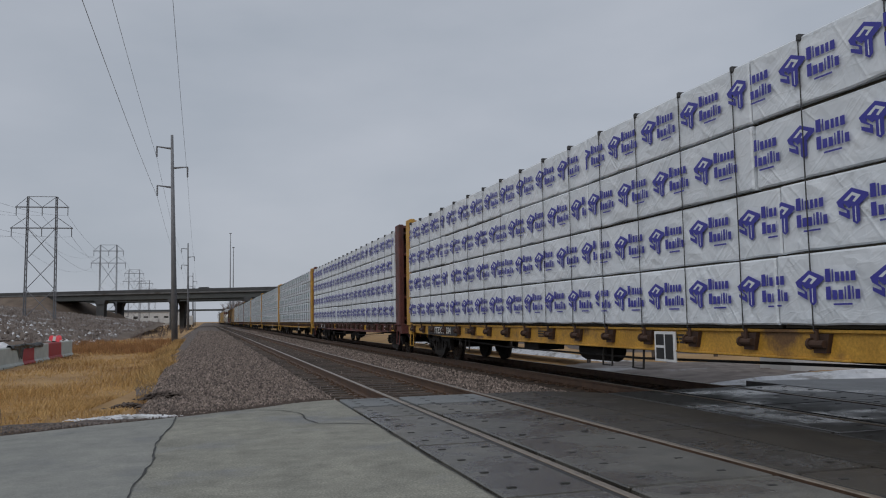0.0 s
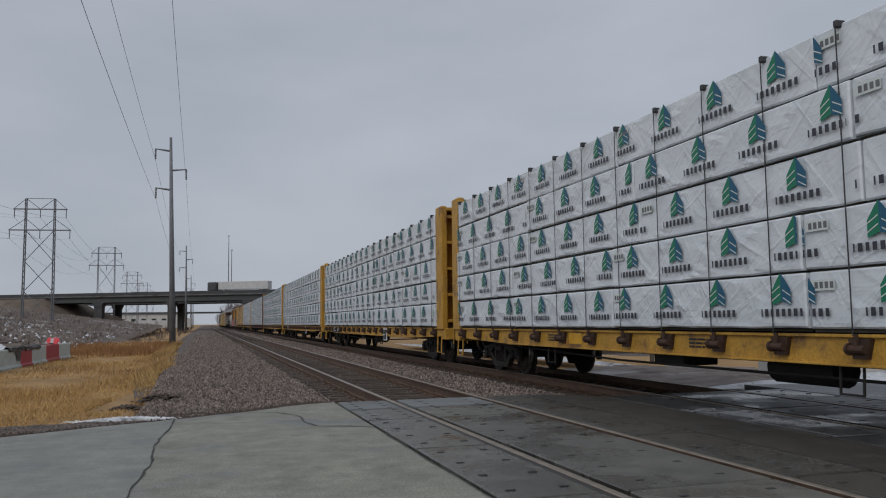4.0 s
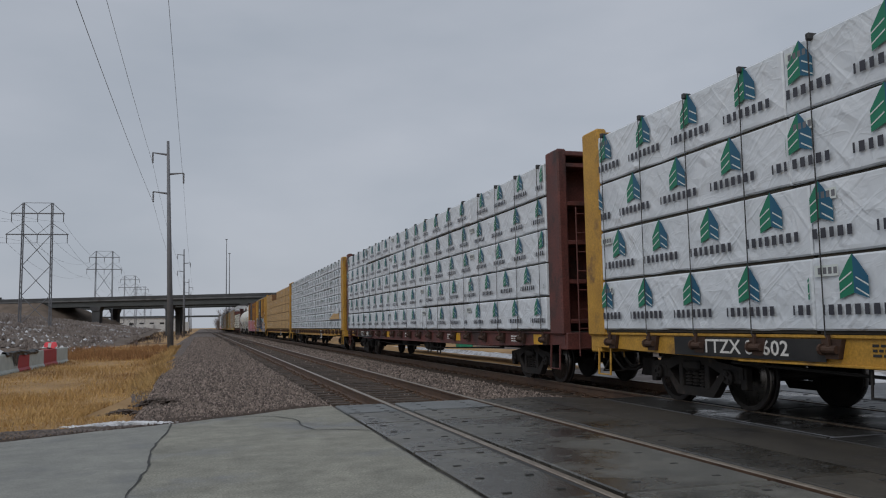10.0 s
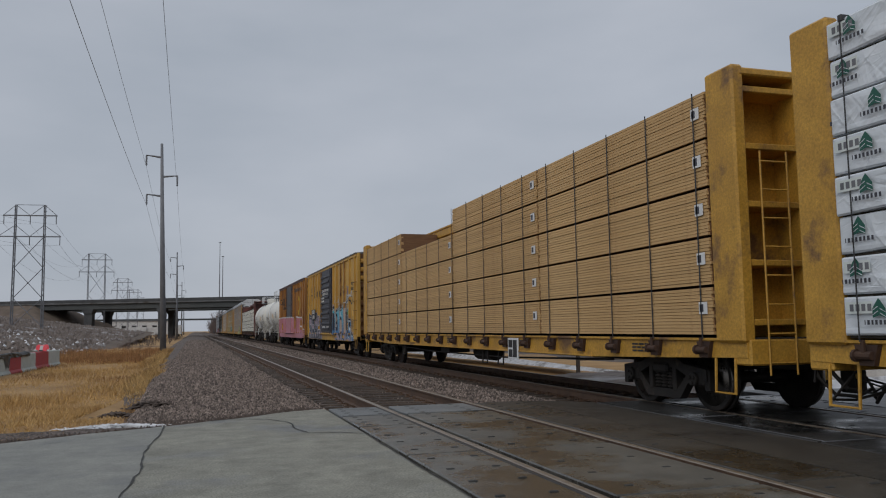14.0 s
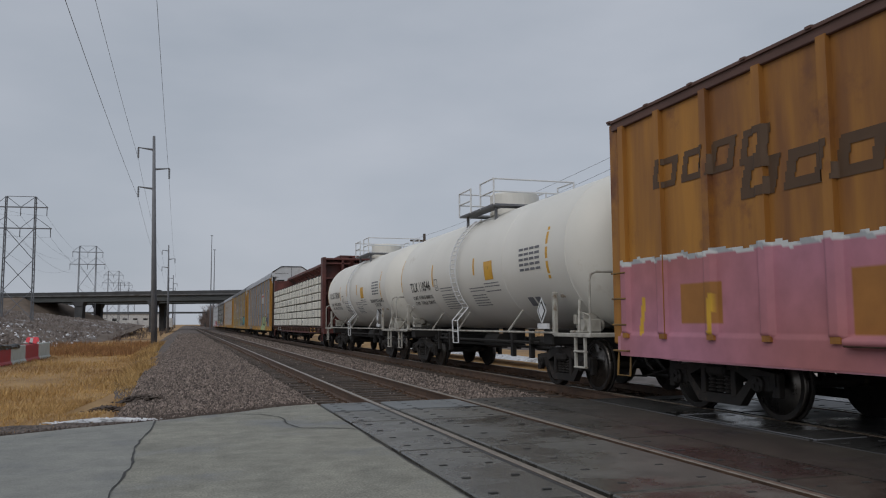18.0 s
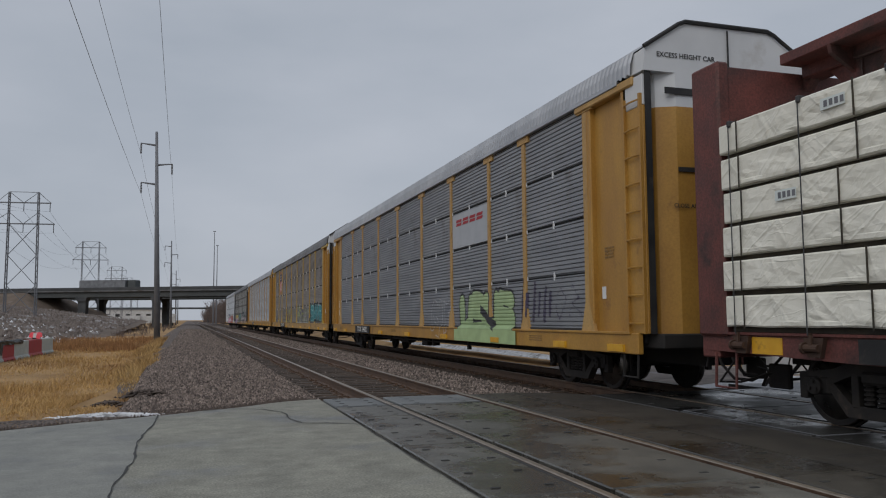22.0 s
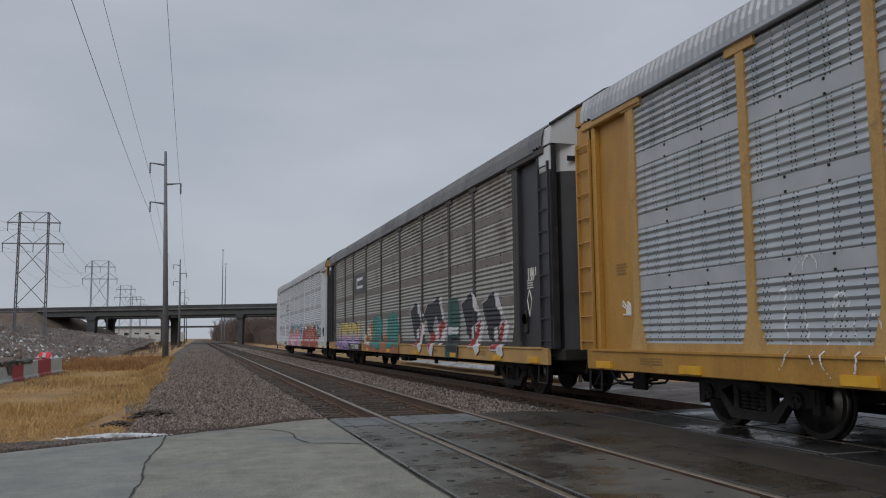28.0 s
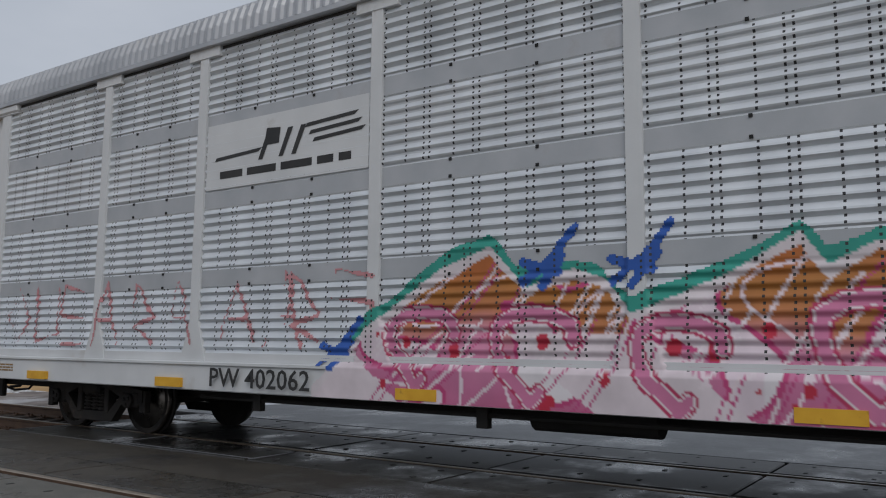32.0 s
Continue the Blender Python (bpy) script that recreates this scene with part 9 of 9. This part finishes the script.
def bare_tree(x, y, z, h, seed, group="bare trees"):
    """A leafless tree: tapered trunk, forking limbs, a crown of fine twigs."""
    rnd = random.Random(seed)
    t = thing("bare_tree", "leafless grey-brown winter tree", "tree", group, (x, y, z))
    tr, tw_ = B(), B()
    tr.cyl((0, 0, 0), (rnd.uniform(-.2, .2), 0, h * .45), h * .022, 7, h * .014)

    def grow(p, d, ln, r, lvl):
        q = p + d * ln
        (tr if lvl < 2 else tw_).cyl(p, q, r, 5 if lvl < 2 else 3, r * .6)
        if lvl >= 4:
            return
        for _ in range(3 if lvl < 3 else 4):
            nd = (d + Vector((rnd.uniform(-.7, .7), rnd.uniform(-.7, .7), rnd.uniform(-.1, .5)))).normalized()
            grow(p.lerp(q, rnd.uniform(.6, 1)), nd, ln * rnd.uniform(.55, .8), r * .55, lvl + 1)

    for k in range(5):
        a = k * 1.3 + rnd.uniform(0, .5)
        grow(Vector((0, 0, h * rnd.uniform(.25, .45))), Vector((math.cos(a) * .6, math.sin(a) * .6, .9)).normalized(), h * .24, h * .009, 1)
    part("trunk", tr, BRUSH, t)
    part("crown", tw_, BRUSH, t, "fine bare twigs", None, False, False)
    return t


def thickets():
    rnd = random.Random(12)
    b = B()
    for _ in range(300):
        y = rnd.uniform(150, 330)
        x = 14.5 + rnd.random() ** 1.4 * 22
        brush_clump(b, x, y, -.5, rnd.uniform(2.2, 6.5), rnd, 13)
    for _ in range(520):
        y = 300 + rnd.random() ** 1.2 * 420
        x = 13.5 + rnd.random() ** 1.3 * 34
        brush_clump(b, x, y, -.5, rnd.uniform(7, 15.5), rnd, 13)
    tagged(part("thicket", b, BRUSH, None, "", None, False, False), "dense bare brush along the line", "brush", "", "stuff")
    b = B()
    for _ in range(300):
        x = rnd.uniform(26, 120)
        y = 182 - (x - 26) * .52 + rnd.uniform(-16, 6)
        brush_clump(b, x, y, -.2, rnd.uniform(2, 5.2), rnd, 12)
    tagged(part("thicket", b, BRUSH, None, "", None, False, False), "dense bare brush below the road bank", "brush", "", "stuff")
    b = B()
    for _ in range(160):
        x, y = rnd.uniform(-44, -3.2), rnd.uniform(228, 330)
        brush_clump(b, x, y, -.7, rnd.uniform(.8, 2.0), rnd, 9)
    for _ in range(130):
        x, y = rnd.uniform(-15, -3.6), rnd.uniform(96, 205)
        brush_clump(b, x, y, -.75, rnd.uniform(.5, 1.3), rnd, 9)
    tagged(part("thicket", b, BRUSH, None, "", None, False, False), "low bare brush about the bridge", "brush", "", "stuff")
    b = B()
    for _ in range(170):
        x, y = rnd.uniform(-42, -12), rnd.uniform(72, 170)
        brush_clump(b, x, y, bank_height(x, y) - .1, rnd.uniform(.4, 1.1), rnd, 7)
    for _ in range(90):
        x, y = rnd.uniform(-80, -46), rnd.uniform(205, 232)
        brush_clump(b, x, y, 2.5, rnd.uniform(1.2, 2.8), rnd, 9)
    tagged(part("thicket", b, BRUSH, None, "", None, False, False), "bare brush on the mound and the road bank", "brush", "", "stuff")


thickets()
for k, (x, y, h) in enumerate(((26, 250, 9), (31, 275, 10), (38, 290, 8), (22, 300, 9), (29, 320, 11), (48, 215, 8), (60, 205, 9), (-52, 250, 9), (-62, 245, 8), (78, 190, 8), (100, 165, 7))):
    bare_tree(x, y, -.6, h, k)


def barrier():
    """A line of concrete barrier blocks, white and red in turn, with slanting painted joints."""
    prof = [(-.3, 0), (.3, 0), (.3, .09), (.22, .2), (.17, .88), (.14, .92), (-.14, .92), (-.17, .88), (-.22, .2), (-.3, .09)]
    ends = [31.5, 34.8, 38.0, 43.0, 45.2, 48.3, 51.5, 54.6]
    for k, (y0, y1) in enumerate(zip(ends, ends[1:])):
        white = k % 2 == 0
        b = thing("traffic_barrier", "weathered greenish white concrete barrier block" if white else "faded red painted concrete barrier block", "barrier", "traffic barriers", (-8.74 + (y0 - 40.3) * .042, y0, -.72))
        m = B()
        vs = []
        for y in (0, y1 - y0):
            for x, z in prof:
                vs.append((x + y * .042, y + (.35 * (z - .45) if 0 < k or y > 0 else 0), z))
        n = len(prof)
        m.add(vs, [tuple(range(n)), tuple(range(2 * n - 1, n - 1, -1))] + [(i, (i + 1) % n, n + (i + 1) % n, n + i) for i in range(n)])
        part("block", m, BARRIER if white else RED_PAINT, b)
        for q in (.3, .7):
            yy = (y1 - y0) * q
            part("fork_slot", B().box(.2 + yy * .042, .306 + yy * .042, yy - .16, yy + .16, .0, .07), BLACK, b)


barrier()


def clutter():
    t = thing("tarpaulin", "crumpled black tarpaulin hanging over a barrier", "tarpaulin", "", (-8.58, 42.6, .2))
    rnd = random.Random(5)
    b = B()
    nu, nv = 24, 9
    sheet = []
    for i in range(nu):
        y = -1.6 + i * .26
        for j in range(nv):
            a = math.pi * (j / (nv - 1) * 1.25 - .1)
            r = .12 + .06 * noise.noise(Vector((y * 1.4, j * .5, 3))) + .06 * noise.noise(Vector((y * 3.5, j * 1.1, 8)))
            drop = (.55 if -.5 < y < .3 else .08) * max(0, (j - 6) / 2)
            sheet.append((-math.cos(a) * r * 1.2 + y * .042 + .03, y, math.sin(a) * r * .8 - drop))
    b.add(sheet, [(i * nv + j, i * nv + j + 1, (i + 1) * nv + j + 1, (i + 1) * nv + j) for i in range(nu - 1) for j in range(nv - 1)])
    part("sheet", b, TARP, t)
    for x, y, lean in ((-8.4, 51.0, 10), (-8.36, 51.7, -8)):
        c = thing("warning_light", "orange-pink plastic warning marker standing on a barrier", "marker", "warning markers", (x, y, .2))
        c.rotation_euler = (0, radians(lean), 0)
        part("post", B().box(-.1, .1, -.12, .12, 0, .08, .01), BLACK, c)
        part("panel", B().prism([(-.28, .06), (.28, .06), (.28, .28), (.2, .36), (-.2, .36), (-.28, .28)], -.08, .08, 1), PINK, c)
        part("stripe", B().box(-.08, .08, -.09, -.081, .08, .34), WHITE_METAL, c)
    for cx, cy, label in ((-11.5, 50, "heap of old snow behind the barriers"), (-14.5, 58, "low heap of old snow by the mound")):
        s = thing("snow_heap", label, "snow", "snow heaps", (cx, cy, -.75))
        b = B()
        n = 26
        g = [(u / n * 2 - 1, v / n * 2 - 1) for v in range(n + 1) for u in range(n + 1)]
        b.add([(x * 1.9, y * 3.6, max(-.05, (1 - x * x - y * y) * .85 + .45 * noise.noise(Vector((x * 2.2 + cx, y * 3.5, 1))) + .2 * noise.noise(Vector((x * 6, y * 9, cx))))) for x, y in g],
              [(j * (n + 1) + i, j * (n + 1) + i + 1, (j + 1) * (n + 1) + i + 1, (j + 1) * (n + 1) + i) for j in range(n) for i in range(n)])
        part("heap", b, SNOW, s, "", None, True)
    w = thing("dead_weed", "dry weed stalks at the road edge", "weed", "", (-3.0, 12.5, -.2))
    b = B()
    for k in range(16):
        x, y = rnd.uniform(-.5, .5), rnd.uniform(-.3, .3)
        b.cyl((x, y, 0), (x + rnd.uniform(-.08, .08), y, rnd.uniform(.15, .45)), .008, 4, .004)
    part("stalks", b, BRUSH, w)


clutter()


def masts():
    for x, y, h in ((7.25, 262, 29.5), (8.3, 266, 25.4)):
        m = thing("tall_mast", "slim tall light mast beyond the bridge", "mast", "slim masts", (x, y, -.6))
        part("shaft", B().cyl((0, 0, 0), (0, 0, h), .22, 8, .08), STEEL_POLE, m)
        part("head", B().box(-.4, .4, -.15, .15, h, h + .2), STEEL_POLE, m)


masts()


def beyond():
    """What shows past and under the train on the far side of the crossing."""
    w = thing("concrete_block", "pale concrete block wall beyond the tracks", "wall", "", (14.8, 16.5, -.25))
    part("block", B().box(-1.6, 2.4, -.6, .6, 0, .95, .05), PALE_WALL, w)
    f = thing("low_fence", "low pale rail fence in the grass", "fence", "", (20, 24, -.3))
    for k in range(9):
        part("post", B().box(k * 2.4 - 8.05, k * 2.4 - 7.95, -.05, .05, 0, 1.1), WOOD_POLE, f)
    for z in (.45, .95):
        part("rail", B().box(-8, 11.2, -.03, .03, z - .05, z + .05), WOOD_POLE, f)
    p = thing("utility_pole", "dark wooden utility pole with a transformer and street light", "utility pole", "wooden poles", (18.12, 18.3, -.3))
    part("shaft", B().cyl((0, 0, 0), (.05, 0, 9.5), .13, 12, .1), WOOD_POLE, p)
    part("light_arm", B().tube([(0, 0, 8.9), (.6, -.2, 9.1), (1.1, -.4, 9.05)], .03, 6), WHITE_METAL, p)
    part("lamp_head", B().box(.9, 1.45, -.6, -.3, 8.9, 9.05, .04), WHITE_METAL, p, "grey street lamp head")
    part("transformer", B().cyl((.35, 0, 6.4), (.35, 0, 7.3), .24, 14), LATTICE, p)
    q = thing("signal_mast", "white railway crossing signal mast", "signal mast", "", (14.9, 13.85, -.1))
    part("mast", B().cyl((0, 0, 0), (0, 0, 7.3), .08, 12), WHITE_METAL, q)
    part("base", B().box(-.2, .2, -.2, .2, 0, .5, .03), LATTICE, q)
    part("lamp_box", B().box(-.16, .16, -.3, -.05, 7.0, 7.45, .03), LATTICE, q)
    part("bracket", B().tube([(0, 0, 7.1), (-.35, 0, 7.2)], .03, 6), LATTICE, q)
    u = thing("utility_pole", "distant wooden utility pole with a cross arm and transformers", "utility pole", "wooden poles", (20, 68, -.3))
    part("shaft", B().cyl((0, 0, 0), (0, 0, 9.4), .17, 10, .12), WOOD_POLE, u)
    part("cross_arm", B().box(-1.3, 1.3, -.06, .06, 8.7, 8.85), WOOD_POLE, u)
    for x in (-.4, .35):
        part("transformer", B().cyl((x, -.2, 6.9), (x, -.2, 7.9), .24, 12), LATTICE, u)
    ln = thing("roadside_line", "thin wires between wooden poles", "power line")
    for dx, z in ((-.4, 9.0), (.4, 9.0), (0, 8.3), (0, 7.7), (0, 7.2)):
        cable("wire", (17.8 + dx, 18.3, z), (20 + dx * 2.5, 68, z - .4), .5, .008, ln)
        cable("wire", (17.8 + dx, 18.3, z), (16.5 + dx, -30, z + .2), .5, .008, ln)
    bb = thing("billboard", "billboard seen from behind on steel posts", "billboard", "", (42.5, 203, 8))
    bb.rotation_euler = (0, 0, radians(-35))
    part("board", B().box(-2.6, 2.6, -.15, .15, 4.2, 6.9, .03), GIRDER, bb)
    for x in (-2, 0, 2):
        part("leg", B().box(x - .1, x + .1, .1, .3, -2.5, 6.4), GIRDER, bb)
    part("catwalk", B().box(-2.9, 2.9, .3, 1.1, 4.0, 4.1), GIRDER, bb)
    g = thing("utility_cabinet", "green plastic utility cabinet in the grass", "cabinet", "", (15.6, 47.6, -.3))
    part("box", B().box(-.45, .45, -.35, .35, 0, .85, .05), GREEN_BOX, g)
    part("lid", B().box(-.5, .5, -.4, .4, .85, .95, .03), GREEN_BOX, g)
    for k, (x, y, h) in enumerate(((15.95, 48.9, 1.5), (21, 101, 2.4), (27, 101, 2.2), (24.4, 86, 1.8))):
        s = thing("evergreen_shrub", "small dark evergreen shrub in dry grass", "shrub", "evergreen shrubs", (x, y, -.3))
        rnd = random.Random(k)
        b = B()
        for _ in range(420):
            z = rnd.random() ** 1.2 * h
            r = (1 - z / h) * h * .33 + .05
            a = rnd.uniform(0, 6.28)
            c = Vector((math.cos(a) * r * rnd.uniform(.3, 1), math.sin(a) * r * rnd.uniform(.3, 1), z))
            d = Vector((rnd.uniform(-1, 1), rnd.uniform(-1, 1), rnd.uniform(-.2, 1))).normalized() * .16
            e = d.orthogonal().normalized() * .035
            b.add([c - e, c + e, c + d], [(0, 1, 2)])
        part("foliage", b, EVERGREEN, s, "", None, False, False)
        part("stem", B().cyl((0, 0, 0), (0, 0, h * .6), .04, 6), BRUSH, s)


beyond()


def reeds():
    """Taller brown growth across the far half of the field."""
    n = 11000
    y = rng.uniform(54, 92, n)
    x = -3.3 - rng.random(n) ** 1.2 * (4 + (y - 54) * .42)
    keep = np.sin(x * .8 + 1) * np.sin(y * .21) + rng.normal(0, .5, n) > -.35
    x, y = x[keep], y[keep]
    n = len(x)
    h, w, a = rng.uniform(.2, .55, n), rng.uniform(.012, .03, n), rng.uniform(0, 6.28, n)
    z = np.array([ground_height(float(p), float(q)) for p, q in zip(x, y)])
    base = np.stack([x, y, z - .02], -1)
    d = np.stack([np.cos(a) * w, np.sin(a) * w, np.zeros(n)], -1)
    tip = base + np.stack([rng.normal(0, .08, n), rng.normal(0, .08, n), h], -1)
    v = np.stack([base - d, base + d, tip], 1).reshape(-1, 3)
    stuff("brown_reeds", v.tolist(), np.arange(3 * n).reshape(-1, 3).tolist(), REED, "taller rust-brown dry reeds in the field", "reeds")


reeds()


def far_grass():
    n = 16000
    x = rng.uniform(21, 60, n)
    y = rng.uniform(13, 90, n)
    keep = y > 13.5 - (x - 14) * .1
    x, y = x[keep], y[keep]
    n = len(x)
    h, w, a = rng.uniform(.08, .28, n), rng.uniform(.015, .04, n), rng.uniform(0, 6.28, n)
    z = np.array([ground_height(float(p), float(q)) for p, q in zip(x, y)])
    base = np.stack([x, y, z - .02], -1)
    d = np.stack([np.cos(a) * w, np.sin(a) * w, np.zeros(n)], -1)
    tip = base + np.stack([rng.normal(0, .08, n), rng.normal(0, .08, n), h], -1)
    v = np.stack([base - d, base + d, tip], 1).reshape(-1, 3)
    stuff("far_grass", v.tolist(), np.arange(3 * n).reshape(-1, 3).tolist(), GRASS, "tan dry grass beyond the train", "grass")


far_grass()


def far_yard():
    """Low pale buildings and trailers beyond the bridge."""
    rnd = random.Random(3)
    for k in range(9):
        x = -66 + k * 7.4 + rnd.uniform(-1.5, 1.5)
        y = 300 + rnd.uniform(-20, 60)
        h = rnd.uniform(2.8, 4.2)
        t = thing("white_trailer", "pale box trailer parked in a far yard", "trailer", "parked trailers", (x, y, -.7))
        part("box", B().box(-3.2, 3.2, -1.3, 1.3, 1.0, h, .04), PALE_WALL, t)
        for sx in (-2.2, 2.2):
            part("axle_wheel", B().cyl((sx, -1.2, .5), (sx, 1.2, .5), .5, 12), BLACK, t)
    for x, y, w, d, h in ((-82, 420, 50, 30, 9), (-30, 520, 40, 20, 8), (-120, 480, 60, 30, 11)):
        w_ = thing("warehouse", "long grey flat-roofed warehouse in the distance", "building", "far warehouses", (x, y, -.7))
        part("wall", B().box(-w / 2, w / 2, -d / 2, d / 2, 0, h), PALE_WALL, w_)
        part("roof", B().box(-w / 2 - .4, w / 2 + .4, -d / 2 - .4, d / 2 + .4, h, h + .5), ROOF_GREY, w_)
        for k in range(6):
            part("window", B().box(-w / 2 + 3 + k * w / 7, -w / 2 + 5.5 + k * w / 7, -d / 2 - .06, -d / 2 + .02, h * .5, h * .7), BLACK, w_)


far_yard()


def bridge_traffic():
    """Vehicles on the overpass; they drive across it."""
    moving = []
    for kind, lane, start, speed, paint in (("truck", 3.0, 152.5, -26, PALE_WALL), ("truck", 3.0, 97.5, -26, PALE_WALL), ("truck", 9.0, -680, 29, ROOF_GREY),
                                            ("car", 3.0, 144, -22, BLACK), ("car", 9.0, -424, 22, GIRDER), ("car", 9.0, -20, 24, BLACK)):
        v = thing("semi_truck" if kind == "truck" else "passenger_car", "pale articulated truck driving over the bridge" if kind == "truck" else "dark car driving over the bridge", kind, "bridge traffic")
        f = -1 if speed < 0 else 1
        if kind == "truck":
            part("trailer", B().box(*sorted((f * 5.2, f * -8.2)), -1.25, 1.25, 1.0, 3.05, .05), paint, v, "long box trailer")
            part("cab", B().box(*sorted((f * 5.7, f * 8.3)), -1.2, 1.2, .7, 3.0, .3), GIRDER, v, "dark tractor cab")
        else:
            part("body", B().box(-2.2, 2.2, -.88, .88, .35, .95, .12), paint, v)
            part("cabin", B().box(-1.1, 1.5, -.78, .78, .93, 1.45, .2), BLACK, v)
        for x in ((7.3, 4.4, 3.2, -6.0, -7.2) if kind == "truck" else (-1.4, 1.4)):
            for y in (-.95, .95):
                r = .5 if kind == "truck" else .33
                part("wheel", B().cyl((f * x, y - .12, r), (f * x, y + .12, r), r, 14), BLACK, v)
        moving.append((v, lane, start, speed))
    return moving


BRIDGE_TRAFFIC = bridge_traffic()


# ---- what moves ----
def motions():
    for ob, s in TRAIN:
        walk(ob, [(t, pose(FAR_X, s - SPEED * t, 0)) for t in (0, 8, 16, 24, 32)])
    turn = math.degrees(SPEED / .457)
    for ws, (x, y, z), s in WHEELSETS:
        t0, t1 = max(0, (s - 55) / SPEED), min(32, (s + 3) / SPEED)
        rows = [] if t0 < .05 else [(0, pose(x, y, z))]
        if t1 > t0:
            n = int((t1 - t0) * FPS) + 1
            last = None
            for i in range(n + 1):
                t = t0 + i / FPS
                if t > min(t1, 31.97):
                    break
                rows.append((round(t * FPS) / FPS, pose(x, y, z, (round(t * FPS) / FPS - t0) * turn)))
                last = rows[-1][1]
            rows.append((32, last)) if last is not None and t1 < 31.9 else None
        clean = [r for i, r in enumerate(rows) if i == 0 or frame(r[0]) > frame(rows[i - 1][0])]
        if len(clean) > 1:
            walk(ws, clean)
    b = pose(13, 205, 0, 0, 0, -27)
    for ob, lane, start, speed in BRIDGE_TRAFFIC:
        walk(ob, [(t, b @ pose(start + speed * t, lane, 8.9)) for t in (0, 16, 32)])


motions()
